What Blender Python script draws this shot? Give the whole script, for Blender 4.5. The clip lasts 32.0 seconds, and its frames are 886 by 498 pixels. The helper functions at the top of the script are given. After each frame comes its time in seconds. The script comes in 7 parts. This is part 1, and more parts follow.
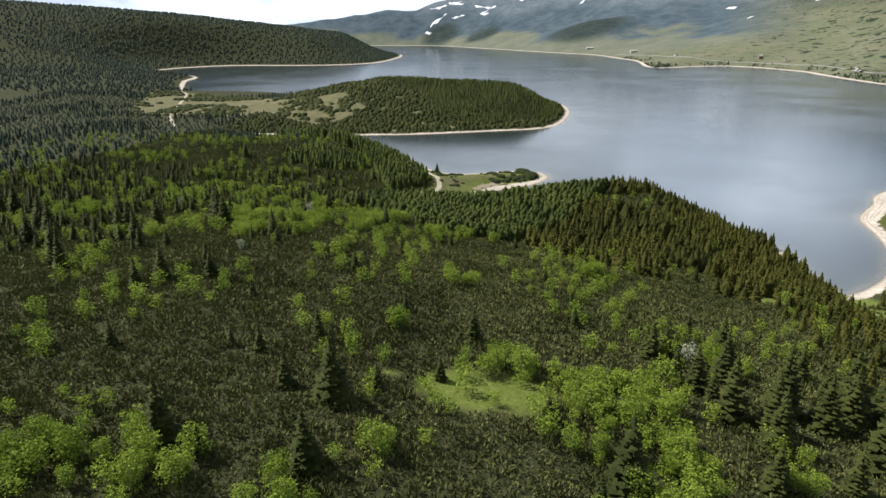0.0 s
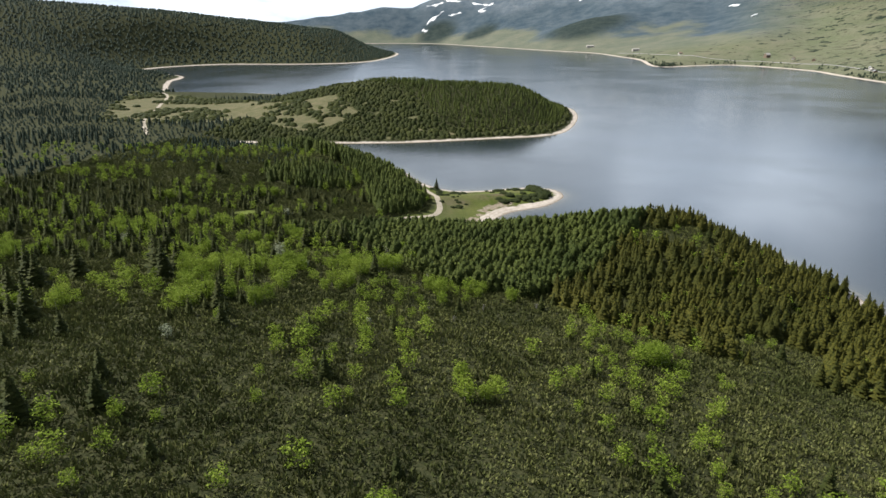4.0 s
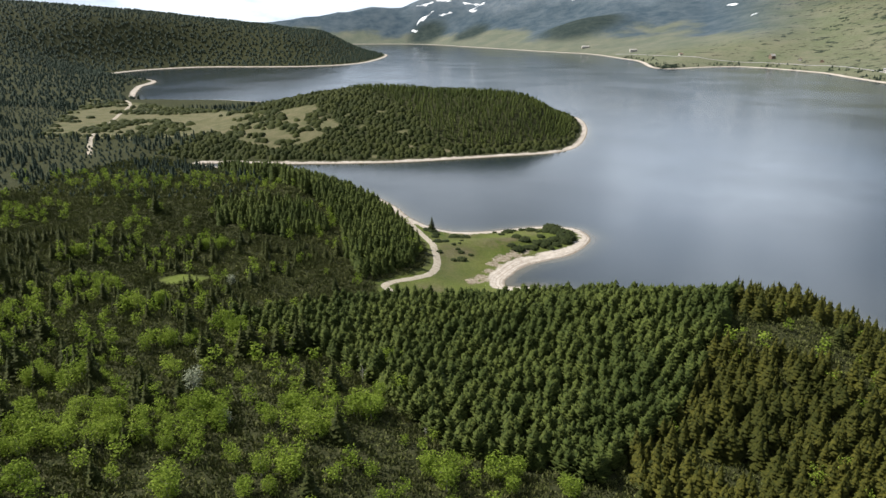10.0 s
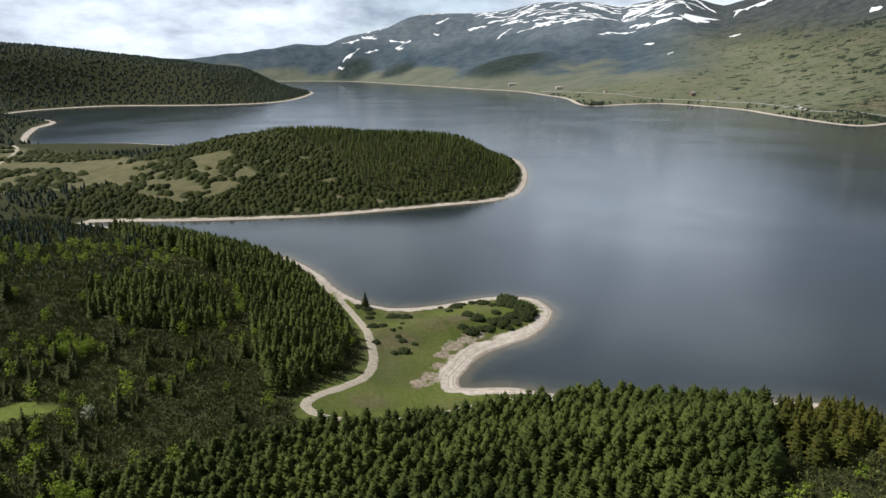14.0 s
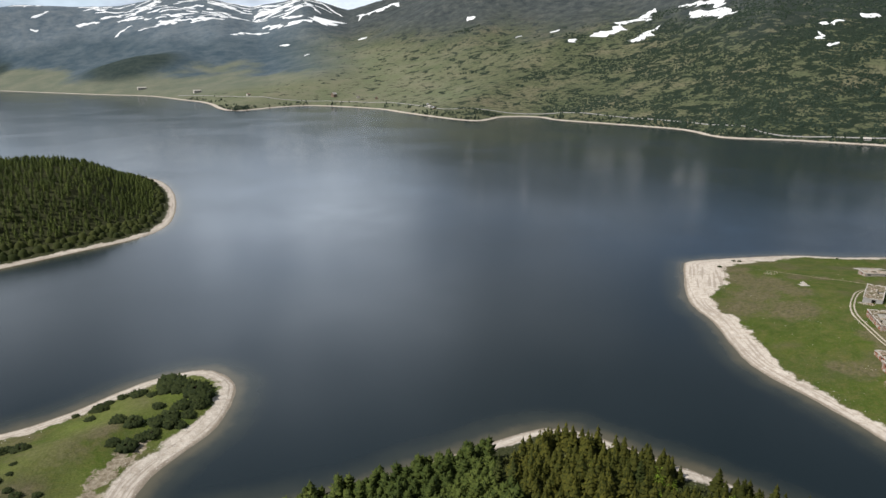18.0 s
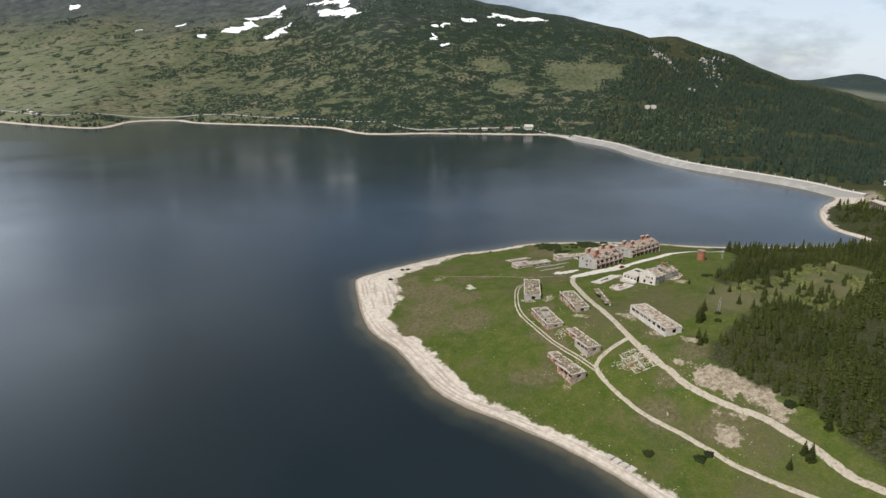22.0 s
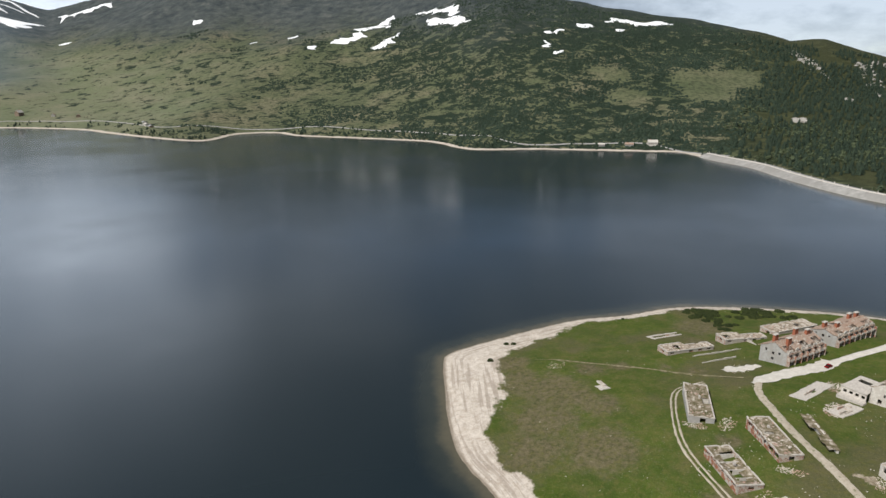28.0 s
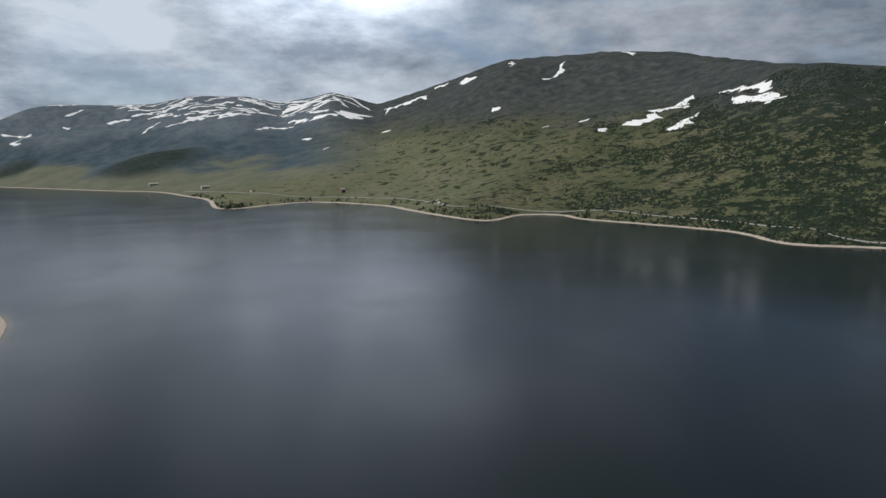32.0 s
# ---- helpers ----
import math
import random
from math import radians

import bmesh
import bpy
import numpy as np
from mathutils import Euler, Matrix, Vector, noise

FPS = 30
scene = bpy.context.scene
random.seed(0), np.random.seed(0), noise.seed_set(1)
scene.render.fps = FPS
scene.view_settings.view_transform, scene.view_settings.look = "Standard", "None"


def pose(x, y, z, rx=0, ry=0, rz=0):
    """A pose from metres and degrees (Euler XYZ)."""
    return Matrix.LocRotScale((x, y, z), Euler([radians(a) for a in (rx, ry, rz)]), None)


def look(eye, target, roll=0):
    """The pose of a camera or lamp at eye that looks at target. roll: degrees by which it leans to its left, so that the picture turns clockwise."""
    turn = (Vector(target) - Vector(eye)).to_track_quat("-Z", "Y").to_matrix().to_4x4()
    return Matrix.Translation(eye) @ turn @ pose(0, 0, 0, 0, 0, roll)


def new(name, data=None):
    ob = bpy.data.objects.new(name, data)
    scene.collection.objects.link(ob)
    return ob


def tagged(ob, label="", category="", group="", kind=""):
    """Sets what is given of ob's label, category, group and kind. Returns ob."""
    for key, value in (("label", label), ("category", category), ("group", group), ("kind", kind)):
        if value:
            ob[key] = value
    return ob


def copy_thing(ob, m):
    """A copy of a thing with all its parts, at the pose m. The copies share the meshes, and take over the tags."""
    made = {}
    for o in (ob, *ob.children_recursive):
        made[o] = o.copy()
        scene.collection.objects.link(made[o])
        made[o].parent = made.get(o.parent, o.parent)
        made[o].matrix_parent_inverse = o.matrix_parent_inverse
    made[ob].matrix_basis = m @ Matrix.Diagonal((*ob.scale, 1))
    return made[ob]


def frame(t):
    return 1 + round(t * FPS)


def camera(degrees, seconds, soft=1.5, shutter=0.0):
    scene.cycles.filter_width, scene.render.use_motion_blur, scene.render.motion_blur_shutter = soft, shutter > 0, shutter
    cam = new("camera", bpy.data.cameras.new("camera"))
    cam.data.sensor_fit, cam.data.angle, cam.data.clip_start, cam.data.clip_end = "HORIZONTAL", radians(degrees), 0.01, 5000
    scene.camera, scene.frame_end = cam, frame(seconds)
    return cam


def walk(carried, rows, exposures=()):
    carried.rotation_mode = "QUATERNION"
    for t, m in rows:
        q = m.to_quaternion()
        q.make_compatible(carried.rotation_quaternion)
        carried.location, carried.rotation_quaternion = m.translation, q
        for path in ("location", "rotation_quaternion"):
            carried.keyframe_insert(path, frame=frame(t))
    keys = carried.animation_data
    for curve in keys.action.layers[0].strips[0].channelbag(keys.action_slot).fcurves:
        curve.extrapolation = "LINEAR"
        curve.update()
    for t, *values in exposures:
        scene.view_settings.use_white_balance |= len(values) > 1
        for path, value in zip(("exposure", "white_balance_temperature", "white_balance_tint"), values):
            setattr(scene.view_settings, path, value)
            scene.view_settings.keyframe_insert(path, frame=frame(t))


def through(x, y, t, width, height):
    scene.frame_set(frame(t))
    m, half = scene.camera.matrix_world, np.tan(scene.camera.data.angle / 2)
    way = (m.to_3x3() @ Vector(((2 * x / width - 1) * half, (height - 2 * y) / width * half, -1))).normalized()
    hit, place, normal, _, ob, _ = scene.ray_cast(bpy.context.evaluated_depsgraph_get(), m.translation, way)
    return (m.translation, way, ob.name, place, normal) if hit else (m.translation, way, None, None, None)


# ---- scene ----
cam = camera(69.71, 32.0)


def view(x, y, z, heading, dip, lean):
    return pose(x, y, z, 90 - dip, 0, -heading) @ pose(0, 0, 0, 0, 0, lean)


PATH = [
    (0.0, 37.02, -238.92, 133.17, -7.107, 19.377, -0.076),
    (0.5, 35.43, -229.60, 133.19, -7.085, 19.383, -0.085),
    (1.0, 33.83, -220.31, 133.13, -7.079, 19.389, -0.174),
    (1.5, 32.20, -211.05, 133.02, -7.052, 19.388, -0.181),
    (2.0, 30.58, -201.86, 132.87, -7.011, 19.436, -0.164),
    (2.5, 28.98, -192.58, 132.84, -6.945, 19.499, -0.130),
    (3.0, 27.49, -183.25, 132.91, -6.893, 19.534, -0.053),
    (3.5, 26.05, -173.93, 133.04, -6.839, 19.553, -0.045),
    (5.5, 20.49, -136.26, 132.71, -6.574, 19.636, 0.004),
    (6.0, 19.15, -127.35, 132.61, -6.501, 19.648, -0.042),
    (6.5, 17.87, -118.40, 132.54, -6.432, 19.652, -0.058),
    (7.0, 16.52, -109.40, 132.44, -6.385, 19.678, -0.176),
    (7.5, 15.12, -100.35, 132.33, -6.310, 19.672, -0.147),
    (8.0, 13.64, -91.28, 132.26, -6.228, 19.655, -0.172),
    (8.5, 12.07, -82.18, 132.41, -6.156, 19.632, -0.122),
    (9.0, 10.49, -73.02, 132.65, -6.074, 19.607, -0.133),
    (9.5, 8.99, -63.89, 132.85, -5.996, 19.566, -0.162),
    (10.0, 7.51, -54.82, 132.88, -5.923, 19.566, -0.110),
    (10.5, 6.14, -45.58, 132.84, -5.834, 19.522, -0.071),
    (11.0, 4.83, -36.25, 132.88, -5.765, 19.486, -0.043),
    (11.5, 3.53, -26.96, 133.00, -5.713, 19.280, -0.084),
    (12.0, 2.18, -17.82, 133.22, -5.092, 18.283, -0.074),
    (12.5, 0.96, -8.91, 133.42, -1.576, 17.216, -0.006),
    (13.0, 0.00, 0.00, 133.61, 0.000, 16.547, 0.029),
    (13.5, -0.76, 8.93, 133.80, 0.167, 16.534, 0.050),
    (15.5, -2.03, 42.27, 135.64, 3.570, 16.500, 0.174),
    (16.0, -0.88, 49.47, 136.58, 5.899, 16.487, 0.080),
    (16.5, 0.80, 56.51, 137.63, 11.198, 16.474, 0.136),
    (17.0, 3.10, 63.39, 138.75, 18.017, 16.496, 0.108),
    (17.5, 6.01, 70.04, 139.76, 24.773, 16.398, -0.010),
    (18.0, 9.53, 76.42, 140.48, 31.123, 16.442, 0.219),
    (18.5, 13.63, 82.59, 141.02, 37.025, 16.477, 0.113),
    (19.0, 18.33, 88.58, 141.58, 42.930, 16.430, 0.202),
    (19.5, 23.62, 94.20, 142.19, 48.908, 16.444, 0.339),
    (20.0, 29.53, 99.52, 142.78, 53.621, 16.459, 0.383),
    (20.5, 36.04, 104.63, 143.30, 57.933, 16.469, 0.438),
    (21.0, 43.10, 109.55, 143.63, 61.599, 16.488, 0.606),
    (21.5, 50.58, 114.41, 143.71, 61.751, 16.494, 0.555),
    (22.0, 58.36, 119.37, 143.60, 61.760, 16.529, 0.564),
    (22.5, 66.34, 124.41, 143.35, 61.763, 16.555, 0.624),
    (23.0, 74.40, 129.56, 142.98, 61.759, 16.569, 0.564),
    (23.5, 82.48, 134.67, 142.49, 61.754, 16.605, 0.543),
    (24.0, 90.60, 139.74, 142.08, 61.710, 16.624, 0.491),
    (24.5, 98.73, 144.71, 141.78, 62.436, 16.675, 0.470),
    (26.5, 129.95, 162.25, 143.54, 57.479, 16.902, 0.156),
    (27.0, 137.23, 168.15, 143.41, 53.495, 16.936, -0.001),
    (27.5, 144.43, 174.23, 143.23, 52.644, 16.867, -0.039),
    (28.0, 151.56, 180.52, 143.08, 52.212, 15.788, -0.100),
    (28.5, 158.56, 187.08, 142.95, 51.392, 14.319, -0.125),
    (29.0, 165.36, 193.87, 142.81, 49.458, 12.732, -0.252),
    (29.5, 171.92, 201.07, 142.76, 46.565, 11.064, -0.235),
    (30.0, 178.17, 208.88, 142.86, 44.188, 9.483, -0.283),
    (30.5, 184.12, 217.55, 143.14, 40.708, 8.780, -0.313),
    (31.0, 189.86, 226.80, 143.49, 35.657, 8.728, -0.385),
    (31.5, 195.47, 236.38, 143.85, 30.932, 8.667, -0.456),
    (32.0, 201.02, 246.06, 144.20, 27.328, 8.625, -0.483),
]
EXPOSURE = [(0, 0.67), (11.5, 0.63), (13, 0.22), (16, 0.20), (24, 0.22), (27.5, 0.20), (29.5, -0.08), (32, -0.52)]
walk(cam, [(t, view(*p)) for t, *p in PATH], EXPOSURE)
# ---- world and sun ----
SUN_AZ, SUN_EL = -78.0, 50.0
world = bpy.data.worlds.new("world")
scene.world = world
world.use_nodes = True
wn, wl = world.node_tree.nodes, world.node_tree.links
wn.clear()
sky = wn.new("ShaderNodeTexSky")
sky.sky_type, sky.sun_disc = "NISHITA", False
sky.sun_elevation, sky.sun_rotation = radians(SUN_EL), radians(SUN_AZ)
sky.altitude = 1900
coord = wn.new("ShaderNodeTexCoord")
stretch = wn.new("ShaderNodeMapping")
stretch.inputs["Scale"].default_value = (1.0, 1.0, 2.6)
puffs = wn.new("ShaderNodeTexNoise")
puffs.inputs["Scale"].default_value = 2.6
puffs.inputs["Detail"].default_value = 9
puffs.inputs["Roughness"].default_value = 0.58
puffs.inputs["Distortion"].default_value = 0.25
cover = wn.new("ShaderNodeValToRGB")
cover.color_ramp.elements[0].position, cover.color_ramp.elements[1].position = 0.27, 0.46
shade_n = wn.new("ShaderNodeTexNoise")
shade_n.inputs["Scale"].default_value = 3.4
shade_n.inputs["Detail"].default_value = 9
shade_n.inputs["Roughness"].default_value = 0.62
cloud = wn.new("ShaderNodeValToRGB")
cloud.color_ramp.elements[0].position, cloud.color_ramp.elements[1].position = 0.40, 0.60
cloud.color_ramp.elements[0].color = (2.7, 3.25, 4.1, 1)
cloud.color_ramp.elements[1].color = (7.0, 7.8, 8.9, 1)
# the cloud is thin and bright to the north-west, heavy to the east
side = wn.new("ShaderNodeVectorMath")
side.operation = "DOT_PRODUCT"
side.inputs[1].default_value = (math.sin(radians(-12)) * 0.94, math.cos(radians(-12)) * 0.97, 0.22)
thin = wn.new("ShaderNodeMapRange")
thin.interpolation_type = "SMOOTHSTEP"
for k, v in enumerate((0.52, 1.0, 0.76, 1.12)):
    thin.inputs[k + 1].default_value = v
bright = wn.new("ShaderNodeVectorMath")
bright.operation = "SCALE"
mixs = wn.new("ShaderNodeMix")
mixs.data_type = "RGBA"
back = wn.new("ShaderNodeBackground")
back.inputs["Strength"].default_value = 0.11
wout = wn.new("ShaderNodeOutputWorld")
wl.new(coord.outputs["Generated"], stretch.inputs["Vector"])
wl.new(stretch.outputs[0], puffs.inputs["Vector"])
wl.new(stretch.outputs[0], shade_n.inputs["Vector"])
wl.new(puffs.outputs["Fac"], cover.inputs["Fac"])
wl.new(shade_n.outputs["Fac"], cloud.inputs["Fac"])
# a blue gap low in the east
gap = wn.new("ShaderNodeVectorMath")
gap.operation = "DOT_PRODUCT"
gap.inputs[1].default_value = (math.sin(radians(84)) * 0.985, math.cos(radians(84)) * 0.985, 0.17)
clear = wn.new("ShaderNodeMapRange")
clear.interpolation_type = "SMOOTHSTEP"
for k, v in enumerate((0.90, 0.985, 1.0, 0.84)):
    clear.inputs[k + 1].default_value = v
part_cover = wn.new("ShaderNodeMath")
part_cover.operation = "MULTIPLY"
wl.new(coord.outputs["Generated"], gap.inputs[0])
wl.new(gap.outputs["Value"], clear.inputs[0])
wl.new(cover.outputs["Color"], part_cover.inputs[0])
wl.new(clear.outputs[0], part_cover.inputs[1])
wl.new(part_cover.outputs[0], mixs.inputs[0])
wl.new(sky.outputs["Color"], mixs.inputs[6])
wl.new(coord.outputs["Generated"], side.inputs[0])
wl.new(side.outputs["Value"], thin.inputs[0])
wl.new(cloud.outputs["Color"], bright.inputs[0])
# overhead the cloud base is grey
up = wn.new("ShaderNodeSeparateXYZ")
over = wn.new("ShaderNodeMapRange")
over.interpolation_type = "SMOOTHSTEP"
for k, v in enumerate((0.24, 0.52, 1.0, 0.42)):
    over.inputs[k + 1].default_value = v
both = wn.new("ShaderNodeMath")
both.operation = "MULTIPLY"
wl.new(coord.outputs["Generated"], up.inputs[0])
wl.new(up.outputs[2], over.inputs[0])
# a broad bright part of the cloud high in the north, mirrored by the water
glare = wn.new("ShaderNodeVectorMath")
glare.operation = "DOT_PRODUCT"
glare.inputs[1].default_value = (math.sin(radians(18)) * 0.921, math.cos(radians(18)) * 0.921, 0.390)
lit = wn.new("ShaderNodeMapRange")
lit.interpolation_type = "SMOOTHSTEP"
for k, v in enumerate((0.955, 1.0, 0.0, 1.5)):
    lit.inputs[k + 1].default_value = v
gain = wn.new("ShaderNodeMath")
gain.operation = "ADD"
wl.new(coord.outputs["Generated"], glare.inputs[0])
wl.new(glare.outputs["Value"], lit.inputs[0])
wl.new(lit.outputs[0], gain.inputs[0])
wl.new(thin.outputs[0], gain.inputs[1])
wl.new(over.outputs[0], both.inputs[0])
wl.new(gain.outputs[0], both.inputs[1])
wl.new(both.outputs[0], bright.inputs["Scale"])
wl.new(bright.outputs[0], mixs.inputs[7])
wl.new(mixs.outputs[2], back.inputs["Color"])
wl.new(back.outputs[0], wout.inputs["Surface"])

sun = new("sun", bpy.data.lights.new("sun", "SUN"))
sun.data.energy, sun.data.angle, sun.data.color = 4.3, radians(0.6), (1.0, 0.96, 0.90)
az, el = radians(SUN_AZ), radians(SUN_EL)
toward = Vector((math.sin(az) * math.cos(el), math.cos(az) * math.cos(el), math.sin(el)))
sun.matrix_world = look(toward * 900, (0, 0, 0))


# ---- materials ----
class Nodes:
    """A material's node tree with short ways to add to it."""

    def __init__(self, name, roughness=0.9):
        self.mat = bpy.data.materials.new(name)
        self.mat.use_nodes = True
        self.t = self.mat.node_tree
        self.bsdf = self.t.nodes["Principled BSDF"]
        self.bsdf.inputs["Roughness"].default_value = roughness
        self.bsdf.inputs["Specular IOR Level"].default_value = 0.08

    def put(self, value, socket):
        if isinstance(value, bpy.types.NodeSocket):
            self.t.links.new(value, socket)
        else:
            socket.default_value = value

    def place(self):
        return self.t.nodes.new("ShaderNodeNewGeometry").outputs["Position"]

    def height(self):
        s = self.t.nodes.new("ShaderNodeSeparateXYZ")
        self.put(self.place(), s.inputs[0])
        return s.outputs[2]

    def noise(self, scale, detail=5, rough=0.55, squash=(1, 1, 1), distort=0.0, local=False):
        m = self.t.nodes.new("ShaderNodeMapping")
        m.inputs["Scale"].default_value = squash
        self.put(self.t.nodes.new("ShaderNodeTexCoord").outputs["Object"] if local else self.place(), m.inputs[0])
        n = self.t.nodes.new("ShaderNodeTexNoise")
        n.inputs["Scale"].default_value, n.inputs["Detail"].default_value = scale, detail
        n.inputs["Roughness"].default_value, n.inputs["Distortion"].default_value = rough, distort
        self.put(m.outputs[0], n.inputs["Vector"])
        return n.outputs["Fac"]

    def ramp(self, value, *stops):
        r = self.t.nodes.new("ShaderNodeValToRGB")
        e = r.color_ramp.elements
        while len(e) < len(stops):
            e.new(0.5)
        for k, (p, c) in enumerate(stops):
            e[k].position = p
            e[k].color = (c, c, c, 1) if isinstance(c, (int, float)) else (*c, 1)
        self.put(value, r.inputs[0])
        return r.outputs[0]

    def band(self, value, lo, hi, a=0.0, b=1.0):
        m = self.t.nodes.new("ShaderNodeMapRange")
        m.interpolation_type = "SMOOTHSTEP"
        self.put(value, m.inputs[0])
        for k, v in enumerate((lo, hi, a, b)):
            self.put(v, m.inputs[k + 1])
        return m.outputs[0]

    def mix(self, fac, a, b, how="MIX"):
        m = self.t.nodes.new("ShaderNodeMix")
        m.data_type, m.blend_type = "RGBA", how
        self.put(fac, m.inputs[0])
        self.put((*a, 1) if isinstance(a, tuple) else a, m.inputs[6])
        self.put((*b, 1) if isinstance(b, tuple) else b, m.inputs[7])
        return m.outputs[2]

    def math(self, how, a, b=0.0):
        m = self.t.nodes.new("ShaderNodeMath")
        m.operation = how
        self.put(a, m.inputs[0])
        self.put(b, m.inputs[1])
        return m.outputs[0]

    def attr(self, name):
        a = self.t.nodes.new("ShaderNodeAttribute")
        a.attribute_name = name
        return a.outputs["Fac"]

    def random(self):
        return self.t.nodes.new("ShaderNodeObjectInfo").outputs["Random"]

    def island(self):
        return self.t.nodes.new("ShaderNodeNewGeometry").outputs["Random Per Island"]

    def bump(self, value, strength=0.4, distance=0.2):
        b = self.t.nodes.new("ShaderNodeBump")
        b.inputs["Strength"].default_value, b.inputs["Distance"].default_value = strength, distance
        self.put(value, b.inputs["Height"])
        self.t.links.new(b.outputs[0], self.bsdf.inputs["Normal"])

    def done(self, colour):
        self.put((*colour, 1) if isinstance(colour, tuple) else colour, self.bsdf.inputs["Base Color"])
        return self.mat


def ground_material():
    n = Nodes("ground", 0.95)
    fine, mid, wide = n.noise(0.9, 6), n.noise(0.11, 6), n.noise(0.022, 6)
    grass = n.ramp(mid, (0.3, (0.044, 0.070, 0.015)), (0.5, (0.066, 0.088, 0.022)), (0.70, (0.118, 0.104, 0.046)))
    lush = n.ramp(n.noise(0.14, 8, 0.68), (0.3, (0.038, 0.068, 0.009)), (0.5, (0.068, 0.098, 0.015)), (0.68, (0.118, 0.118, 0.036)))
    grass = n.mix(n.math("MULTIPLY", n.attr("meadow"), n.band(n.noise(0.03, 8, 0.65), 0.36, 0.62, 0.15, 0.85)), grass, lush)
    grass = n.mix(n.band(wide, 0.5, 0.66, 0.0, 0.75), grass, (0.105, 0.092, 0.052))
    worn = n.math("ADD", n.attr("worn"), n.math("MULTIPLY", n.math("SUBTRACT", n.noise(0.16, 7, 0.65), 0.5), 1.6))
    grass = n.mix(n.band(worn, 0.12, 0.95, 0.0, 0.9), grass, n.ramp(n.noise(0.5, 7, 0.65), (0.35, (0.072, 0.068, 0.032)), (0.65, (0.170, 0.138, 0.092))))
    specks = n.math("MULTIPLY", n.band(n.noise(1.5, 3, 0.6), 0.62, 0.68), n.band(n.noise(0.06, 5, 0.6), 0.46, 0.58))
    grass = n.mix(n.math("MULTIPLY", specks, n.math("MULTIPLY", n.attr("meadow"), 0.35)), grass, (0.30, 0.28, 0.22))
    grass = n.mix(n.band(n.noise(0.42, 9, 0.74), 0.47, 0.62, 0.0, 0.55), grass, (0.115, 0.110, 0.034))
    grass = n.mix(n.band(n.noise(0.8, 8, 0.74), 0.52, 0.68, 0.0, 0.38), grass, (0.032, 0.052, 0.010))
    grass = n.mix(n.band(fine, 0.55, 0.8, 0.0, 0.45), grass, (0.2, 0.18, 0.11))
    grass = n.mix(n.band(n.noise(2.4, 2), 0.74, 0.78, 0.0, 0.45), grass, (0.45, 0.43, 0.38))
    grass = n.mix(n.attr("dry"), grass, n.ramp(n.noise(0.08, 7, 0.6), (0.3, (0.10, 0.105, 0.052)), (0.7, (0.19, 0.165, 0.10))))
    grass = n.mix(n.attr("lawn"), grass, n.ramp(n.noise(0.6, 6, 0.6), (0.3, (0.092, 0.128, 0.022)), (0.7, (0.165, 0.188, 0.050))))
    earth = n.ramp(n.noise(0.5, 8, 0.7), (0.34, (0.15, 0.115, 0.075)), (0.66, (0.43, 0.37, 0.295)))
    torn = n.math("ADD", n.attr("bare"), n.math("MULTIPLY", n.math("SUBTRACT", n.noise(0.3, 7, 0.68), 0.5), 2.0))
    grass = n.mix(n.band(torn, 0.42, 0.62), grass, earth)
    forest = n.ramp(fine, (0.35, (0.026, 0.032, 0.013)), (0.7, (0.072, 0.072, 0.034)))
    # mountain side: pasture with dark creeping pine
    clumps = n.noise(0.026, 11, 0.72, (1, 1, 1.6), 0.25)
    pasture = n.ramp(n.noise(0.006, 9, 0.62), (0.3, (0.080, 0.098, 0.052)), (0.5, (0.122, 0.130, 0.075)), (0.70, (0.190, 0.168, 0.113)))
    pasture = n.mix(n.band(n.noise(0.09, 8, 0.7), 0.46, 0.60, 0.0, 0.75), pasture, (0.042, 0.050, 0.030))
    # lower meadow is paler; sunshine and haze are put into its colour too
    sunlit_pasture = n.ramp(n.noise(0.008, 9, 0.65), (0.32, (0.130, 0.158, 0.088)), (0.66, (0.215, 0.205, 0.145)))
    pasture = n.mix(n.attr("sunlit_pasture"), pasture, sunlit_pasture)
    edge = n.math("SUBTRACT", 0.60, n.math("MULTIPLY", n.attr("shrub"), 0.20))
    slope = n.mix(n.band(n.math("SUBTRACT", clumps, edge), -0.016, 0.016), pasture, (0.020, 0.031, 0.020))
    rock = n.ramp(n.noise(0.02, 10, 0.72), (0.38, (0.036, 0.045, 0.052)), (0.55, (0.070, 0.080, 0.082)), (0.78, (0.15, 0.150, 0.142)))
    slope = n.mix(n.attr("rock"), slope, rock)
    # far ranges: the blue of haze is put into the wood and stone colours
    hazy_woods = n.ramp(n.noise(0.012, 9, 0.7), (0.38, (0.046, 0.074, 0.100)), (0.6, (0.094, 0.122, 0.146)))
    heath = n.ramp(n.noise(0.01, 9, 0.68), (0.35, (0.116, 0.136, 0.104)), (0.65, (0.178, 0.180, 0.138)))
    hazy_stony = n.ramp(n.noise(0.02, 10, 0.72), (0.38, (0.090, 0.122, 0.158)), (0.66, (0.175, 0.200, 0.225)))
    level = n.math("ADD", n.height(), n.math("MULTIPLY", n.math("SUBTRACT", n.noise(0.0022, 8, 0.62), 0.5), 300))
    hazy_hills = n.mix(n.band(level, 60, 110), heath, hazy_woods)
    hazy_hills = n.mix(n.band(level, 190, 300), hazy_hills, hazy_stony)
    hazy_hills = n.mix(n.attr("grove"), hazy_hills, n.ramp(n.noise(0.03, 8, 0.7), (0.35, (0.022, 0.036, 0.036)), (0.65, (0.050, 0.066, 0.060))))
    slope = n.mix(n.attr("remote"), slope, hazy_hills)
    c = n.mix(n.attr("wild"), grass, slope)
    c = n.mix(n.attr("forest"), c, forest)
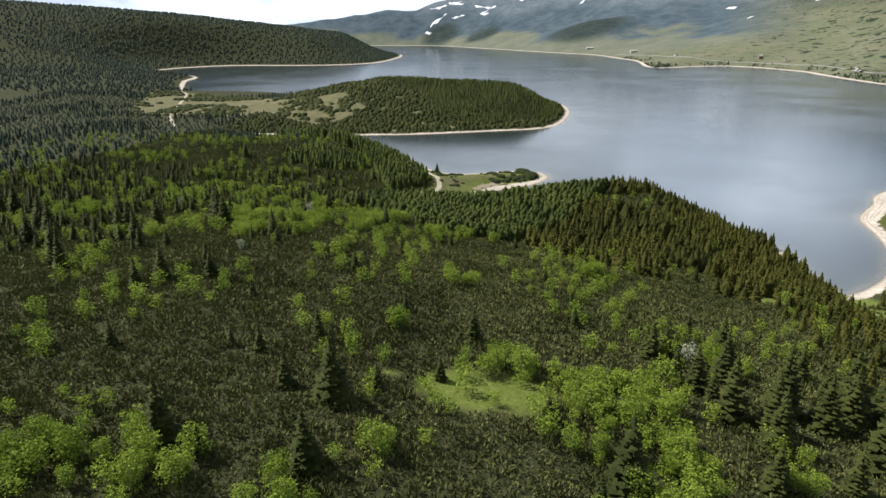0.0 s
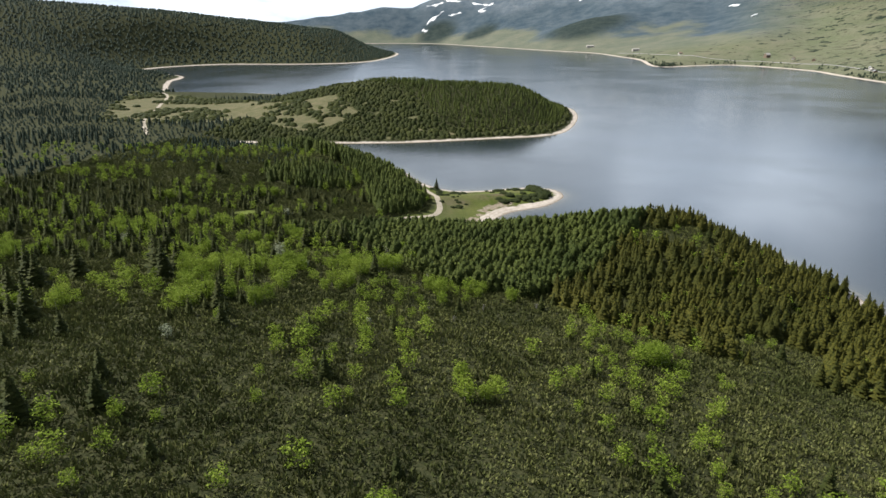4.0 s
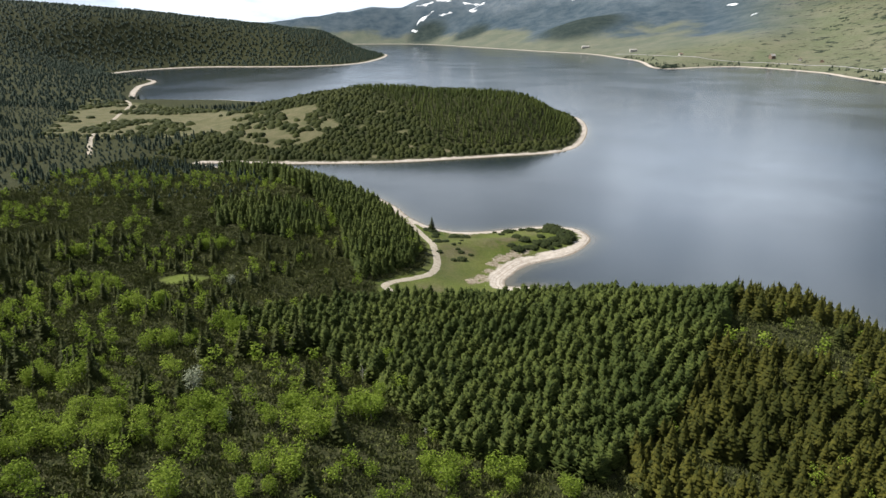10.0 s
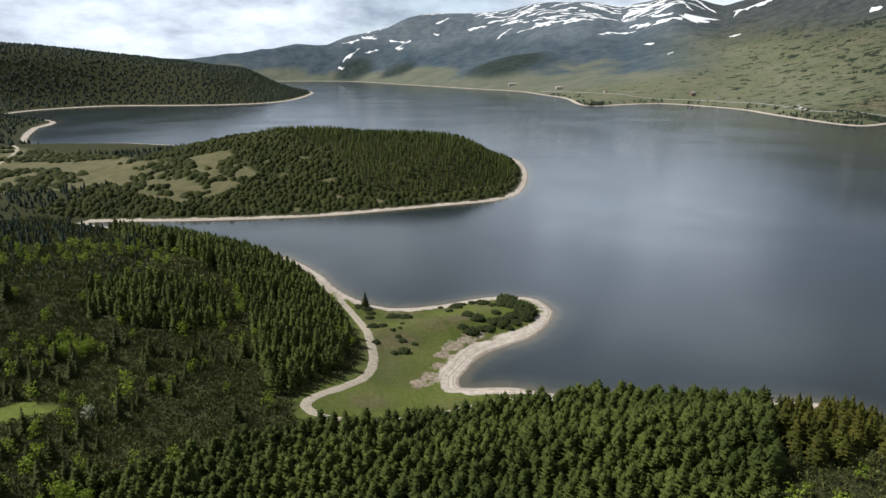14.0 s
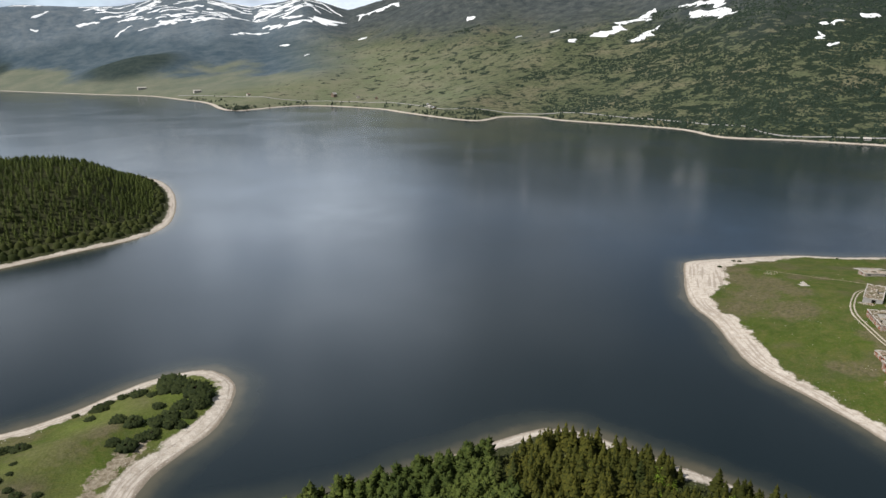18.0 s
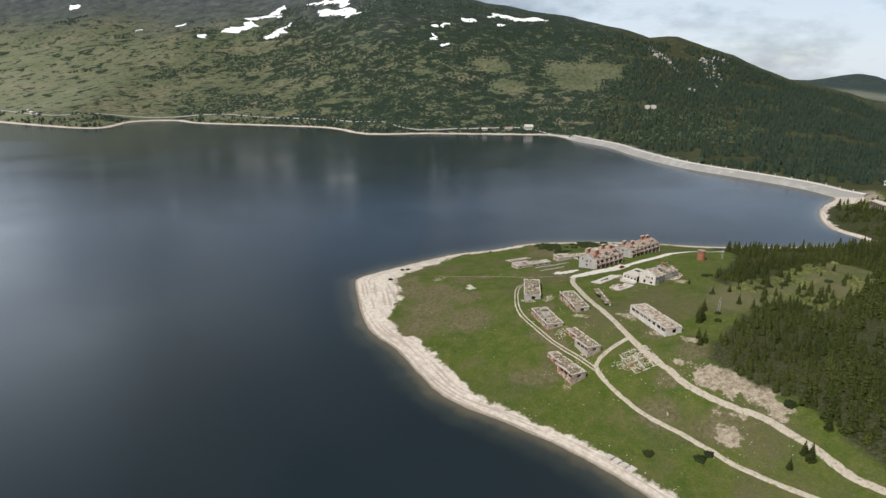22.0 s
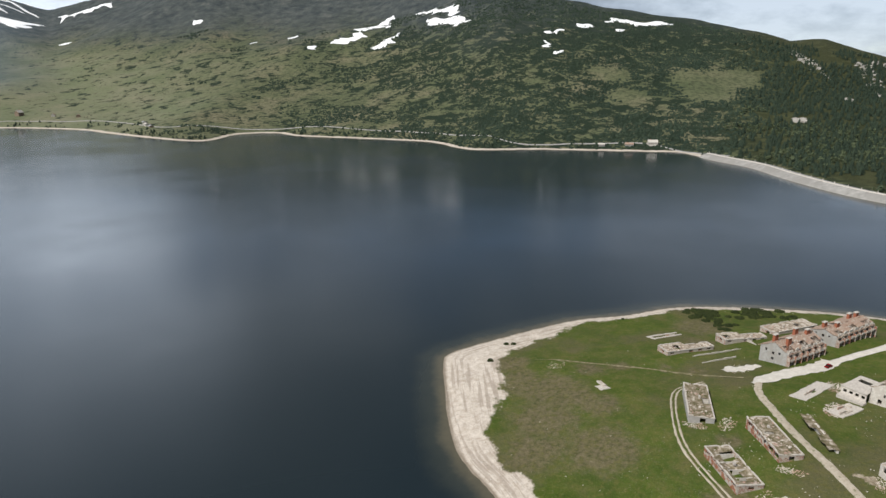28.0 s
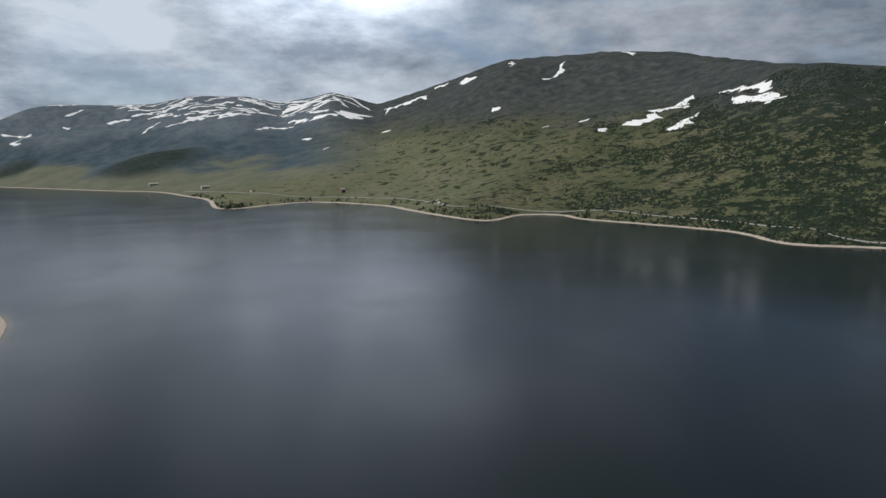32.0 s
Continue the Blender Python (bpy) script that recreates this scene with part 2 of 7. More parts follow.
    c = n.mix(n.band(n.noise(2.2, 5, 0.7), 0.36, 0.66, 0.42, 0.0), c, n.mix(1.0, c, (0.42, 0.46, 0.36), "MULTIPLY"))
    sand = n.ramp(n.noise(0.35, 8, 0.65), (0.3, (0.37, 0.315, 0.26)), (0.55, (0.52, 0.465, 0.405)), (0.75, (0.61, 0.56, 0.50)))
    sand = n.mix(n.band(n.noise(1.7, 4, 0.6), 0.6, 0.7, 0.0, 0.5), sand, (0.30, 0.27, 0.23))
    sand = n.mix(n.band(n.noise(1.0, 4, 0.6, (0.03, 0.03, 7.0)), 0.48, 0.60, 0.0, 0.62), sand, (0.27, 0.225, 0.185))
    sand = n.mix(n.band(n.noise(0.9, 7, 0.7), 0.54, 0.70, 0.0, 0.6), sand, (0.24, 0.205, 0.165))
    wob = n.math("ADD", n.height(), n.math("MULTIPLY", n.math("SUBTRACT", n.noise(0.10, 8, 0.68), 0.5), 1.9))
    line = n.math("SUBTRACT", wob, n.attr("beach"))
    c = n.mix(n.band(line, -0.12, 0.14, 1.0, 0.0), c, sand)
    c = n.mix(n.band(n.height(), 0.05, 0.35, 0.75, 0.0), c, (0.15, 0.12, 0.085))
    n.bump(n.math("ADD", fine, n.math("MULTIPLY", n.noise(0.05, 8, 0.6), 6.0)), 0.6, 0.5)
    return n.done(c)


def water_material():
    n = Nodes("water", 0.07)
    n.bsdf.inputs["Specular IOR Level"].default_value = 0.5
    n.bsdf.inputs["IOR"].default_value = 1.33
    n.put(n.band(n.noise(0.006, 6, 0.62), 0.35, 0.68, 0.14, 0.21), n.bsdf.inputs["Roughness"])
    depth = n.math("ADD", n.attr("deep"), n.math("MULTIPLY", n.math("SUBTRACT", n.noise(0.07, 7, 0.62), 0.5), 0.5))
    c = n.mix(n.band(depth, 0.0, 0.34), (0.088, 0.080, 0.056), (0.030, 0.036, 0.032))
    return n.done(n.mix(n.band(depth, 0.2, 0.85), c, (0.0095, 0.0165, 0.0205)))


def leafy(name, dark, light, tip, patchy=0.6, through=0.0):
    n = Nodes(name, 0.75)
    c = n.mix(n.island(), dark, light)
    c = n.mix(n.band(n.noise(1.6, 4), 0.42, 0.7, 0.0, patchy), c, tip)
    c = n.mix(n.band(n.noise(0.03, 4), 0.40, 0.66, 0.0, 0.6), c, dark)
    if through:
        glow = n.t.nodes.new("ShaderNodeBsdfTranslucent")
        blend = n.t.nodes.new("ShaderNodeMixShader")
        n.put(c, glow.inputs["Color"])
        blend.inputs[0].default_value = through
        n.t.links.new(n.bsdf.outputs[0], blend.inputs[1])
        n.t.links.new(glow.outputs[0], blend.inputs[2])
        n.t.links.new(blend.outputs[0], n.t.nodes["Material Output"].inputs["Surface"])
    return n.done(c)


def mottled(name, scale, *stops, rough=0.9, second=None, bump=0.3, local=True):
    """Masonry, gravel and the like: one fine and one wide variation."""
    n = Nodes(name, rough)
    c = n.ramp(n.noise(scale, 8, 0.65, local=local), *stops)
    if second:
        c = n.mix(n.band(n.noise(scale * 0.22, 6, 0.6, local=local), 0.45, 0.6), c, second)
    n.bump(n.noise(scale * 3, 5, 0.6, local=local), bump, 0.05)
    return n.done(c)


def brick_material():
    """Red brick showing through grey plaster that has come away."""
    n = Nodes("brick", 0.9)
    t = n.t.nodes.new("ShaderNodeTexBrick")
    t.inputs["Scale"].default_value = 1.0
    for key, v in (("Brick Width", 0.25), ("Row Height", 0.075), ("Mortar Size", 0.008)):
        t.inputs[key].default_value = v
    for key, v in (("Color1", (0.30, 0.115, 0.062, 1)), ("Color2", (0.22, 0.085, 0.05, 1)), ("Mortar", (0.36, 0.32, 0.28, 1))):
        t.inputs[key].default_value = v
    n.put(n.t.nodes.new("ShaderNodeTexCoord").outputs["Object"], t.inputs["Vector"])
    c = n.mix(n.band(n.noise(0.55, 7, 0.65, local=True), 0.46, 0.56), t.outputs["Color"], (0.42, 0.38, 0.335))
    c = n.mix(n.band(n.noise(2.5, 6, 0.6, local=True), 0.5, 0.75, 0.0, 0.6), c, (0.15, 0.11, 0.085))
    return n.done(c)


GROUND, WATER = ground_material(), water_material()
SPRUCE = leafy("spruce_needles", (0.019, 0.025, 0.005), (0.06, 0.061, 0.011), (0.116, 0.104, 0.016))
PINE = leafy("pine_needles", (0.02, 0.033, 0.008), (0.07, 0.092, 0.02), (0.13, 0.144, 0.036))
MUGO = leafy("creeping_pine_needles", (0.038, 0.05, 0.015), (0.145, 0.16, 0.048), (0.235, 0.222, 0.098))
# dark needles with a little haze blue mixed into the colour
FAR_WOOD = leafy("hazy_distant_needles", (0.016, 0.028, 0.02), (0.031, 0.046, 0.03), (0.048, 0.06, 0.037))
DARK_WOOD = leafy("dark_needles", (0.017, 0.025, 0.006), (0.044, 0.053, 0.013), (0.084, 0.084, 0.024))
BIRCH = leafy("young_leaves", (0.112, 0.172, 0.018), (0.262, 0.345, 0.045), (0.36, 0.41, 0.1), 0.5, 0.35)
GREY_LEAF = leafy("broad_leaves", (0.064, 0.085, 0.045), (0.11, 0.136, 0.078), (0.15, 0.17, 0.1))
BUSH_LEAF = leafy("bush_needles", (0.010, 0.017, 0.006), (0.030, 0.040, 0.013), (0.055, 0.062, 0.020))
PALE_LEAF = leafy("blossom", (0.22, 0.25, 0.15), (0.36, 0.38, 0.27), (0.45, 0.45, 0.36))
BARK = mottled("bark", 9, (0.3, (0.045, 0.034, 0.026)), (0.7, (0.12, 0.095, 0.075)))
PALE_BARK = mottled("pale_bark", 9, (0.3, (0.20, 0.18, 0.15)), (0.7, (0.42, 0.39, 0.35)))
DEAD = mottled("dead_wood", 6, (0.3, (0.22, 0.20, 0.18)), (0.7, (0.40, 0.38, 0.35)))
BRICK = brick_material()
PLASTER = mottled("plaster", 1.1, (0.3, (0.40, 0.37, 0.33)), (0.6, (0.60, 0.57, 0.52)), (0.8, (0.66, 0.63, 0.58)), second=(0.47, 0.43, 0.385))
GREY_WALL = mottled("weathered_render", 0.9, (0.3, (0.25, 0.245, 0.235)), (0.7, (0.43, 0.42, 0.40)), second=(0.31, 0.295, 0.275))
CONCRETE = mottled("concrete", 1.4, (0.3, (0.33, 0.30, 0.27)), (0.7, (0.55, 0.51, 0.46)))
MOSSY = mottled("overgrown_roof", 0.55, (0.34, (0.065, 0.068, 0.026)), (0.46, (0.145, 0.120, 0.075)), (0.56, (0.225, 0.190, 0.14)), (0.68, (0.46, 0.42, 0.36)), bump=0.7)
PALE_ROOF = mottled("bare_roof", 0.5, (0.34, (0.13, 0.10, 0.065)), (0.46, (0.25, 0.205, 0.155)), (0.56, (0.38, 0.33, 0.275)), (0.68, (0.54, 0.49, 0.43)), bump=0.6)
DAM_FACE = mottled("weathered_dam_face", 0.12, (0.3, (0.20, 0.195, 0.185)), (0.7, (0.36, 0.35, 0.33)), second=(0.25, 0.24, 0.225), local=False)
TAN_WALL = mottled("brown_render", 0.8, (0.3, (0.17, 0.135, 0.10)), (0.7, (0.29, 0.24, 0.18)))
ROOF_TILE = mottled("tile_battens", 1.6, (0.3, (0.22, 0.125, 0.085)), (0.5, (0.30, 0.22, 0.17)), (0.75, (0.46, 0.41, 0.36)))
CHIMNEY = mottled("chimney_brick", 2.2, (0.3, (0.24, 0.085, 0.05)), (0.7, (0.36, 0.14, 0.085)))
TIMBER = mottled("old_timber", 3.0, (0.3, (0.14, 0.10, 0.075)), (0.7, (0.33, 0.26, 0.20)))
RUBBLE = mottled("rubble", 0.8, (0.3, (0.30, 0.26, 0.22)), (0.7, (0.62, 0.57, 0.51)), second=(0.36, 0.25, 0.20))
STONE = mottled("stone", 1.5, (0.3, (0.34, 0.32, 0.29)), (0.7, (0.60, 0.57, 0.52)))
SNOW = mottled("snow", 0.02, (0.3, (0.78, 0.80, 0.83)), (0.7, (0.88, 0.89, 0.90)), rough=0.6, local=False)
SCREE = mottled("scree", 0.05, (0.3, (0.22, 0.21, 0.19)), (0.7, (0.42, 0.40, 0.37)), local=False)
RED_PAINT = Nodes("red_paint", 0.25).done((0.20, 0.012, 0.012))
GLASS_DARK = Nodes("tinted_glass", 0.05).done((0.012, 0.014, 0.016))
RUBBER = Nodes("rubber", 0.8).done((0.02, 0.02, 0.02))
METAL = mottled("grey_metal", 4.0, (0.3, (0.30, 0.31, 0.32)), (0.7, (0.45, 0.46, 0.47)), rough=0.5)


def gravel_material():
    n = Nodes("gravel", 0.95)
    c = n.ramp(n.noise(0.7, 8, 0.65), (0.3, (0.29, 0.25, 0.195)), (0.6, (0.40, 0.355, 0.29)), (0.8, (0.49, 0.45, 0.385)))
    grassy = n.math("SUBTRACT", n.noise(0.8, 6, 0.6), n.math("MULTIPLY", n.math("ABSOLUTE", n.math("SUBTRACT", n.attr("edge"), 0.5)), -0.25))
    c = n.mix(n.band(grassy, 0.60, 0.72, 0.0, 0.75), c, (0.13, 0.135, 0.06))
    n.bump(n.noise(2.5, 5), 0.4, 0.08)
    return n.done(c)


GRAVEL = gravel_material()
WORN_EARTH = mottled("worn_earth", 0.6, (0.35, (0.10, 0.095, 0.040)), (0.65, (0.26, 0.22, 0.155)), local=False)
PAVING = mottled("pale_paving", 0.5, (0.3, (0.42, 0.39, 0.35)), (0.7, (0.60, 0.57, 0.52)), local=False)
ASPHALT = mottled("worn_asphalt", 0.3, (0.3, (0.22, 0.215, 0.21)), (0.7, (0.36, 0.35, 0.34)), local=False)


# ---- plan of the lake ----
WEST = [(-680, 1090), (-800, 1310), (-860, 1480), (-1100, 1690), (-1000, 1960), (-670, 2020), (-510, 2240), (-545, 2880),
        (-760, 3120), (-1050, 3900), (-1150, 4250)]
NORTH = [(-900, 4330), (-560, 4270), (-200, 3760), (185, 3180), (350, 2960), (420, 2640), (462, 2400), (441, 2062), (490, 1995),
         (625, 2084), (744, 2095), (853, 1885), (858, 1720), (863, 1523), (881, 1406), (929, 1392), (1031, 1453), (1097, 1409)]
EAST = [(1085, 1310), (1126, 1172), (1164, 1007), (1118, 893), (1121, 837), (1184, 768), (1225, 691), (1282, 583), (1296, 535)]
DAM = [(1232, 467), (1180, 398), (1106, 340), (1045, 285), (1002, 235), (964, 165), (926, 102), (887, 66)]
RUINS = [(827, 78), (777, 83), (719, 75), (680, 50), (640, 95), (600, 165), (579, 225), (540, 288), (503, 313), (475, 335),
         (425, 356), (394, 365), (379, 357), (340, 324), (322, 304), (312, 283), (293, 257), (280, 235), (274, 201), (268, 175),
         (256, 145), (238, 116), (212, 92)]
RIDGE = [(202, 94), (203, 142), (196, 178), (184, 208), (172, 236), (160, 247), (140, 250), (108, 251), (71, 252), (52, 255), (30, 262),
         (8, 262), (12, 277), (22, 294), (47, 313), (61, 337), (63, 352), (55, 368), (36, 371), (18, 366), (-4, 356), (-28, 353),
         (-46, 364), (-63, 385), (-79, 414), (-112, 452), (-175, 490), (-240, 522), (-300, 546)]
PENINSULA = [(-268, 551), (-209, 554), (-146, 563), (-96, 574), (-45, 594), (9, 616), (55, 636), (82, 668), (99, 727), (111, 807),
             (113, 880), (104, 930), (75, 980), (10, 1020), (-100, 1030), (-250, 1035), (-400, 1060), (-520, 1092), (-600, 1085)]


def smooth_line(points, closed=False, step=8.0):
    """A curve through the points, as an array of places about step apart."""
    p = np.array(points, float)
    n = len(p)
    out = []
    for i in range(n if closed else n - 1):
        a, b, c, d = (p[(i + k) % n] if closed else p[min(max(i + k, 0), n - 1)] for k in (-1, 0, 1, 2))
        length = np.linalg.norm(c - b)
        for s in np.linspace(0, 1, max(2, min(14, int(length / step) + 1)), endpoint=False):
            out.append(0.5 * (2 * b + (c - a) * s + (2 * a - 5 * b + 4 * c - d) * s * s + (3 * b - a - 3 * c + d) * s ** 3))
    if not closed:
        out.append(p[-1])
    return np.array(out)


SHORE = smooth_line(WEST + NORTH + EAST + DAM + RUINS + RIDGE + PENINSULA, True)


def line_distance(x, y, line, closed=False):
    """The distance to a line of places, for arrays."""
    best = np.full(x.shape, 1e18)
    ends = np.roll(line, -1, axis=0) if closed else line[1:]
    for a, b in zip(line, ends):
        dx, dy = b - a
        s = np.clip(((x - a[0]) * dx + (y - a[1]) * dy) / max(dx * dx + dy * dy, 1e-9), 0, 1)
        np.minimum(best, (x - a[0] - s * dx) ** 2 + (y - a[1] - s * dy) ** 2, out=best)
    return np.sqrt(best)


def inside(x, y, line):
    odd = np.zeros(x.shape, bool)
    for a, b in zip(line, np.roll(line, -1, axis=0)):
        if a[1] != b[1]:
            odd ^= ((a[1] > y) != (b[1] > y)) & (x < (b[0] - a[0]) * (y - a[1]) / (b[1] - a[1]) + a[0])
    return odd


def shore_distance(x, y):
    """Metres inland; below nought out on the lake."""
    d = line_distance(x, y, SHORE, True)
    return np.where(inside(x, y, SHORE), -d, d)


def step(v, lo, hi):
    s = np.clip((v - lo) / (hi - lo), 0, 1)
    return s * s * (3 - 2 * s)


HILLS = [  # x, y, reach in x, reach in y, height
    (-60, -200, 170, 150, 44.4), (-60, -20, 120, 110, 16.0), (-110, 120, 110, 90, 4.7), (105, 185, 55, 50, 23.6), (-180, 390, 110, 65, 8.4),
    (-215, 800, 95, 95, 15), (-130, 372, 45, 60, 7), (370, 3560, 170, 140, 62), (4610, -205, 250, 150, 66), (-620, 420, 260, 260, 7.6), (-900, -300, 400, 400, 81.6), (-120, 800, 150, 100, 33.0), (20, 770, 70, 85, 16.5), (-420, 860, 170, 120, 1.0),
    (400, 190, 75, 60, 8.2), (500, 110, 100, 80, 6.2), (330, 60, 90, 90, 6.6), (440, -150, 160, 160, 36.9), (-1100, 1000, 260, 260, 26.9),
    (130, -60, 110, 110, 3.8), (-350, 120, 150, 160, 7.3), (-5, 320, 30, 40, 5.7), (915, 25, 45, 45, 9), (800, 20, 60, 35, 5)]
WEST_RIDGE = [(-560, 2860, 8), (-800, 2690, 84), (-1000, 2440, 112), (-1300, 2260, 155), (-1700, 1850, 208), (-2600, 1500, 260)]
SKYLINE = [  # bearing, distance, angle above the eye: the crests round the lake, seen from its middle
    (-40, 4700, 0.1), (-22.8, 4750, 0.0), (-20.5, 4750, 0.33), (-17.7, 4750, 0.7), (-14.4, 4750, 1.23), (-11.5, 4750, 1.24), (-9.7, 4750, 1.9), (-6.5, 4750, 2.63),
    (-4.5, 4750, 3.49), (-3, 4750, 3.82), (1.4, 4750, 3.87), (3.9, 4750, 4.05), (6.8, 4750, 4.72), (11.1, 4700, 4.76), (14, 4700, 4.3), (18.3, 4700, 5.2),
    (22, 4600, 4.2), (25, 4500, 5.1), (28.3, 4450, 6.2), (33, 4300, 7.8), (37, 4200, 8.0), (43.6, 3900, 8.1), (47, 3600, 7.8), (54, 2700, 6.5),
    (57, 2500, 6.3), (62, 2400, 5.75), (68, 2400, 4.6), (72.5, 2400, 3.9), (77.3, 2400, 2.85), (79.7, 2400, 2.1), (82, 2400, 2.2), (84.3, 2400, 1.4), (86.5, 2400, 0.7),
    (88.7, 2400, -0.25), (90.9, 2400, -1.1), (93, 2400, -1.55), (95, 2400, -2.0), (97, 2500, -2.8), (100, 2600, -3.2), (130, 3600, -2.0)]


def lumps(x, y, size, seed):
    """Smooth random relief of about that size, from -1 to 1."""
    def corner(i, j):
        v = np.sin(i * 127.1 + j * 311.7 + seed * 74.7) * 43758.5453
        return (v - np.floor(v)) * 2 - 1
    u, w = np.asarray(x, float) / size, np.asarray(y, float) / size
    i, j = np.floor(u), np.floor(w)
    fu, fw = step(u - i, 0, 1), step(w - j, 0, 1)
    return (corner(i, j) * (1 - fu) + corner(i + 1, j) * fu) * (1 - fw) + (corner(i, j + 1) * (1 - fu) + corner(i + 1, j + 1) * fu) * fw


def land(x, y, d=None):
    """Height of the ground."""
    x, y = np.asarray(x, float), np.asarray(y, float)
    if d is None:
        d = shore_distance(x, y)
    z = np.where(d > 0, 3.2 * (1 - np.exp(-np.maximum(d, 0) / 22)), np.maximum(d * 0.24, -9))
    rise = step(d, 4, 85)
    for cx, cy, sx, sy, h in HILLS:
        z = z + rise * h * np.exp(-0.5 * (((x - cx) / sx) ** 2 + ((y - cy) / sy) ** 2))
    z = z + rise * (1.5 * lumps(x, y, 46, 4) + 0.5 * lumps(x, y, 17, 5))
    # the wooded ridge west of the lake
    best, top = np.full(x.shape, 1e9), np.zeros(x.shape)
    for (ax, ay, ah), (bx, by, bh) in zip(WEST_RIDGE, WEST_RIDGE[1:]):
        s = np.clip(((x - ax) * (bx - ax) + (y - ay) * (by - ay)) / ((bx - ax) ** 2 + (by - ay) ** 2), 0, 1)
        q = np.hypot(x - ax - s * (bx - ax), y - ay - s * (by - ay))
        top = np.where(q < best, ah + s * (bh - ah), top)
        best = np.minimum(best, q)
    z = z + step(d, 0, 260) * top * np.exp(-0.5 * (best / 330) ** 2)
    # the mountains
    bearing = np.degrees(np.arctan2(x - 150, y - 180))
    r = np.hypot(x - 150, y - 180)
    table = np.array(SKYLINE)
    far = np.interp(bearing, table[:, 0], table[:, 1])
    crest = 138 + far * np.tan(np.radians(np.interp(bearing, table[:, 0], table[:, 2])))
    away = step(bearing, -50, -30) * (1 - step(bearing, 130, 160))
    t = np.clip(d / np.maximum(far - (r - d), 300), 0, 1.3)
    mount = np.where(t < 1, crest * (0.55 * t + 0.45 * step(t, 0, 1.0)), crest * (1 - (0.4 + 1.7 * step(bearing, 80, 88)) * (t - 1)))
    outer = step(r, 750, 1150) * away
    folds = 1.1 * lumps(x, y, 620, 1) + 0.7 * lumps(x + 0.4 * y, y, 260, 2) + 0.45 * lumps(x, y, 120, 3)
    body = np.clip(t * 4, 0, 1) * np.clip((1 - t) * 4, 0, 1)
    z = z + outer * np.maximum(mount * (1 + 0.085 * folds * body), 0) * step(d, 0, 60)
    return z


def axis(lo, hi, start, end, cell, growth):
    v = list(np.arange(lo, hi + cell / 2, cell))
    s = cell
    while v[-1] < end:
        s = min(s * growth, 70)
        v.append(v[-1] + s)
    s = cell
    while v[0] > start:
        s = min(s * growth, 70)
        v.insert(0, v[0] - s)
    return np.array(v)


def mesh_of(name, verts, faces, mat, attrs=None, smooth=False):
    """A mesh from arrays; every face has as many corners as faces has columns."""
    me = bpy.data.meshes.new(name)
    k = faces.shape[1]
    me.vertices.add(len(verts))
    me.vertices.foreach_set("co", np.asarray(verts, np.float32).ravel())
    me.loops.add(faces.size)
    me.loops.foreach_set("vertex_index", faces.astype(np.int32).ravel())
    me.polygons.add(len(faces))
    me.polygons.foreach_set("loop_start", np.arange(0, faces.size, k, dtype=np.int32))
    for key, v in (attrs or {}).items():
        me.attributes.new(key, "FLOAT", "POINT").data.foreach_set("value", np.asarray(v, np.float32))
    me.update(calc_edges=True)
    if smooth:
        me.polygons.foreach_set("use_smooth", np.ones(len(faces), bool))
    me.materials.append(mat)
    return me


gx = axis(-330, 620, -4900, 5000, 4.5, 1.035)
gy = axis(-230, 640, -2600, 5000, 4.5, 1.03)
GX, GY = np.meshgrid(gx, gy)
GD = shore_distance(GX, GY)
GZ = land(GX, GY, GD)
ni, nj = GX.shape
idx = np.arange(ni * nj).reshape(ni, nj)
quads = np.stack([idx[:-1, :-1], idx[:-1, 1:], idx[1:, 1:], idx[1:, :-1]], -1).reshape(-1, 4)


def ground_z(x, y):
    """Height of the ground sheet as it is built, between its corners."""
    x, y = np.atleast_1d(np.asarray(x, float)), np.atleast_1d(np.asarray(y, float))
    i = np.clip(np.searchsorted(gy, y) - 1, 0, ni - 2)
    j = np.clip(np.searchsorted(gx, x) - 1, 0, nj - 2)
    u, v = (x - gx[j]) / (gx[j + 1] - gx[j]), (y - gy[i]) / (gy[i + 1] - gy[i])
    return (GZ[i, j] * (1 - u) + GZ[i, j + 1] * u) * (1 - v) + (GZ[i + 1, j] * (1 - u) + GZ[i + 1, j + 1] * u) * v


CLEARING = [(412, 148), (436, 138), (466, 114), (492, 103), (516, 82), (500, 60), (455, 66), (428, 80), (404, 94), (416, 108), (404, 118), (385, 141)]
RUIN_LAND = [(212, 60), (240, 120), (300, 255), (390, 380), (480, 345), (560, 300), (610, 180), (575, 150), (505, 138), (445, 148), (405, 122), (335, 138), (312, 100), (290, 80), (250, 40)]
HEADLAND = [(-82, 400), (-58, 352), (-47, 316), (-38, 290), (-36.5, 270), (-40, 256), (-50, 243), (-57, 230), (-52, 212), (-10, 224), (20, 243), (60, 254), (100, 330), (80, 400), (-40, 400)]
FIELD = [(-700, 990), (-560, 930), (-408, 850), (-330, 740), (-235, 735), (-182, 660), (-200, 622), (-240, 596), (-290, 612), (-330, 655), (-420, 610), (-510, 600), (-600, 760)]
PINES = [(-100, 165), (-48, 135), (-6, 82), (30, 74), (60, 110), (100, 185), (128, 240), (60, 248), (-8, 218), (-46, 205)]
GOLD = [(36, 120), (42, 66), (80, 40), (120, 20), (165, -10), (200, 60), (205, 140), (180, 205), (150, 236), (110, 215), (80, 150)]
LEFT_WOOD = [(-60, 228), (-52, 246), (-42, 264), (-42, 292), (-54, 322), (-66, 352), (-92, 400), (-150, 440), (-260, 500), (-235, 472), (-172, 390), (-120, 350), (-92, 308), (-80, 265)]
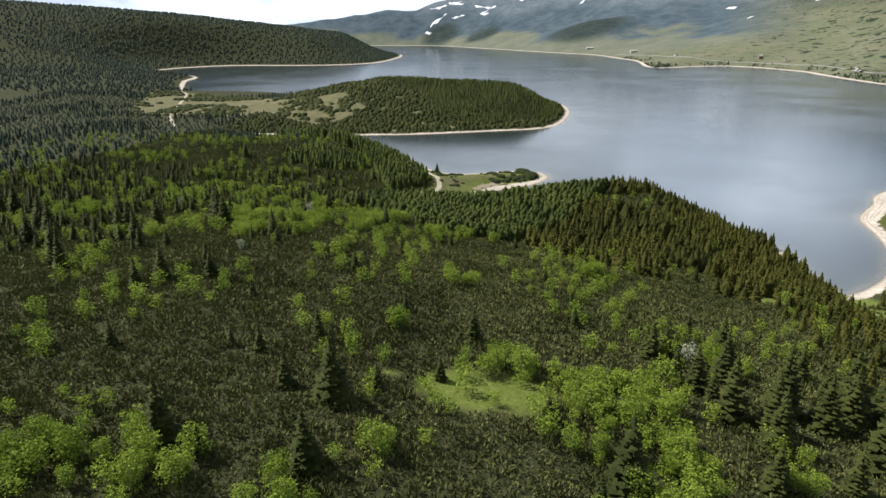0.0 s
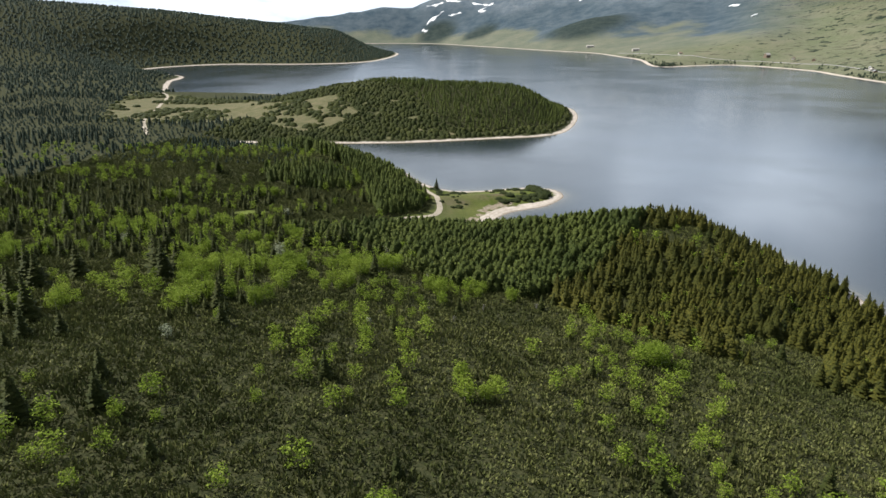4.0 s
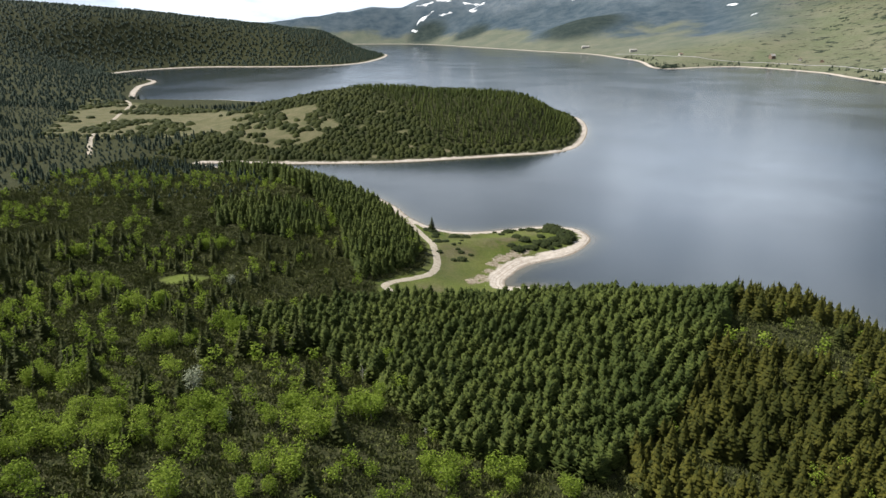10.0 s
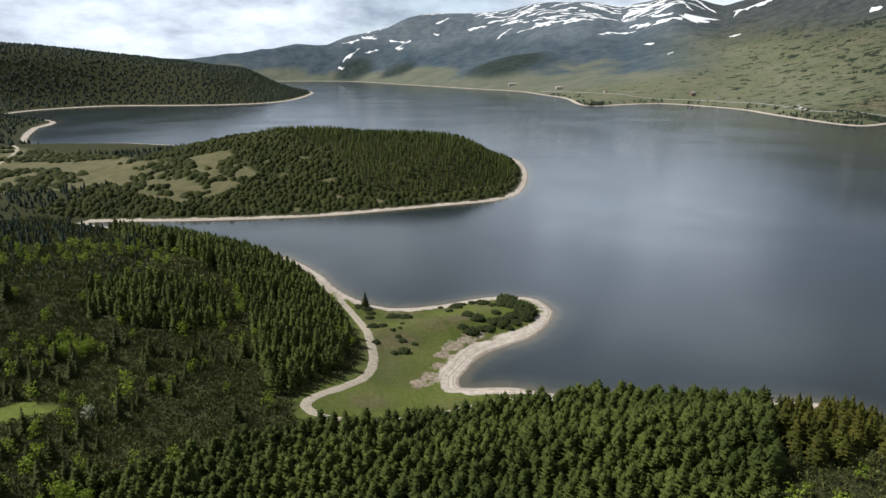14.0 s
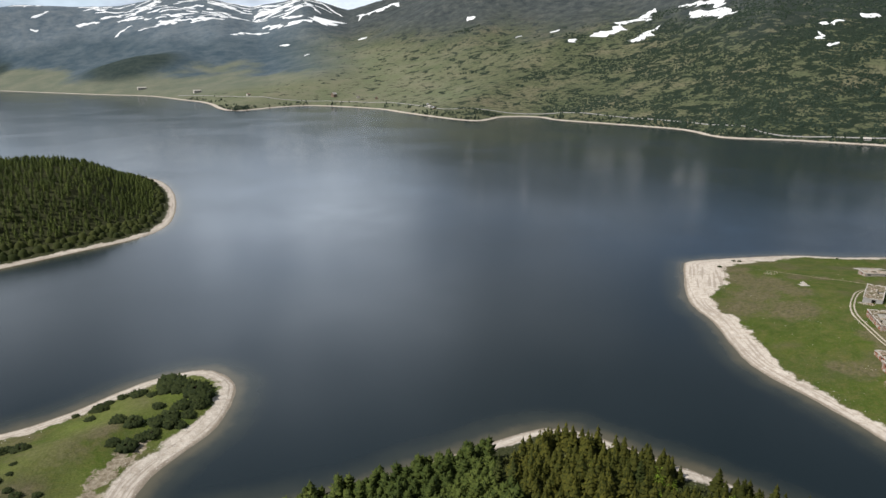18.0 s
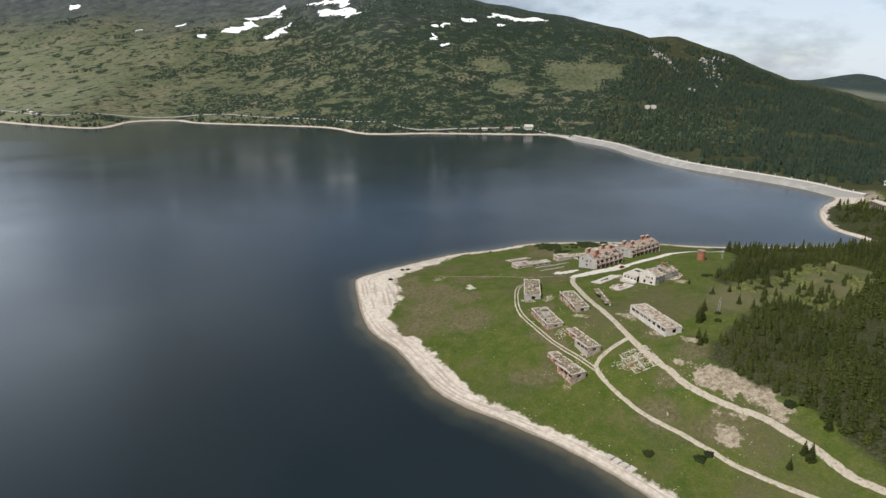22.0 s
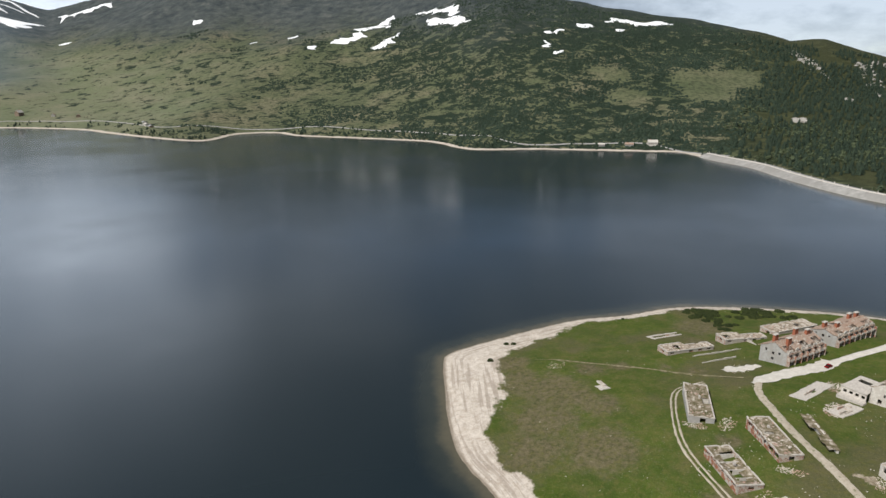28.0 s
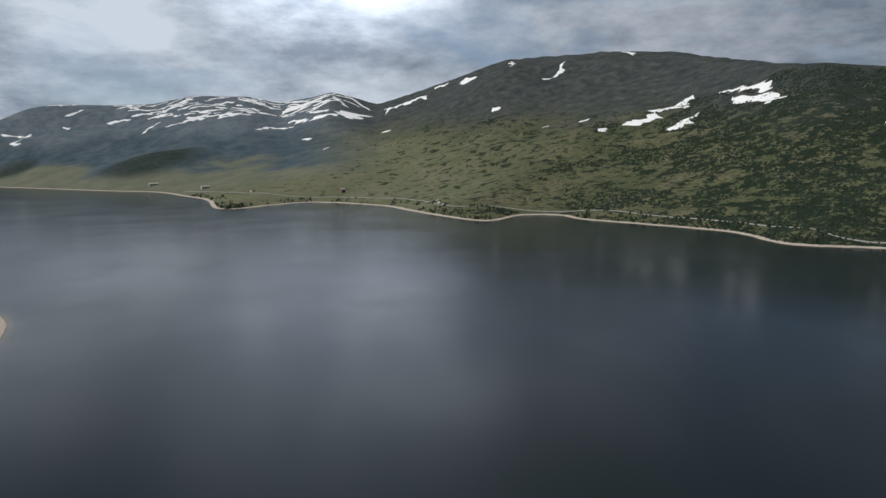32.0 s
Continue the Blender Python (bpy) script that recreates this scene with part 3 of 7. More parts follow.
INNER_WOOD = [(-182, 326), (-150, 334), (-117, 330), (-98, 300), (-118, 283), (-165, 298)]
PEN_WOOD = [(-240, 860), (-190, 790), (-125, 727), (-86, 672), (-76, 642), (-36, 634), (20, 648), (70, 690), (95, 760), (100, 880), (60, 960), (-100, 1000), (-240, 960)]
PEN_GAPS = [(-182, 694, 5), (-146, 702, 6), (-156, 660, 6), (-110, 650, 6), (-97, 618, 5), (-130, 586, 5), (-58, 618, 5), (-172, 640, 4)]


def within(x, y, shape):
    return inside(np.asarray(x, float), np.asarray(y, float), np.array(shape, float))


def patch(x, y, spots, soft=0.5):
    """How far places lie within ragged round spots (x, y, radius)."""
    v = np.zeros(np.shape(x))
    for cx, cy, r in spots:
        v = np.maximum(v, 1 - step(np.hypot(x - cx, y - cy) / r, 1 - soft, 1 + soft))
    return v


MEADOWS = [(1790, 650, 80), (1715, 620, 60), (1860, 610, 70), (1930, 600, 45), (1600, 760, 45), (1700, 860, 50)]
BARE = [(188, 34, 4.5), (179, 17, 4.5), (197, 52, 4), (294, 124, 4.5), (306.5, 131.5, 2.6), (304, 122.5, 2.6), (290, 121, 3), (324, 134, 7), (321, 124, 8), (316, 114, 6), (308, 108, 5), (349, 146, 3.5), (368, 181, 3), (434, 163, 4), (6, 298, 4.5), (13, 306, 4.5), (2, 288, 4.5), (1, 278, 4), (-4, 268, 4), (-10, 260, 4.5), (21, 313, 3.5), (868, 44, 22), (888, 42, 18), (905, 36, 12), (332, 147, 3)]
WORN = [(385, 315, 12), (362, 290, 14), (340, 283, 12), (384, 288, 10), (341, 214, 7), (334, 204, 6), (311, 202, 7), (306, 210, 6), (384, 300, 16), (380, 274, 9), (352, 262, 14), (412, 294, 7), (422, 283, 5), (428, 265, 4), (430, 250, 4), (300, 150, 9), (320, 150, 6), (352, 163, 6), (340, 143, 8), (298, 126, 9),
        (440, 172, 8), (470, 262, 9), (500, 268, 14), (398, 330, 10), (-20, 292, 10), (-8, 318, 12), (8, 330, 9), (-34, 300, 7), (20, 345, 9), (-22, 340, 8), (24, 300, 9), (-28, 240, 9), (2, 246, 8), (372, 222, 5)]
LAWN = [(26, -110, 11), (38, -108, 10), (8, -109, 3), (-147, 213, 9), (-138, 215, 5), (142, 20, 9), (194, 48, 17), (206, 76, 13), (182, 20, 11)]
far_r = np.hypot(GX - 150, GY - 180)
bearing_g = np.degrees(np.arctan2(GX - 150, GY - 180))
wild = step(far_r, 800, 900) * np.maximum(step(bearing_g + 4 * lumps(GX, GY, 300, 9), -16, -12), step(far_r, 2900, 3100) * step(GY, 900, 1500))
forest = (1 - wild) * ~within(GX, GY, RUIN_LAND) * ~within(GX, GY, HEADLAND) * ~within(GX, GY, FIELD)
forest = forest * (1 - patch(GX, GY, [(860, 45, 45)] + PEN_GAPS, 0.3))
forest = forest * (1 - patch(GX, GY, LAWN, 0.2)) * ~within(GX, GY, CLEARING)
forest = np.maximum(forest, 0.8 * wild * step(bearing_g, 74, 80) * step(GD, 20, 70) * (1 - step(far_r, 2300, 2700) * step(bearing_g, 84, 88)))
forest = forest * (1 - patch(GX, GY, MEADOWS, 0.4))
shrub = -0.9 * patch(GX, GY, MEADOWS, 0.4) + 0.26 + 0.34 * step(bearing_g, 38, 62) + 0.30 * step(GZ, 130, 300) * step(bearing_g, 40, 60) - 0.22 * (1 - step(bearing_g, 14, 34)) + 0.3 * step(far_r, 3300, 3800) * (1 - step(bearing_g, 22, 30))
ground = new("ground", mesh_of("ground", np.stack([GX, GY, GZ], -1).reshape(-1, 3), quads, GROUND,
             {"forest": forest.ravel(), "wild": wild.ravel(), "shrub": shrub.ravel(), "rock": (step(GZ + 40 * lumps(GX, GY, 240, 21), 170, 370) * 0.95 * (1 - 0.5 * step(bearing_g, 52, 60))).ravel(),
              # remote marks the far ranges whose colours carry the haze
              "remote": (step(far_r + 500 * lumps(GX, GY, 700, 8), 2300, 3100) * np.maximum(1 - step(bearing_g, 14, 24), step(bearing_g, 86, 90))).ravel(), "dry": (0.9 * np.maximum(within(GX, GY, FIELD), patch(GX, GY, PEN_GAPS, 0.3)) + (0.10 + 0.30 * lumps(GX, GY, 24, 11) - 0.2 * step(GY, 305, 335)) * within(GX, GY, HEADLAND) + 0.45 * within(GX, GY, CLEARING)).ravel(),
              # low northern slopes that get the sun-and-haze lightened pasture
              "sunlit_pasture": (0.65 * wild * (1 - step(bearing_g + 6 * lumps(GX, GY, 260, 14), 24, 36)) * (1 - step(GZ, 140, 280))).ravel(),
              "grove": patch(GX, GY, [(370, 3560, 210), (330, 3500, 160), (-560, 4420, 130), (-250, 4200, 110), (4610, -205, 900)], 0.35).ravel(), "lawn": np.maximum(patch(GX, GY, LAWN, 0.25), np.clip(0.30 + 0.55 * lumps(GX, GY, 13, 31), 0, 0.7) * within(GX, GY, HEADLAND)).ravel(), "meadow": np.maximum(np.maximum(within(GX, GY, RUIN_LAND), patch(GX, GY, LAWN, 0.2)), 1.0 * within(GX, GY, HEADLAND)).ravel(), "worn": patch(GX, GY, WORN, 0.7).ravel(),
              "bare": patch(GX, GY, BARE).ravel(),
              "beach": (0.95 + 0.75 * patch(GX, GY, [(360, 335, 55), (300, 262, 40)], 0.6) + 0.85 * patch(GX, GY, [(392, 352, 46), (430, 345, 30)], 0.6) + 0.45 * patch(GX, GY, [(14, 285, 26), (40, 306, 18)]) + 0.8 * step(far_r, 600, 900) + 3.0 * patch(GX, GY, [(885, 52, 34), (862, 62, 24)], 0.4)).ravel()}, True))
tagged(ground, "grassy and wooded shores rising to mountains", "ground", kind="structure")

wet = (GZ < 0.6).ravel()
keep = wet[quads].any(axis=1)
wq = quads[keep]
used, flat = np.unique(wq, return_inverse=True)
wv = np.stack([GX.ravel()[used], GY.ravel()[used], np.zeros(len(used))], -1)
water = new("water", mesh_of("water", wv, flat.reshape(wq.shape), WATER, {"deep": np.clip(-GZ.ravel()[used] / 5, 0, 1)}, True))
tagged(water, "calm dark blue reservoir water reflecting clouds", "water", kind="structure")


# ---- builders ----
def mesh_from(bm, name, mat, smooth=False):
    me = bpy.data.meshes.new(name)
    bm.normal_update()
    bm.to_mesh(me)
    bm.free()
    me.materials.append(mat)
    if smooth:
        me.polygons.foreach_set("use_smooth", np.ones(len(me.polygons), bool))
    return me


def part(name, bm, mat, parent, label=""):
    """One mesh under a thing or under a part."""
    me = bm if isinstance(bm, bpy.types.Mesh) else mesh_from(bm, name, mat)
    ob = new(name, me)
    ob.parent = parent
    return tagged(ob, label)


def base(name, x, y, deg=0.0, label="", category="", group="", z=None, scale=1.0):
    """The empty at a thing's foot."""
    ob = new(name)
    ob.empty_display_size = 0.5
    ob.matrix_basis = pose(x, y, float(ground_z(x, y)[0]) if z is None else z, 0, 0, deg) @ Matrix.Diagonal((scale, scale, scale, 1))
    return tagged(ob, label, category, group)


def box(bm, x0, y0, z0, x1, y1, z1, tilt=None):
    c = [Vector((x, y, z)) for z in (z0, z1) for x, y in ((x0, y0), (x1, y0), (x1, y1), (x0, y1))]
    if tilt is not None:
        mid = Vector(((x0 + x1) / 2, (y0 + y1) / 2, (z0 + z1) / 2))
        c = [mid + tilt @ (p - mid) for p in c]
    v = [bm.verts.new(p) for p in c]
    for q in ((0, 3, 2, 1), (4, 5, 6, 7), (0, 1, 5, 4), (1, 2, 6, 5), (2, 3, 7, 6), (3, 0, 4, 7)):
        bm.faces.new([v[k] for k in q])
    return v


def wall_mesh(p0, p1, z0, z1, thick, holes, rng, ragged=0.0):
    """A wall from p0 to p1 with openings (u0, u1, v0, v1) that go through it and a broken top."""
    bm = bmesh.new()
    p0, p1 = np.array(p0, float), np.array(p1, float)
    length = float(np.linalg.norm(p1 - p0))
    ux = (p1 - p0) / length
    uy = np.array((-ux[1], ux[0])) * thick
    holes = [(max(a, 0.15), min(b, length - 0.15), max(c, z0 + 0.1), min(d, z1 - 0.12)) for a, b, c, d in holes if a < length - 0.3 and b > 0.3]
    us = sorted({0.0, length, *(h[0] for h in holes), *(h[1] for h in holes), *(float(k) * 1.7 for k in range(1, int(length / 1.7)) if ragged)})
    vs = sorted({z0, z1, *(h[2] for h in holes), *(h[3] for h in holes)})
    top = [z1 - ragged * rng.random() ** 2 * min(1.0, (z1 - vs[-2]) / max(ragged, 0.01) * 0.9) for _ in us]
    solid = {(i, j) for i in range(len(us) - 1) for j in range(len(vs) - 1)
             if not any(h[0] < (us[i] + us[i + 1]) / 2 < h[1] and h[2] < (vs[j] + vs[j + 1]) / 2 < h[3] for h in holes)}
    made = {}

    def vert(i, j, side):
        if (i, j, side) not in made:
            p = p0 + ux * us[i] + uy * side
            made[i, j, side] = bm.verts.new((p[0], p[1], top[i] if j == len(vs) - 1 else vs[j]))
        return made[i, j, side]
    flip = thick < 0
    for i, j in solid:
        faces = [[vert(i, j, 0), vert(i + 1, j, 0), vert(i + 1, j + 1, 0), vert(i, j + 1, 0)], [vert(i, j, 1), vert(i, j + 1, 1), vert(i + 1, j + 1, 1), vert(i + 1, j, 1)]]
        for (di, dj), (a, b) in {(0, -1): ((0, 0), (1, 0)), (1, 0): ((1, 0), (1, 1)), (0, 1): ((1, 1), (0, 1)), (-1, 0): ((0, 1), (0, 0))}.items():
            if (i + di, j + dj) not in solid:
                faces.append([vert(i + a[0], j + a[1], 0), vert(i + a[0], j + a[1], 1), vert(i + b[0], j + b[1], 1), vert(i + b[0], j + b[1], 0)])
        for q in faces:
            bm.faces.new(q[::-1] if flip else q)
    return bm


def rim_mesh(x0, y0, x1, y1, z, low, high, rng):
    """A crumbling raised edge of uneven height."""
    bm = bmesh.new()
    along = x1 - x0 > y1 - y0
    n = max(3, int((x1 - x0 if along else y1 - y0) / 1.3))
    rings = []
    for k in range(n + 1):
        s = k / n
        h = z + (low if rng.random() < 0.2 else rng.uniform(0.6, 1.0) * high)
        c = ((x0 + (x1 - x0) * s, y0), (x0 + (x1 - x0) * s, y1)) if along else ((x1, y0 + (y1 - y0) * s), (x0, y0 + (y1 - y0) * s))
        rings.append([bm.verts.new((*c[0], z)), bm.verts.new((*c[1], z)), bm.verts.new((*c[1], h)), bm.verts.new((*c[0], h))])
    for a, b in zip(rings, rings[1:]):
        for k in range(4):
            bm.faces.new([a[k], b[k], b[(k + 1) % 4], a[(k + 1) % 4]][::-1])
    bm.faces.new(rings[0])
    bm.faces.new(rings[-1][::-1])
    return bm


def slab_mesh(x0, y0, x1, y1, z0, z1, rng, rough=0.35, sag=0.0, gaps=()):
    """A broken concrete slab: uneven edge, sagging, with places fallen in."""
    nx, ny = max(2, int((x1 - x0) / 1.5)), max(2, int((y1 - y0) / 1.5))
    bm = bmesh.new()
    top, low = {}, {}
    for i in range(nx + 1):
        for j in range(ny + 1):
            e = 1.0 if i in (0, nx) or j in (0, ny) else 0.3
            x = x0 + (x1 - x0) * i / nx + rough * e * rng.uniform(-1, 1)
            y = y0 + (y1 - y0) * j / ny + rough * e * rng.uniform(-1, 1)
            dz = -sag * math.sin(math.pi * i / nx) * math.sin(math.pi * j / ny) * rng.uniform(0.3, 1.0) + rng.uniform(-0.05, 0.05)
            top[i, j] = bm.verts.new((x, y, z1 + dz))
            low[i, j] = bm.verts.new((x, y, z0 + dz))
    cells = {(i, j) for i in range(nx) for j in range(ny)
             if not any(gx0 <= (i + 0.5) / nx <= gx1 and gy0 <= (j + 0.5) / ny <= gy1 for gx0, gx1, gy0, gy1 in gaps)}
    for i, j in cells:
        bm.faces.new([top[i, j], top[i + 1, j], top[i + 1, j + 1], top[i, j + 1]])
        bm.faces.new([low[i, j], low[i, j + 1], low[i + 1, j + 1], low[i + 1, j]])
        for (di, dj), (a, b) in {(0, -1): ((0, 0), (1, 0)), (1, 0): ((1, 0), (1, 1)), (0, 1): ((1, 1), (0, 1)), (-1, 0): ((0, 1), (0, 0))}.items():
            if (i + di, j + dj) not in cells:
                p, q = (i + a[0], j + a[1]), (i + b[0], j + b[1])
                bm.faces.new([low[p], low[q], top[q], top[p]])
    loose = [v for v in bm.verts if not v.link_faces]
    for v in loose:
        bm.verts.remove(v)
    return bm


def rock_mesh(seed, size=1.0):
    bm = bmesh.new()
    bmesh.ops.create_icosphere(bm, subdivisions=1, radius=size)
    r = random.Random(seed)
    for v in bm.verts:
        v.co = Vector((v.co.x * r.uniform(0.7, 1.2), v.co.y * r.uniform(0.6, 1.1), v.co.z * r.uniform(0.4, 0.8)))
    return bm


def ribbon(name, points, width, mat, label, seed=0, ragged=0.12, lift=0.14, every=2.5, kind="structure", shift=0.0, taper=0.0):
    """A strip of road laid over the ground."""
    r = np.random.default_rng(seed)
    line = smooth_line(points, False, every)
    t = np.gradient(line, axis=0)
    t /= np.maximum(np.linalg.norm(t, axis=1), 1e-9)[:, None]
    nrm = np.stack([-t[:, 1], t[:, 0]], -1)
    line = line + nrm * shift
    run = np.concatenate([[0], np.cumsum(np.linalg.norm(np.diff(line, axis=0), axis=1))])
    full = 0.25 + 0.75 * step(run, 0, taper) if taper else np.ones(len(line))
    across = np.array([-0.5, -0.28, -0.12, 0.12, 0.28, 0.5])
    rows = []
    for k, a in enumerate(across):
        off = a * width * full + (r.normal(0, ragged, len(line)) if k in (0, 5) else 0)
        p = line + nrm * np.asarray(off)[..., None] if np.ndim(off) else line + nrm * off
        z = ground_z(p[:, 0], p[:, 1]) + lift * (0.2 if k in (0, 5) else (1.25 if k in (2, 3) else 1.0))
        rows.append(np.stack([p[:, 0], p[:, 1], z], -1))
    v = np.stack(rows, 1).reshape(-1, 3)
    n, m = len(line), len(across)
    i = np.arange(n * m).reshape(n, m)
    f = np.stack([i[:-1, :-1], i[:-1, 1:], i[1:, 1:], i[1:, :-1]], -1).reshape(-1, 4)[:, ::-1]
    edge = np.tile(np.abs(across) * 2, n)
    ob = new(name, mesh_of(name, v, f, mat, {"edge": edge}, True))
    return tagged(ob, label, "road" if "road" in name else "path", kind=kind)


# ---- plants ----
def tuft(v, f, c, up, rad, length, sides, rng):
    """A pointed tuft from c along up."""
    up = np.array(up, float)
    up /= np.linalg.norm(up)
    s = np.cross(up, (0.31, 0.17, 0.93) if abs(up[2]) < 0.9 else (1, 0, 0))
    s /= np.linalg.norm(s)
    q = np.cross(up, s)
    b = len(v)
    turn = rng.random() * 6.28
    for k in range(sides):
        a = turn + 6.283 * k / sides
        v.append(tuple(np.array(c) + rad * (math.cos(a) * s + math.sin(a) * q) * rng.uniform(0.7, 1.2)))
    v.append(tuple(np.array(c) + up * length))
    for k in range(sides):
        f.append((b + k, b + (k + 1) % sides, b + sides))


def skirt_shape(tiers, arms, seed, wide=0.20, blunt=0.85):
    """A far spruce one metre high: ragged skirts of boughs one above another."""
    r = np.random.default_rng(seed)
    v, f = [], []
    for k in range(tiers):
        s = k / tiers
        top, low = min(0.10 + 0.9 * (s + 1.55 / tiers), 1.0), 0.04 + 0.9 * s
        rad = wide * (1 - s) ** blunt + 0.015
        b, turn = len(v), r.random() * 6.28
        v.append((0, 0, top))
        for q in range(arms * 2):
            a = turn + math.pi * q / arms
            out = q % 2 == 0
            rr = rad * ((1.0 + 0.22 * r.standard_normal()) if out else 0.48)
            v.append((rr * math.cos(a), rr * math.sin(a), low - (0.015 if out else -0.035) + 0.012 * r.standard_normal()))
        for q in range(arms * 2):
            f.append((b, b + 1 + q, b + 1 + (q + 1) % (arms * 2)))
    return np.array(v), np.array(f)


def spruce_shape(tiers, arms, seed, wide=0.20, blunt=0.85):
    """A spruce one metre high: whorls of drooping folded boughs with gaps between."""
    if tiers < 6:
        return skirt_shape(tiers, arms, seed, wide, blunt)
    r = np.random.default_rng(seed)
    v, f = [], []
    for k in range(tiers):
        s = k / tiers
        z, rad = 0.05 + 0.86 * s, wide * 1.12 * (1 - s) ** blunt + 0.018
        n = int(round(arms * 1.25 * (1 - s) + 3.5))
        for q in range(n):
            a = 6.283 * (q + 0.8 * r.random()) / n + k
            long = rad * r.uniform(0.65, 1.2)
            ca, sa, w, zz, b = math.cos(a), math.sin(a), long * 0.36 + 0.008, z + 0.014 * r.standard_normal(), len(v)
            v += [(0, 0, zz + 0.085 + 0.3 * rad), (ca * long, sa * long, zz - 0.01 + 0.02 * s), (ca * long * 0.55 - sa * w, sa * long * 0.55 + ca * w, zz - 0.025), (ca * long * 0.55 + sa * w, sa * long * 0.55 - ca * w, zz - 0.025)]
            f += [(b, b + 2, b + 1), (b, b + 1, b + 3)]
    tuft(v, f, (0, 0, 0.84), (0, 0, 1), 0.024, 0.16, 3, r)
    return np.array(v), np.array(f)


def spruce_fine(seed, tiers=13, wide=0.26):
    """A near spruce: single drooping boughs with hanging sides."""
    r = np.random.default_rng(seed)
    v, f = [], []
    for k in range(tiers):
        s = k / tiers
        z = 0.06 + 0.88 * s
        n = max(5, int(12 - 7 * s))
        rad = wide * (1 - s) ** 0.9 + 0.012
        for q in range(n):
            a = 6.283 * (q + r.random() * 0.7) / n
            length = rad * r.uniform(0.7, 1.18)
            ca, sa = math.cos(a), math.sin(a)
            w, b = length * 0.30 + 0.006, len(v)
            zz = z + r.normal(0, 0.012)
            v += [(0, 0, zz + 0.05), (ca * length * 0.55, sa * length * 0.55, zz + 0.012), (ca * length, sa * length, zz - 0.02 + 0.03 * s),
                  (ca * length * 0.6 - sa * w, sa * length * 0.6 + ca * w, zz - 0.028), (ca * length * 0.6 + sa * w, sa * length * 0.6 - ca * w, zz - 0.028)]
            f += [(b, b + 3, b + 1), (b, b + 1, b + 4), (b + 1, b + 3, b + 2), (b + 1, b + 2, b + 4)]
    for q in range(3):
        tuft(v, f, (0, 0, 0.90 + 0.03 * q), (0, 0, 1), 0.018 - 0.004 * q, 0.06, 5, r)
    return np.array(v), np.array(f)


def pine_shape(seed, tufts=46):
    """A young pine one metre high: whorls of thin boughs that turn upward, and a leader."""
    r = np.random.default_rng(seed)
    v, f = [], []
    for k in range(tufts):
        s = (k + 0.5) / tufts
        z = 0.06 + 0.78 * s + 0.03 * r.standard_normal()
        rad = 0.23 * (1 - 0.72 * s ** 1.5) * r.uniform(0.65, 1.1)
        a = 2.4 * k + r.normal(0, 0.3)
        tuft(v, f, (rad * math.cos(a) * 0.35, rad * math.sin(a) * 0.35, z - 0.03), (math.cos(a), math.sin(a), 0.75 + 0.5 * s), r.uniform(0.045, 0.07), rad * 0.75 + 0.05, 3, r)
    tuft(v, f, (0, 0, 0.80), (0.03 * r.standard_normal(), 0.03, 1), 0.032, 0.20, 3, r)
    return np.array(v), np.array(f)


def mugo_shape(seed, blades=30):
    """A clump of creeping pine one metre high: many short upright sprays over a low dome."""
    r = np.random.default_rng(seed)
    v, f = [], []
    for k in range(blades):
        a, d = r.random() * 6.28, 0.56 * math.sqrt(r.random())
        cx, cy, top = d * math.cos(a), d * math.sin(a), (1 - 1.6 * d * d) * r.uniform(0.55, 1.08)
        t, w, long = r.random() * 6.28, r.uniform(0.05, 0.105), r.uniform(0.28, 0.55)
        lx, ly = 0.25 * d * math.cos(a) + r.normal(0, 0.06), 0.25 * d * math.sin(a) + r.normal(0, 0.06)
        b = len(v)
        v += [(cx - w * math.cos(t), cy - w * math.sin(t), top - long), (cx + w * math.cos(t), cy + w * math.sin(t), top - long * r.uniform(0.8, 1.1)), (cx + lx, cy + ly, top)]
        f.append((b, b + 1, b + 2))
    return np.array(v), np.array(f)


def mound_shape(seed):
    """A low uneven cushion of scrub seen from afar."""
    r = np.random.default_rng(seed)
    v = [(0.5 * math.cos(k * 0.785) * r.uniform(0.6, 1.1), 0.5 * math.sin(k * 0.785) * r.uniform(0.6, 1.1), -0.2) for k in range(8)]
    v += [(0.3 * math.cos(k * 0.785 + 0.4) * r.uniform(0.5, 1.2), 0.3 * math.sin(k * 0.785 + 0.4) * r.uniform(0.5, 1.2), r.uniform(0.5, 0.9)) for k in range(8)]
    v.append((0, 0, 1.0))
    f = []
    for k in range(8):
        f += [(k, (k + 1) % 8, 8 + k), ((k + 1) % 8, 8 + (k + 1) % 8, 8 + k), (8 + k, 8 + (k + 1) % 8, 16)]
    return np.array(v), np.array(f)


def bush_shape(seed, tufts=55):
    """A round creeping-pine bush: shoots over a dome, half a metre in radius."""
    r = np.random.default_rng(seed)
    v, f = [], []
    for k in range(tufts):
        a, h = r.random() * 6.28, r.random()
        q = math.sqrt(1 - h * h)
        d = np.array((q * math.cos(a), q * math.sin(a), h * 0.85 + 0.1))
        lump = 0.36 + 0.10 * math.sin(3 * a + seed) * q
        tuft(v, f, d * lump * (1, 1, 0.8), d + (0, 0, 0.5), r.uniform(0.10, 0.16), r.uniform(0.12, 0.22), 4, r)
    for k in range(10):
        a = 6.283 * k / 10
        tuft(v, f, (0.25 * math.cos(a), 0.25 * math.sin(a), -0.05), (math.cos(a) * 0.3, math.sin(a) * 0.3, 1), 0.22, 0.45, 5, r)
    return np.array(v), np.array(f)


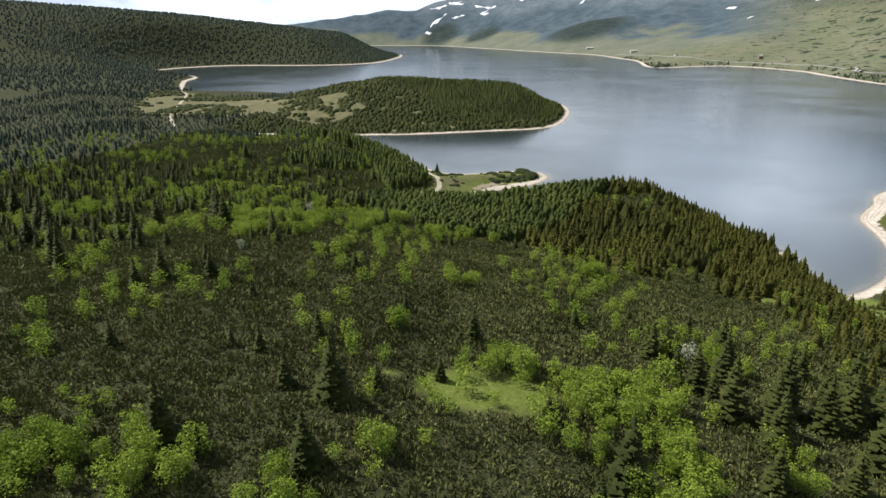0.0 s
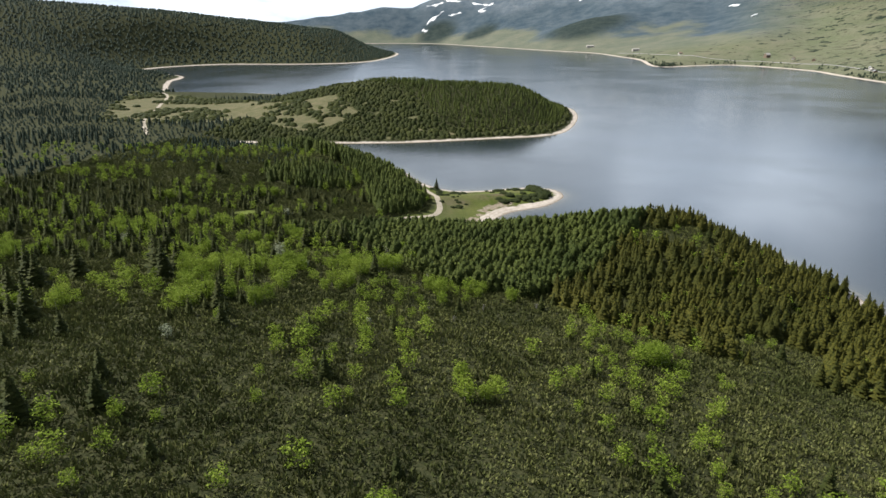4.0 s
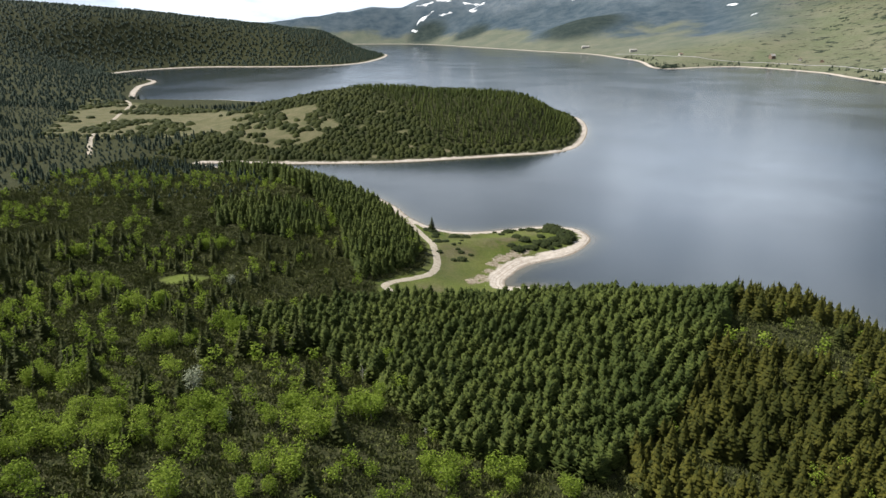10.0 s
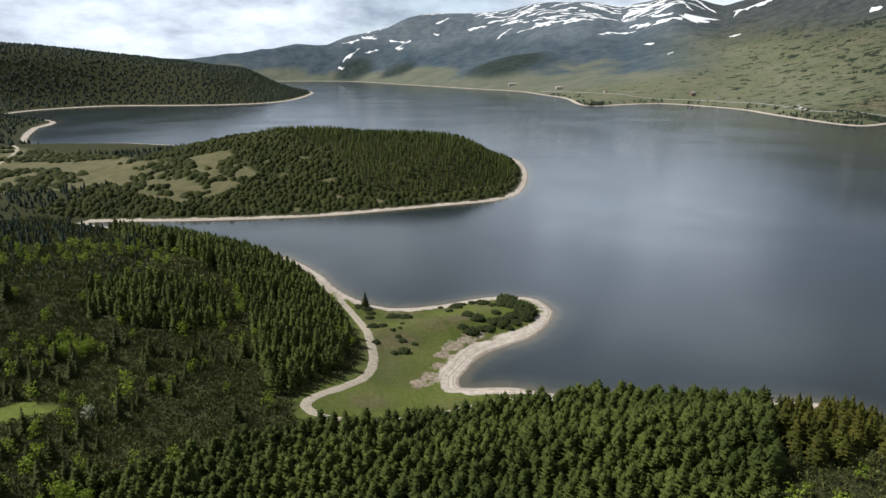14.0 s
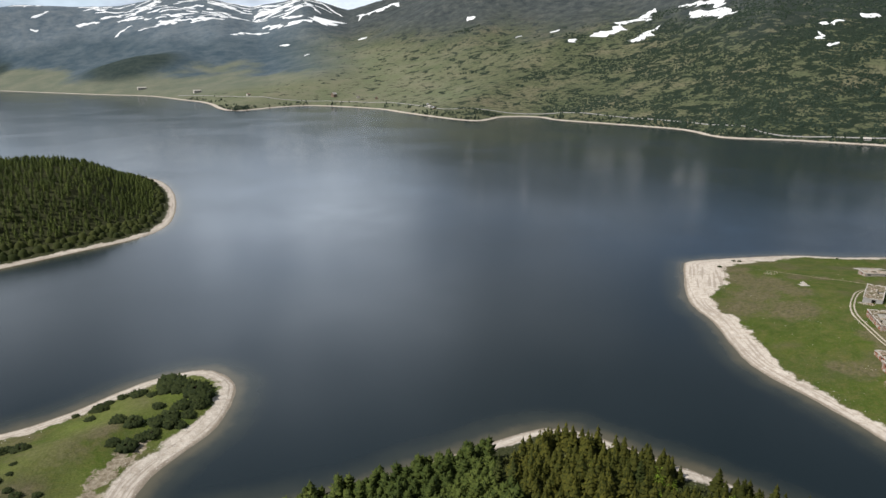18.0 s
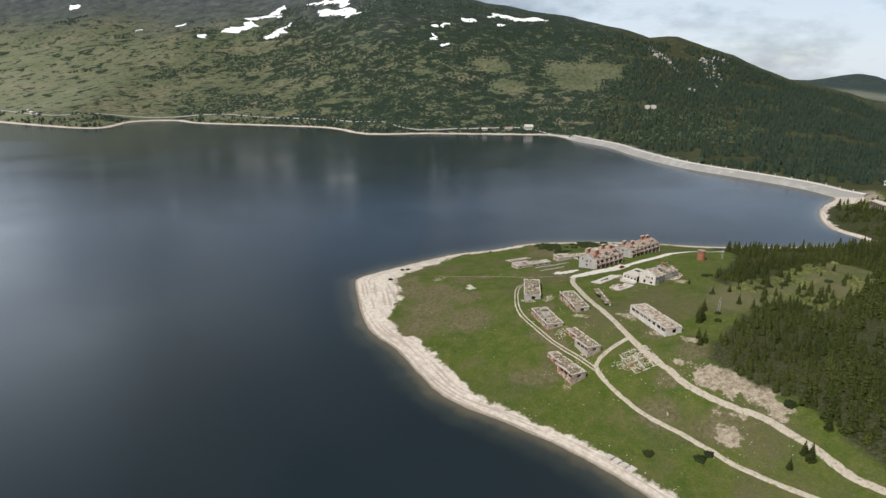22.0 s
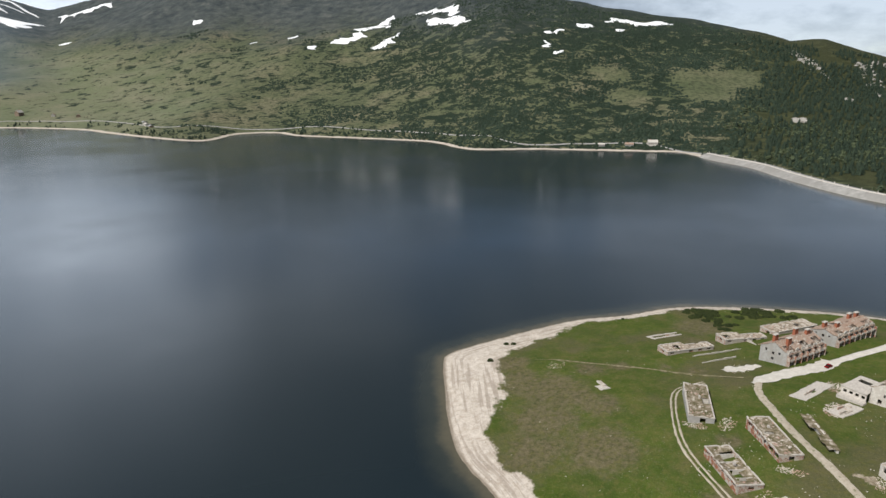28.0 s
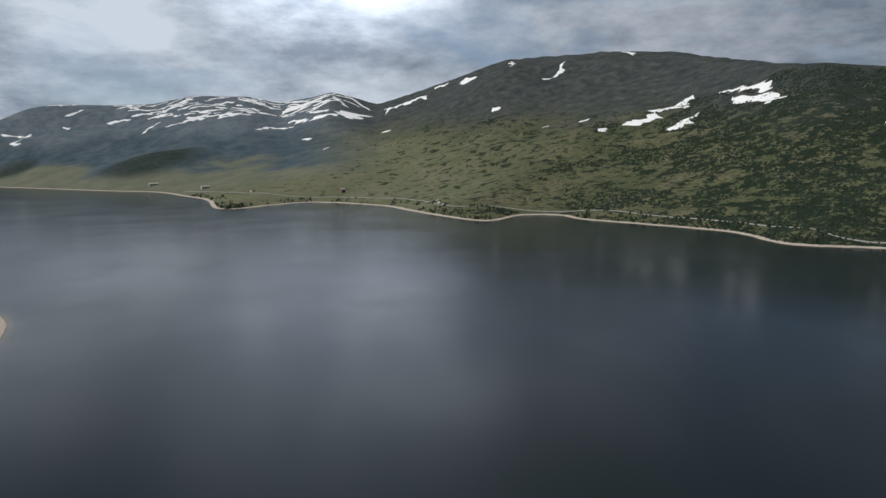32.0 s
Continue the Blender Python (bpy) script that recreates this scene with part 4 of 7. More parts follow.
def leaf_shape(seed, leaves=70, lumps=7, low=0.18, size=0.085):
    """A leafy crown one metre high: loose leaf sprays round several lumps."""
    r = np.random.default_rng(seed)
    v, f = [], []
    heads = [(0.20 * math.cos(2.4 * k) * r.uniform(0.3, 1.1), 0.20 * math.sin(2.4 * k) * r.uniform(0.3, 1.1), low + 0.12 + (0.86 - low - 0.12) * (k / max(1, lumps - 1)) ** 0.8, r.uniform(0.13, 0.2))
             for k in range(lumps)]
    for k in range(leaves):
        hx, hy, hz, hr = heads[k % lumps]
        d = r.normal(0, 1, 3)
        d /= np.linalg.norm(d)
        c = np.array((hx, hy, hz)) + d * hr * r.uniform(0.5, 1.05) * (1, 1, 0.9)
        a, q = r.normal(0, 1, 3), r.normal(0, 1, 3)
        a = np.cross(a, d) * 0.6 + a * 0.4
        a /= np.linalg.norm(a)
        q = np.cross(a, d + 0.4 * q)
        q /= np.linalg.norm(q)
        s, b = size * r.uniform(0.6, 1.3), len(v)
        v += [tuple(c - a * s), tuple(c + q * s * 0.7), tuple(c + a * s + d * s * 0.3), tuple(c - q * s * 0.6)]
        f += [(b, b + 1, b + 2), (b, b + 2, b + 3)]
    return np.array(v), np.array(f)


def scatter(name, shapes, x, y, high, wide, mat, label, category="forest", sink=0.0):
    """Many plants too dense to count, in one mesh."""
    r = np.random.default_rng(len(name) * 7 + len(x))
    z = ground_z(x, y) - sink
    vs, fs, first = [], [], 0
    pick = r.integers(0, len(shapes), len(x))
    for k, (sv, sf) in enumerate(shapes):
        m = np.nonzero(pick == k)[0]
        a = r.random(len(m)) * 6.28
        c, s = np.cos(a), np.sin(a)
        px = (sv[None, :, 0] * c[:, None] - sv[None, :, 1] * s[:, None]) * wide[m, None] + x[m, None]
        py = (sv[None, :, 0] * s[:, None] + sv[None, :, 1] * c[:, None]) * wide[m, None] + y[m, None]
        pz = sv[None, :, 2] * high[m, None] + z[m, None]
        vs.append(np.stack([px, py, pz], -1).reshape(-1, 3))
        fs.append((sf[None] + (np.arange(len(m)) * len(sv))[:, None, None]).reshape(-1, 3) + first)
        first += len(m) * len(sv)
    return tagged(new(name, mesh_of(name, np.concatenate(vs), np.concatenate(fs), mat)), label, category, kind="stuff")


def trunk_mesh(height, rad, limbs, seed, mat):
    """A tapered trunk with limbs."""
    bm, r = bmesh.new(), random.Random(seed)

    def limb(a, b, ra, rb):
        d = (b - a).normalized()
        s = d.orthogonal().normalized()
        q = d.cross(s)
        ring = [[bm.verts.new(p + (s * math.cos(k * 1.047) + q * math.sin(k * 1.047)) * w) for k in range(6)] for p, w in ((a, ra), (b, rb))]
        for k in range(6):
            bm.faces.new([ring[0][k], ring[0][(k + 1) % 6], ring[1][(k + 1) % 6], ring[1][k]])
        bm.faces.new(ring[1])
    limb(Vector((0, 0, -0.5 * rad)), Vector((0.01, 0, height * 0.5)), rad, rad * 0.65)
    limb(Vector((0.01, 0, height * 0.5)), Vector((0, 0.01, height)), rad * 0.65, rad * 0.2)
    for k in range(limbs):
        z = height * (0.35 + 0.55 * k / max(1, limbs))
        a = 2.4 * k + r.random()
        out = height * r.uniform(0.18, 0.3)
        limb(Vector((0, 0, z)), Vector((out * math.cos(a), out * math.sin(a), z + out * r.uniform(0.5, 1.0))), rad * 0.35, rad * 0.1)
    return mesh_from(bm, "trunk", mat)


TREES = {}


def tree_kind(key, name, crown, crown_mat, trunk, label, group):
    TREES[key] = (name, [mesh_of("crown", v, f, crown_mat) for v, f in crown], trunk, label, group, [])


def tree(key, x, y, height, wide=1.0, turn=None, label=None):
    name, crowns, trunk, common, group, made = TREES[key]
    k = len(made)
    first = made[k % len(crowns)] if k >= len(crowns) else None
    turn = (k * 137.5) % 360 if turn is None else turn
    m = pose(x, y, float(ground_z(x, y)[0]) - 0.05, 0, 0, turn) @ Matrix.Diagonal((height * wide, height * wide, height, 1))
    if first is None:
        ob = new(name)
        part("trunk", trunk, None, ob)
        part("crown", crowns[k], None, ob)
        tagged(ob, common, "tree", group)
        ob.matrix_basis = m
    else:
        ob = copy_thing(first, Matrix.Identity(4))
        ob.matrix_basis = m
    if label:
        ob["label"] = label
    made.append(ob)
    return ob


tree_kind("spruce", "spruce_tree", [spruce_fine(k) for k in range(5)], DARK_WOOD, trunk_mesh(0.9, 0.016, 0, 1, BARK), "dark green spruce with drooping boughs standing in low scrub", "spruces on the slope")
tree_kind("birch", "birch_tree", [leaf_shape(k, 900, 15, 0.08, 0.027) for k in range(6)], BIRCH, trunk_mesh(0.72, 0.014, 6, 2, PALE_BARK), "bright green young birch in fresh spring leaf", "birches on the slope")
tree_kind("pale", "willow_tree", [leaf_shape(20 + k, 600, 12, 0.08, 0.032) for k in range(2)], PALE_LEAF, trunk_mesh(0.7, 0.014, 6, 3, PALE_BARK), "pale grey-green willow in blossom among dark scrub", "pale trees on the slope")
tree_kind("bush", "pine_bush", [bush_shape(k) for k in range(4)], BUSH_LEAF, trunk_mesh(0.3, 0.03, 3, 4, BARK), "round dark green creeping pine bush on short grass", "pine bushes")


# ---- roads and tracks ----
ribbon("road_headland", [(-16, 221), (-33, 217), (-44, 219), (-50, 226), (-48, 235), (-40, 246), (-32, 259), (-30, 273), (-32.5, 289), (-40, 315), (-50, 343), (-60, 366), (-76, 396)], 4.2, GRAVEL,
       "pale gravel track curving round the wooded hill", 1)
ribbon("road_cove", [(-16, 223), (0, 233), (14, 242.5), (25, 247.5), (40, 250)], 3.0, GRAVEL, "pale gravel track down to the cove", 2)
ribbon("road_ruins_lower", [(346, 173), (336, 179), (327, 182), (320, 180), (308, 168), (298, 154), (292, 141), (285.5, 129), (280, 120), (273, 104), (266, 86), (256, 62), (244, 36), (228, 4)], 2.1, GRAVEL, "narrow gravel track across the meadow", 3, ragged=0.10)
ribbon("road_ruins_upper", [(428, 225), (416, 222), (402, 214), (386, 204), (366, 188.5), (350, 175.5), (334, 160.7), (325.5, 150.5), (318, 143), (312.5, 133.5), (307.7, 123), (303.5, 112.5), (297, 103.5), (289.3, 94.6), (283.6, 89.4), (277.5, 82), (270, 64), (262, 40)], 3.0, GRAVEL,
       "gravel road through the ruined village", 4, ragged=0.13)
ribbon("road_ruins_faint", [(409, 322), (415, 309.7), (419.6, 295.4), (423.7, 277.3), (425.5, 261), (426.8, 243.7), (429.7, 231)], 1.1, WORN_EARTH, "faint earth track worn across the meadow", 16, ragged=0.3, taper=12)
TRACK = [(321, 181), (327, 190.5), (337.5, 209), (352, 225), (368, 238), (389, 247.5), (404, 251.5), (411, 249.5), (418, 244)]
ribbon("road_ruins_track_near", TRACK, 0.75, GRAVEL, "wheel rut of an earth track behind the ruined huts", 5, ragged=0.09, shift=-0.85)
ribbon("road_ruins_track_far", TRACK, 0.75, GRAVEL, "wheel rut of an earth track behind the ruined huts", 15, ragged=0.09, shift=0.85)
ribbon("road_ruins_paved", [(575, 150), (532, 168), (506, 181.5), (484, 194), (467, 203.5), (454, 210), (443, 217), (434, 223)], 4.6, PAVING, "pale worn concrete road between the ruined blocks", 6)
ribbon("road_ruins_yard", [(424, 226.5), (434, 222), (445, 216), (458, 208), (470, 203)], 8.2, PAVING, "pale worn concrete yard before the ruined block", 7, lift=0.2, ragged=0.5, taper=9)
ribbon("pavement_broken", [(436.5, 241), (441, 237.5), (445, 232.5), (450, 229)], 5.5, PAVING, "broken patch of pale concrete in the grass", 8, ragged=1.0, lift=0.14, taper=4)
ribbon("road_field", [(-640, 985), (-600, 930), (-540, 800), (-510, 732), (-465, 628), (-430, 570), (-396, 518)], 5.0, GRAVEL, "pale track through the clearing", 9, every=10)
ribbon("road_far_shore_north", [(440, 2790), (551, 2503), (600, 2350), (637, 2252), (720, 2190), (829, 2113), (934, 1923), (950, 1814)], 4.2, ASPHALT, "pale road along the far shore", 10, every=20, lift=0.9)
ribbon("road_far_shore_east", [(950, 1814), (937, 1662), (960, 1570), (1038, 1511), (1142, 1401), (1180, 1210), (1219, 1037), (1213, 963), (1191, 827), (1261, 708), (1322, 606), (1300, 520), (1262, 448)], 4.2, ASPHALT,
       "pale road along the far shore", 11, every=20, lift=0.9)


# ---- the dam ----
def dam():
    line = smooth_line([(1262, 498)] + DAM + [(872, 44)], False, 12)
    t = np.gradient(line, axis=0)
    t /= np.linalg.norm(t, axis=1)[:, None]
    out = np.stack([-t[:, 1], t[:, 0]], -1)
    top = base("dam", *line[len(line) // 2], 0, "long curving rockfill dam faced with pale concrete", "dam", z=0.0)
    mid = line[len(line) // 2]

    def sweep(name, section, mat, label):
        rows = [np.concatenate([line + out * o - mid, np.full((len(line), 1), z)], 1) for o, z in section]
        v = np.stack(rows, 1).reshape(-1, 3)
        i = np.arange(len(v)).reshape(len(line), len(section))
        f = np.stack([i[:-1, :-1], i[:-1, 1:], i[1:, 1:], i[1:, :-1]], -1).reshape(-1, 4)[:, ::-1]
        me = mesh_of(name, v, f, mat)
        return part(name, me, mat, top, label)

    sweep("face", [(-10, -4), (0, -0.2), (13.5, 6.3), (15.2, 6.4)], DAM_FACE, "sloping grey concrete face")
    sweep("parapet", [(15, 6.0), (15, 7.4), (15.7, 7.4), (15.7, 6.0)], PLASTER, "low white parapet wall")
    sweep("crest", [(15.5, 6.4), (24, 6.4), (26, 6.1), (60, -12)], ASPHALT, "grey road along the crest")
    bm = bmesh.new()
    box(bm, -0.3, -0.3, -0.2, 0.3, 0.3, 2.0)
    box(bm, -0.5, -0.5, 2.0, 0.5, 0.5, 2.4)
    shape = mesh_from(bm, "post", PLASTER)
    for p, o in zip(line[1:-1:2], out[1:-1:2]):
        ob = part("post", shape, None, top)
        ob.location = (*(p + o * 15.35 - mid), 7.3)
    return top


dam()

# ---- houses of the far shore ----
def house(name, x, y, deg, length, width, height, rise, wall, roof, label, group="houses on the far shore"):
    h = base(name, x, y, deg, label, "house", group)
    hl, hw = length / 2, width / 2
    bm = bmesh.new()
    box(bm, -hl, -hw, -2, hl, hw, height)
    for s in (-1, 1):
        a = [bm.verts.new(p) for p in ((s * hl, -hw, height), (s * hl, hw, height), (s * hl, 0, height + rise))]
        bm.faces.new(a)
    part("wall", bm, wall, h)
    bm = bmesh.new()
    for s in (-1, 1):
        a, b = Vector((0, 0, height + rise + 0.1)), Vector((0, s * (hw + 0.6), height - 0.5))
        v = [bm.verts.new((ex, p.y, p.z + up)) for up in (0, 0.25) for ex, p in ((-hl - 0.5, a), (hl + 0.5, a), (hl + 0.5, b), (-hl - 0.5, b))]
        for q in ((0, 1, 2, 3), (4, 5, 6, 7), (0, 1, 5, 4), (1, 2, 6, 5), (2, 3, 7, 6), (3, 0, 4, 7)):
            bm.faces.new([v[k] for k in q])
    part("roof", bm, roof, h)
    n = max(2, int(length / 3))
    for k in range(n):
        for s in (-1, 1):
            bm = bmesh.new()
            u = -hl + length * (k + 0.5) / n
            box(bm, u - 0.6, s * hw - 0.06, height * 0.35, u + 0.6, s * hw + 0.06, height * 0.75)
            part("window", bm, GLASS_DARK, h)
    bm = bmesh.new()
    box(bm, hl * 0.4, -0.4, height, hl * 0.4 + 0.8, 0.4, height + rise + 1.2)
    part("chimney", bm, CHIMNEY, h)
    return h


house("lodge", 1320, 598, 120, 17, 9, 5.5, 4, PLASTER, STONE, "white lodge with a steep roof beside the dam")
house("lodge_annex", 1296, 633, 118, 15, 8, 3, 2.5, GREY_WALL, ROOF_TILE, "low grey annex beside the lodge")
house("lodge_annex", 1270, 676, 122, 12, 7, 3, 2.0, GREY_WALL, STONE, "low grey annex beside the shore road")
house("shore_house", 849, 2197, 30, 18, 12, 9, 6, TIMBER, PLASTER, "dark timber house with a pale roof")
house("shore_house", 905, 2120, 60, 14, 9, 4, 3, PLASTER, ROOF_TILE, "small white house by the shore")
house("shore_house", 940, 2050, 60, 12, 9, 4, 3, TIMBER, ROOF_TILE, "small brown house by the shore")
house("shore_house", 508, 2769, 20, 30, 10, 8, 3, PLASTER, STONE, "long white house by the shore road")
house("shore_house", 352, 3133, 10, 34, 12, 7, 3, PLASTER, STONE, "long white house near the end of the lake")
house("shore_house", 940, 1690, 75, 22, 10, 4, 2, PLASTER, STONE, "flat white camp building by the shore")
house("shore_house", 932, 1655, 75, 12, 8, 3.5, 2, TIMBER, METAL, "small camp hut with a metal roof")
house("shore_house", 955, 1730, 70, 14, 8, 3.5, 2, PLASTER, METAL, "small white camp hut with a metal roof")
house("shore_house", 610, 2400, 30, 14, 9, 5, 3, PLASTER, ROOF_TILE, "small white house above the road")
house("valve_house", 797, 30, 25, 22, 10, 7, 0.6, TAN_WALL, CONCRETE, "flat-roofed brown concrete house near the dam's end")
house("valve_house", 930, 8, 40, 16, 8, 4, 1.0, PLASTER, METAL, "low white building at the dam's end")


# ---- snow ----
def streak(x, y, *more, seed=0):
    """A snow field lying along a line of (x, y, half width) places."""
    r = np.random.default_rng(seed)
    pts = np.array([(x, y)] + [m[:2] for m in more], float)
    line = smooth_line(pts, False, 9) if len(pts) > 1 else pts
    t = np.gradient(line, axis=0)
    t /= np.maximum(np.linalg.norm(t, axis=1), 1e-9)[:, None]
    nrm = np.stack([-t[:, 1], t[:, 0]], -1)
    half = more[-1][2] * 1.15
    sway = np.convolve(r.normal(0, 1, len(line) + 6), np.ones(7) / 7, "valid")
    line = line + nrm * (sway * half * 1.6)[:, None]
    s = np.linspace(0, 1, len(line))
    def wobble():
        v = r.normal(0, 1, len(line) + 2)
        return np.convolve(v, np.ones(3) / 3, "valid")
    taper = np.clip(np.minimum(s, 1 - s) * 6, 0.12, 1)
    left = half * taper * np.clip(1 + 1.7 * wobble(), 0.12, 2.6)
    right = half * taper * np.clip(1 + 1.7 * wobble(), 0.12, 2.6)
    rows = []
    for a in (-1, -0.6, 0, 0.6, 1):
        p = line + nrm * (np.where(a < 0, left, right) * a)[:, None]
        rows.append(np.stack([p[:, 0], p[:, 1], ground_z(p[:, 0], p[:, 1]) + (2.6 if abs(a) < 1 else 0.2)], -1))
    v = np.stack(rows, 1).reshape(-1, 3)
    i = np.arange(len(v)).reshape(len(line), 5)
    f = np.stack([i[:-1, :-1], i[:-1, 1:], i[1:, 1:], i[1:, :-1]], -1).reshape(-1, 4)[:, ::-1]
    ob = new("snow_field", mesh_of("snow_field", v, f, SNOW, smooth=True))
    return tagged(ob, "old white snow field lying on the mountain side", "snow", "snow fields", "structure")


NEAR_SNOW = [((1781, 1941), (1892, 1923, 20), (2008, 1932, 20), (2090, 1911, 20)), ((1790, 1738), (1863, 1754, 14), (1933, 1751, 14)),
             ((2104, 1818), (2105, 1727, 14), (2079, 1596, 14)), ((2047, 1705), (1988, 1484, 14)), ((1780, 1089), (1830, 1112, 11)),
             ((1895, 1126), (1932, 1104, 11)), ((2030, 1120), (2050, 1072, 11)), ((2124, 1075), (2190, 1040, 17), (2235, 970, 17), (2257, 900, 15)),
             ((1756, 1048), (1772, 1024, 6)), ((1700, 1968), (1735, 1982, 8)), ((1678, 2274), (1706, 2264, 7)), ((1790, 2187), (1842, 2190, 8)),
             ((1748, 2745), (1772, 2705, 9)), ((1880, 1132), (1905, 1135, 6)), ((2070, 1010), (2085, 985, 5)), ((1960, 1850), (1990, 1855, 7))]
FAR_SNOW = [((2203, 3838), (2189, 3579, 26), (2187, 3450, 24)), ((2089, 3153), (2236, 3320, 18)), ((2078, 2802), (2184, 2858, 9), (2337, 2970, 9)),
            ((2570, 2815), (2525, 2688, 9)), ((1724, 3967), (1828, 3883, 32), (1956, 3845, 26)), ((2097, 4010), (2164, 3950, 18)),
            ((1392, 3688), (1589, 3883, 34)), ((1196, 3792), (1363, 3771, 22)), ((920, 3868), (1038, 3923, 15), (1115, 3800, 15)),
            ((1170, 4332), (1344, 4395, 16), (1507, 4488, 16)), ((1136, 3978), (1203, 3815, 18)), ((990, 4600), (1134, 4540, 12)),
            ((788, 4242), (954, 4145, 14))]
HIGH_SNOW = [((1520, 4320), (1517, 4032, 12)), ((1615, 4399), (1683, 4122, 10)), ((792, 4570), (939, 4590, 12)), ((1291, 4109), (1361, 3940, 11)),
             ((1455, 3350), (1475, 3296, 9)), ((1070, 3106), (1100, 3116, 8)), ((1070, 3480), (1118, 3457, 9)), ((650, 4400), (760, 4330, 10)),
             ((420, 4520), (560, 4500, 10)), ((200, 4560), (330, 4550, 9)), ((1000, 4420), (1120, 4330, 9)), ((1400, 4250), (1440, 4120, 9))]
for k, row in enumerate(NEAR_SNOW + FAR_SNOW + HIGH_SNOW):
    streak(*row[0], *row[1:], seed=k)
rs = random.Random(77)
for k in range(120):
    b = radians(rs.uniform(-11, 21)) if k < 50 else radians(rs.uniform(2, 18))
    dist = rs.uniform(4380, 4720) if b < radians(3) else rs.uniform(4050, 4660)
    x, y = 150 + dist * math.sin(b), 180 + dist * math.cos(b)
    a, q = b + radians(90 + rs.uniform(-45, 45)), rs.uniform(40, 170)
    streak(x, y, (x + q * math.sin(a), y + q * math.cos(a), rs.uniform(4, 9)), seed=200 + k)


def outcrop(x, y, length, width, height, deg, seed, label):
    """Pale broken rock standing out of the mountain side."""
    bm, r = bmesh.new(), random.Random(seed)
    for k in range(26):
        u, w = r.uniform(-0.5, 0.5), r.uniform(-0.5, 0.5)
        px, py = u * length, w * width
        a = radians(deg)
        wx, wy = x + px * math.cos(a) - py * math.sin(a), y + px * math.sin(a) + py * math.cos(a)
        dz = float(ground_z(wx, wy)[0] - ground_z(x, y)[0])
        s = height * r.uniform(0.3, 1.0)
        c = bmesh.ops.create_icosphere(bm, subdivisions=1, radius=1.0)["verts"]
        for v in c:
            v.co = Vector((v.co.x * s * r.uniform(1.2, 2.2) + wx - x, v.co.y * s * r.uniform(1.2, 2.2) + wy - y, v.co.z * s * r.uniform(0.5, 1.0) + dz))
    ob = new("rock_outcrop", mesh_from(bm, "rock_outcrop", SCREE))
    ob.location = (x, y, float(ground_z(x, y)[0]))
    return tagged(ob, label, "rocks", "pale rocks on the mountain side", "structure")


outcrop(1560, 400, 36, 18, 5, 20, 1, "pale bare rock among dark forest")
for k, (x, y, a, q, h) in enumerate(((2225, 545, 70, 22, 3.5), (2165, 518, 85, 26, 4), (2105, 488, 90, 30, 4), (2045, 462, 80, 26, 3.5), (1985, 430, 70, 18, 3))):
    outcrop(x, y, a, q, h, 206, 2 + k, "pale scree running down the mountain side")
for k, (x, y, a, q, h) in enumerate(((2235, 338, 60, 44, 5), (2150, 366, 90, 40, 5), (2080, 348, 90, 44, 4.5), (2010, 330, 80, 40, 4), (1900, 305, 50, 20, 3.5), (1781, 348, 36, 16, 4))):
    outcrop(x, y, a, q, h, 190, 12 + k, "pale crags on the mountain side")

# ---- ruined village ----
rr = random.Random(11)


def openings(length, n, width, low, high, skip=()):
    """A row of n equal openings along a wall."""
    return [(length * (k + 0.5) / n - width / 2, length * (k + 0.5) / n + width / 2, low, high) for k in range(n) if k not in skip]


def rubble_heap(x, y, rx, ry, count, size, seed, parent=None, label="heap of broken masonry"):
    bm, r = bmesh.new(), random.Random(seed)
    for k in range(int(count * 1.5)):
        a, d = r.random() * 6.283, r.random() ** 0.7
        px, py = d * rx * math.cos(a), d * ry * math.sin(a)
        s = size * r.uniform(0.3, 1.0)
        z = float(ground_z(x + px, y + py)[0] - ground_z(x, y)[0]) if parent is None else 0
        tilt = Euler((r.uniform(-0.6, 0.6), r.uniform(-0.6, 0.6), r.random() * 6.28)).to_matrix()
        s *= 0.62
        box(bm, px - s, py - s * 0.45, z - 0.1 * s, px + s, py + s * 0.45, z + s * 0.32, tilt)
    ob = new("rubble", mesh_from(bm, "rubble", RUBBLE))
    ob.location = (x, y, float(ground_z(x, y)[0]))
    return tagged(ob, label, "rubble", kind="stuff")


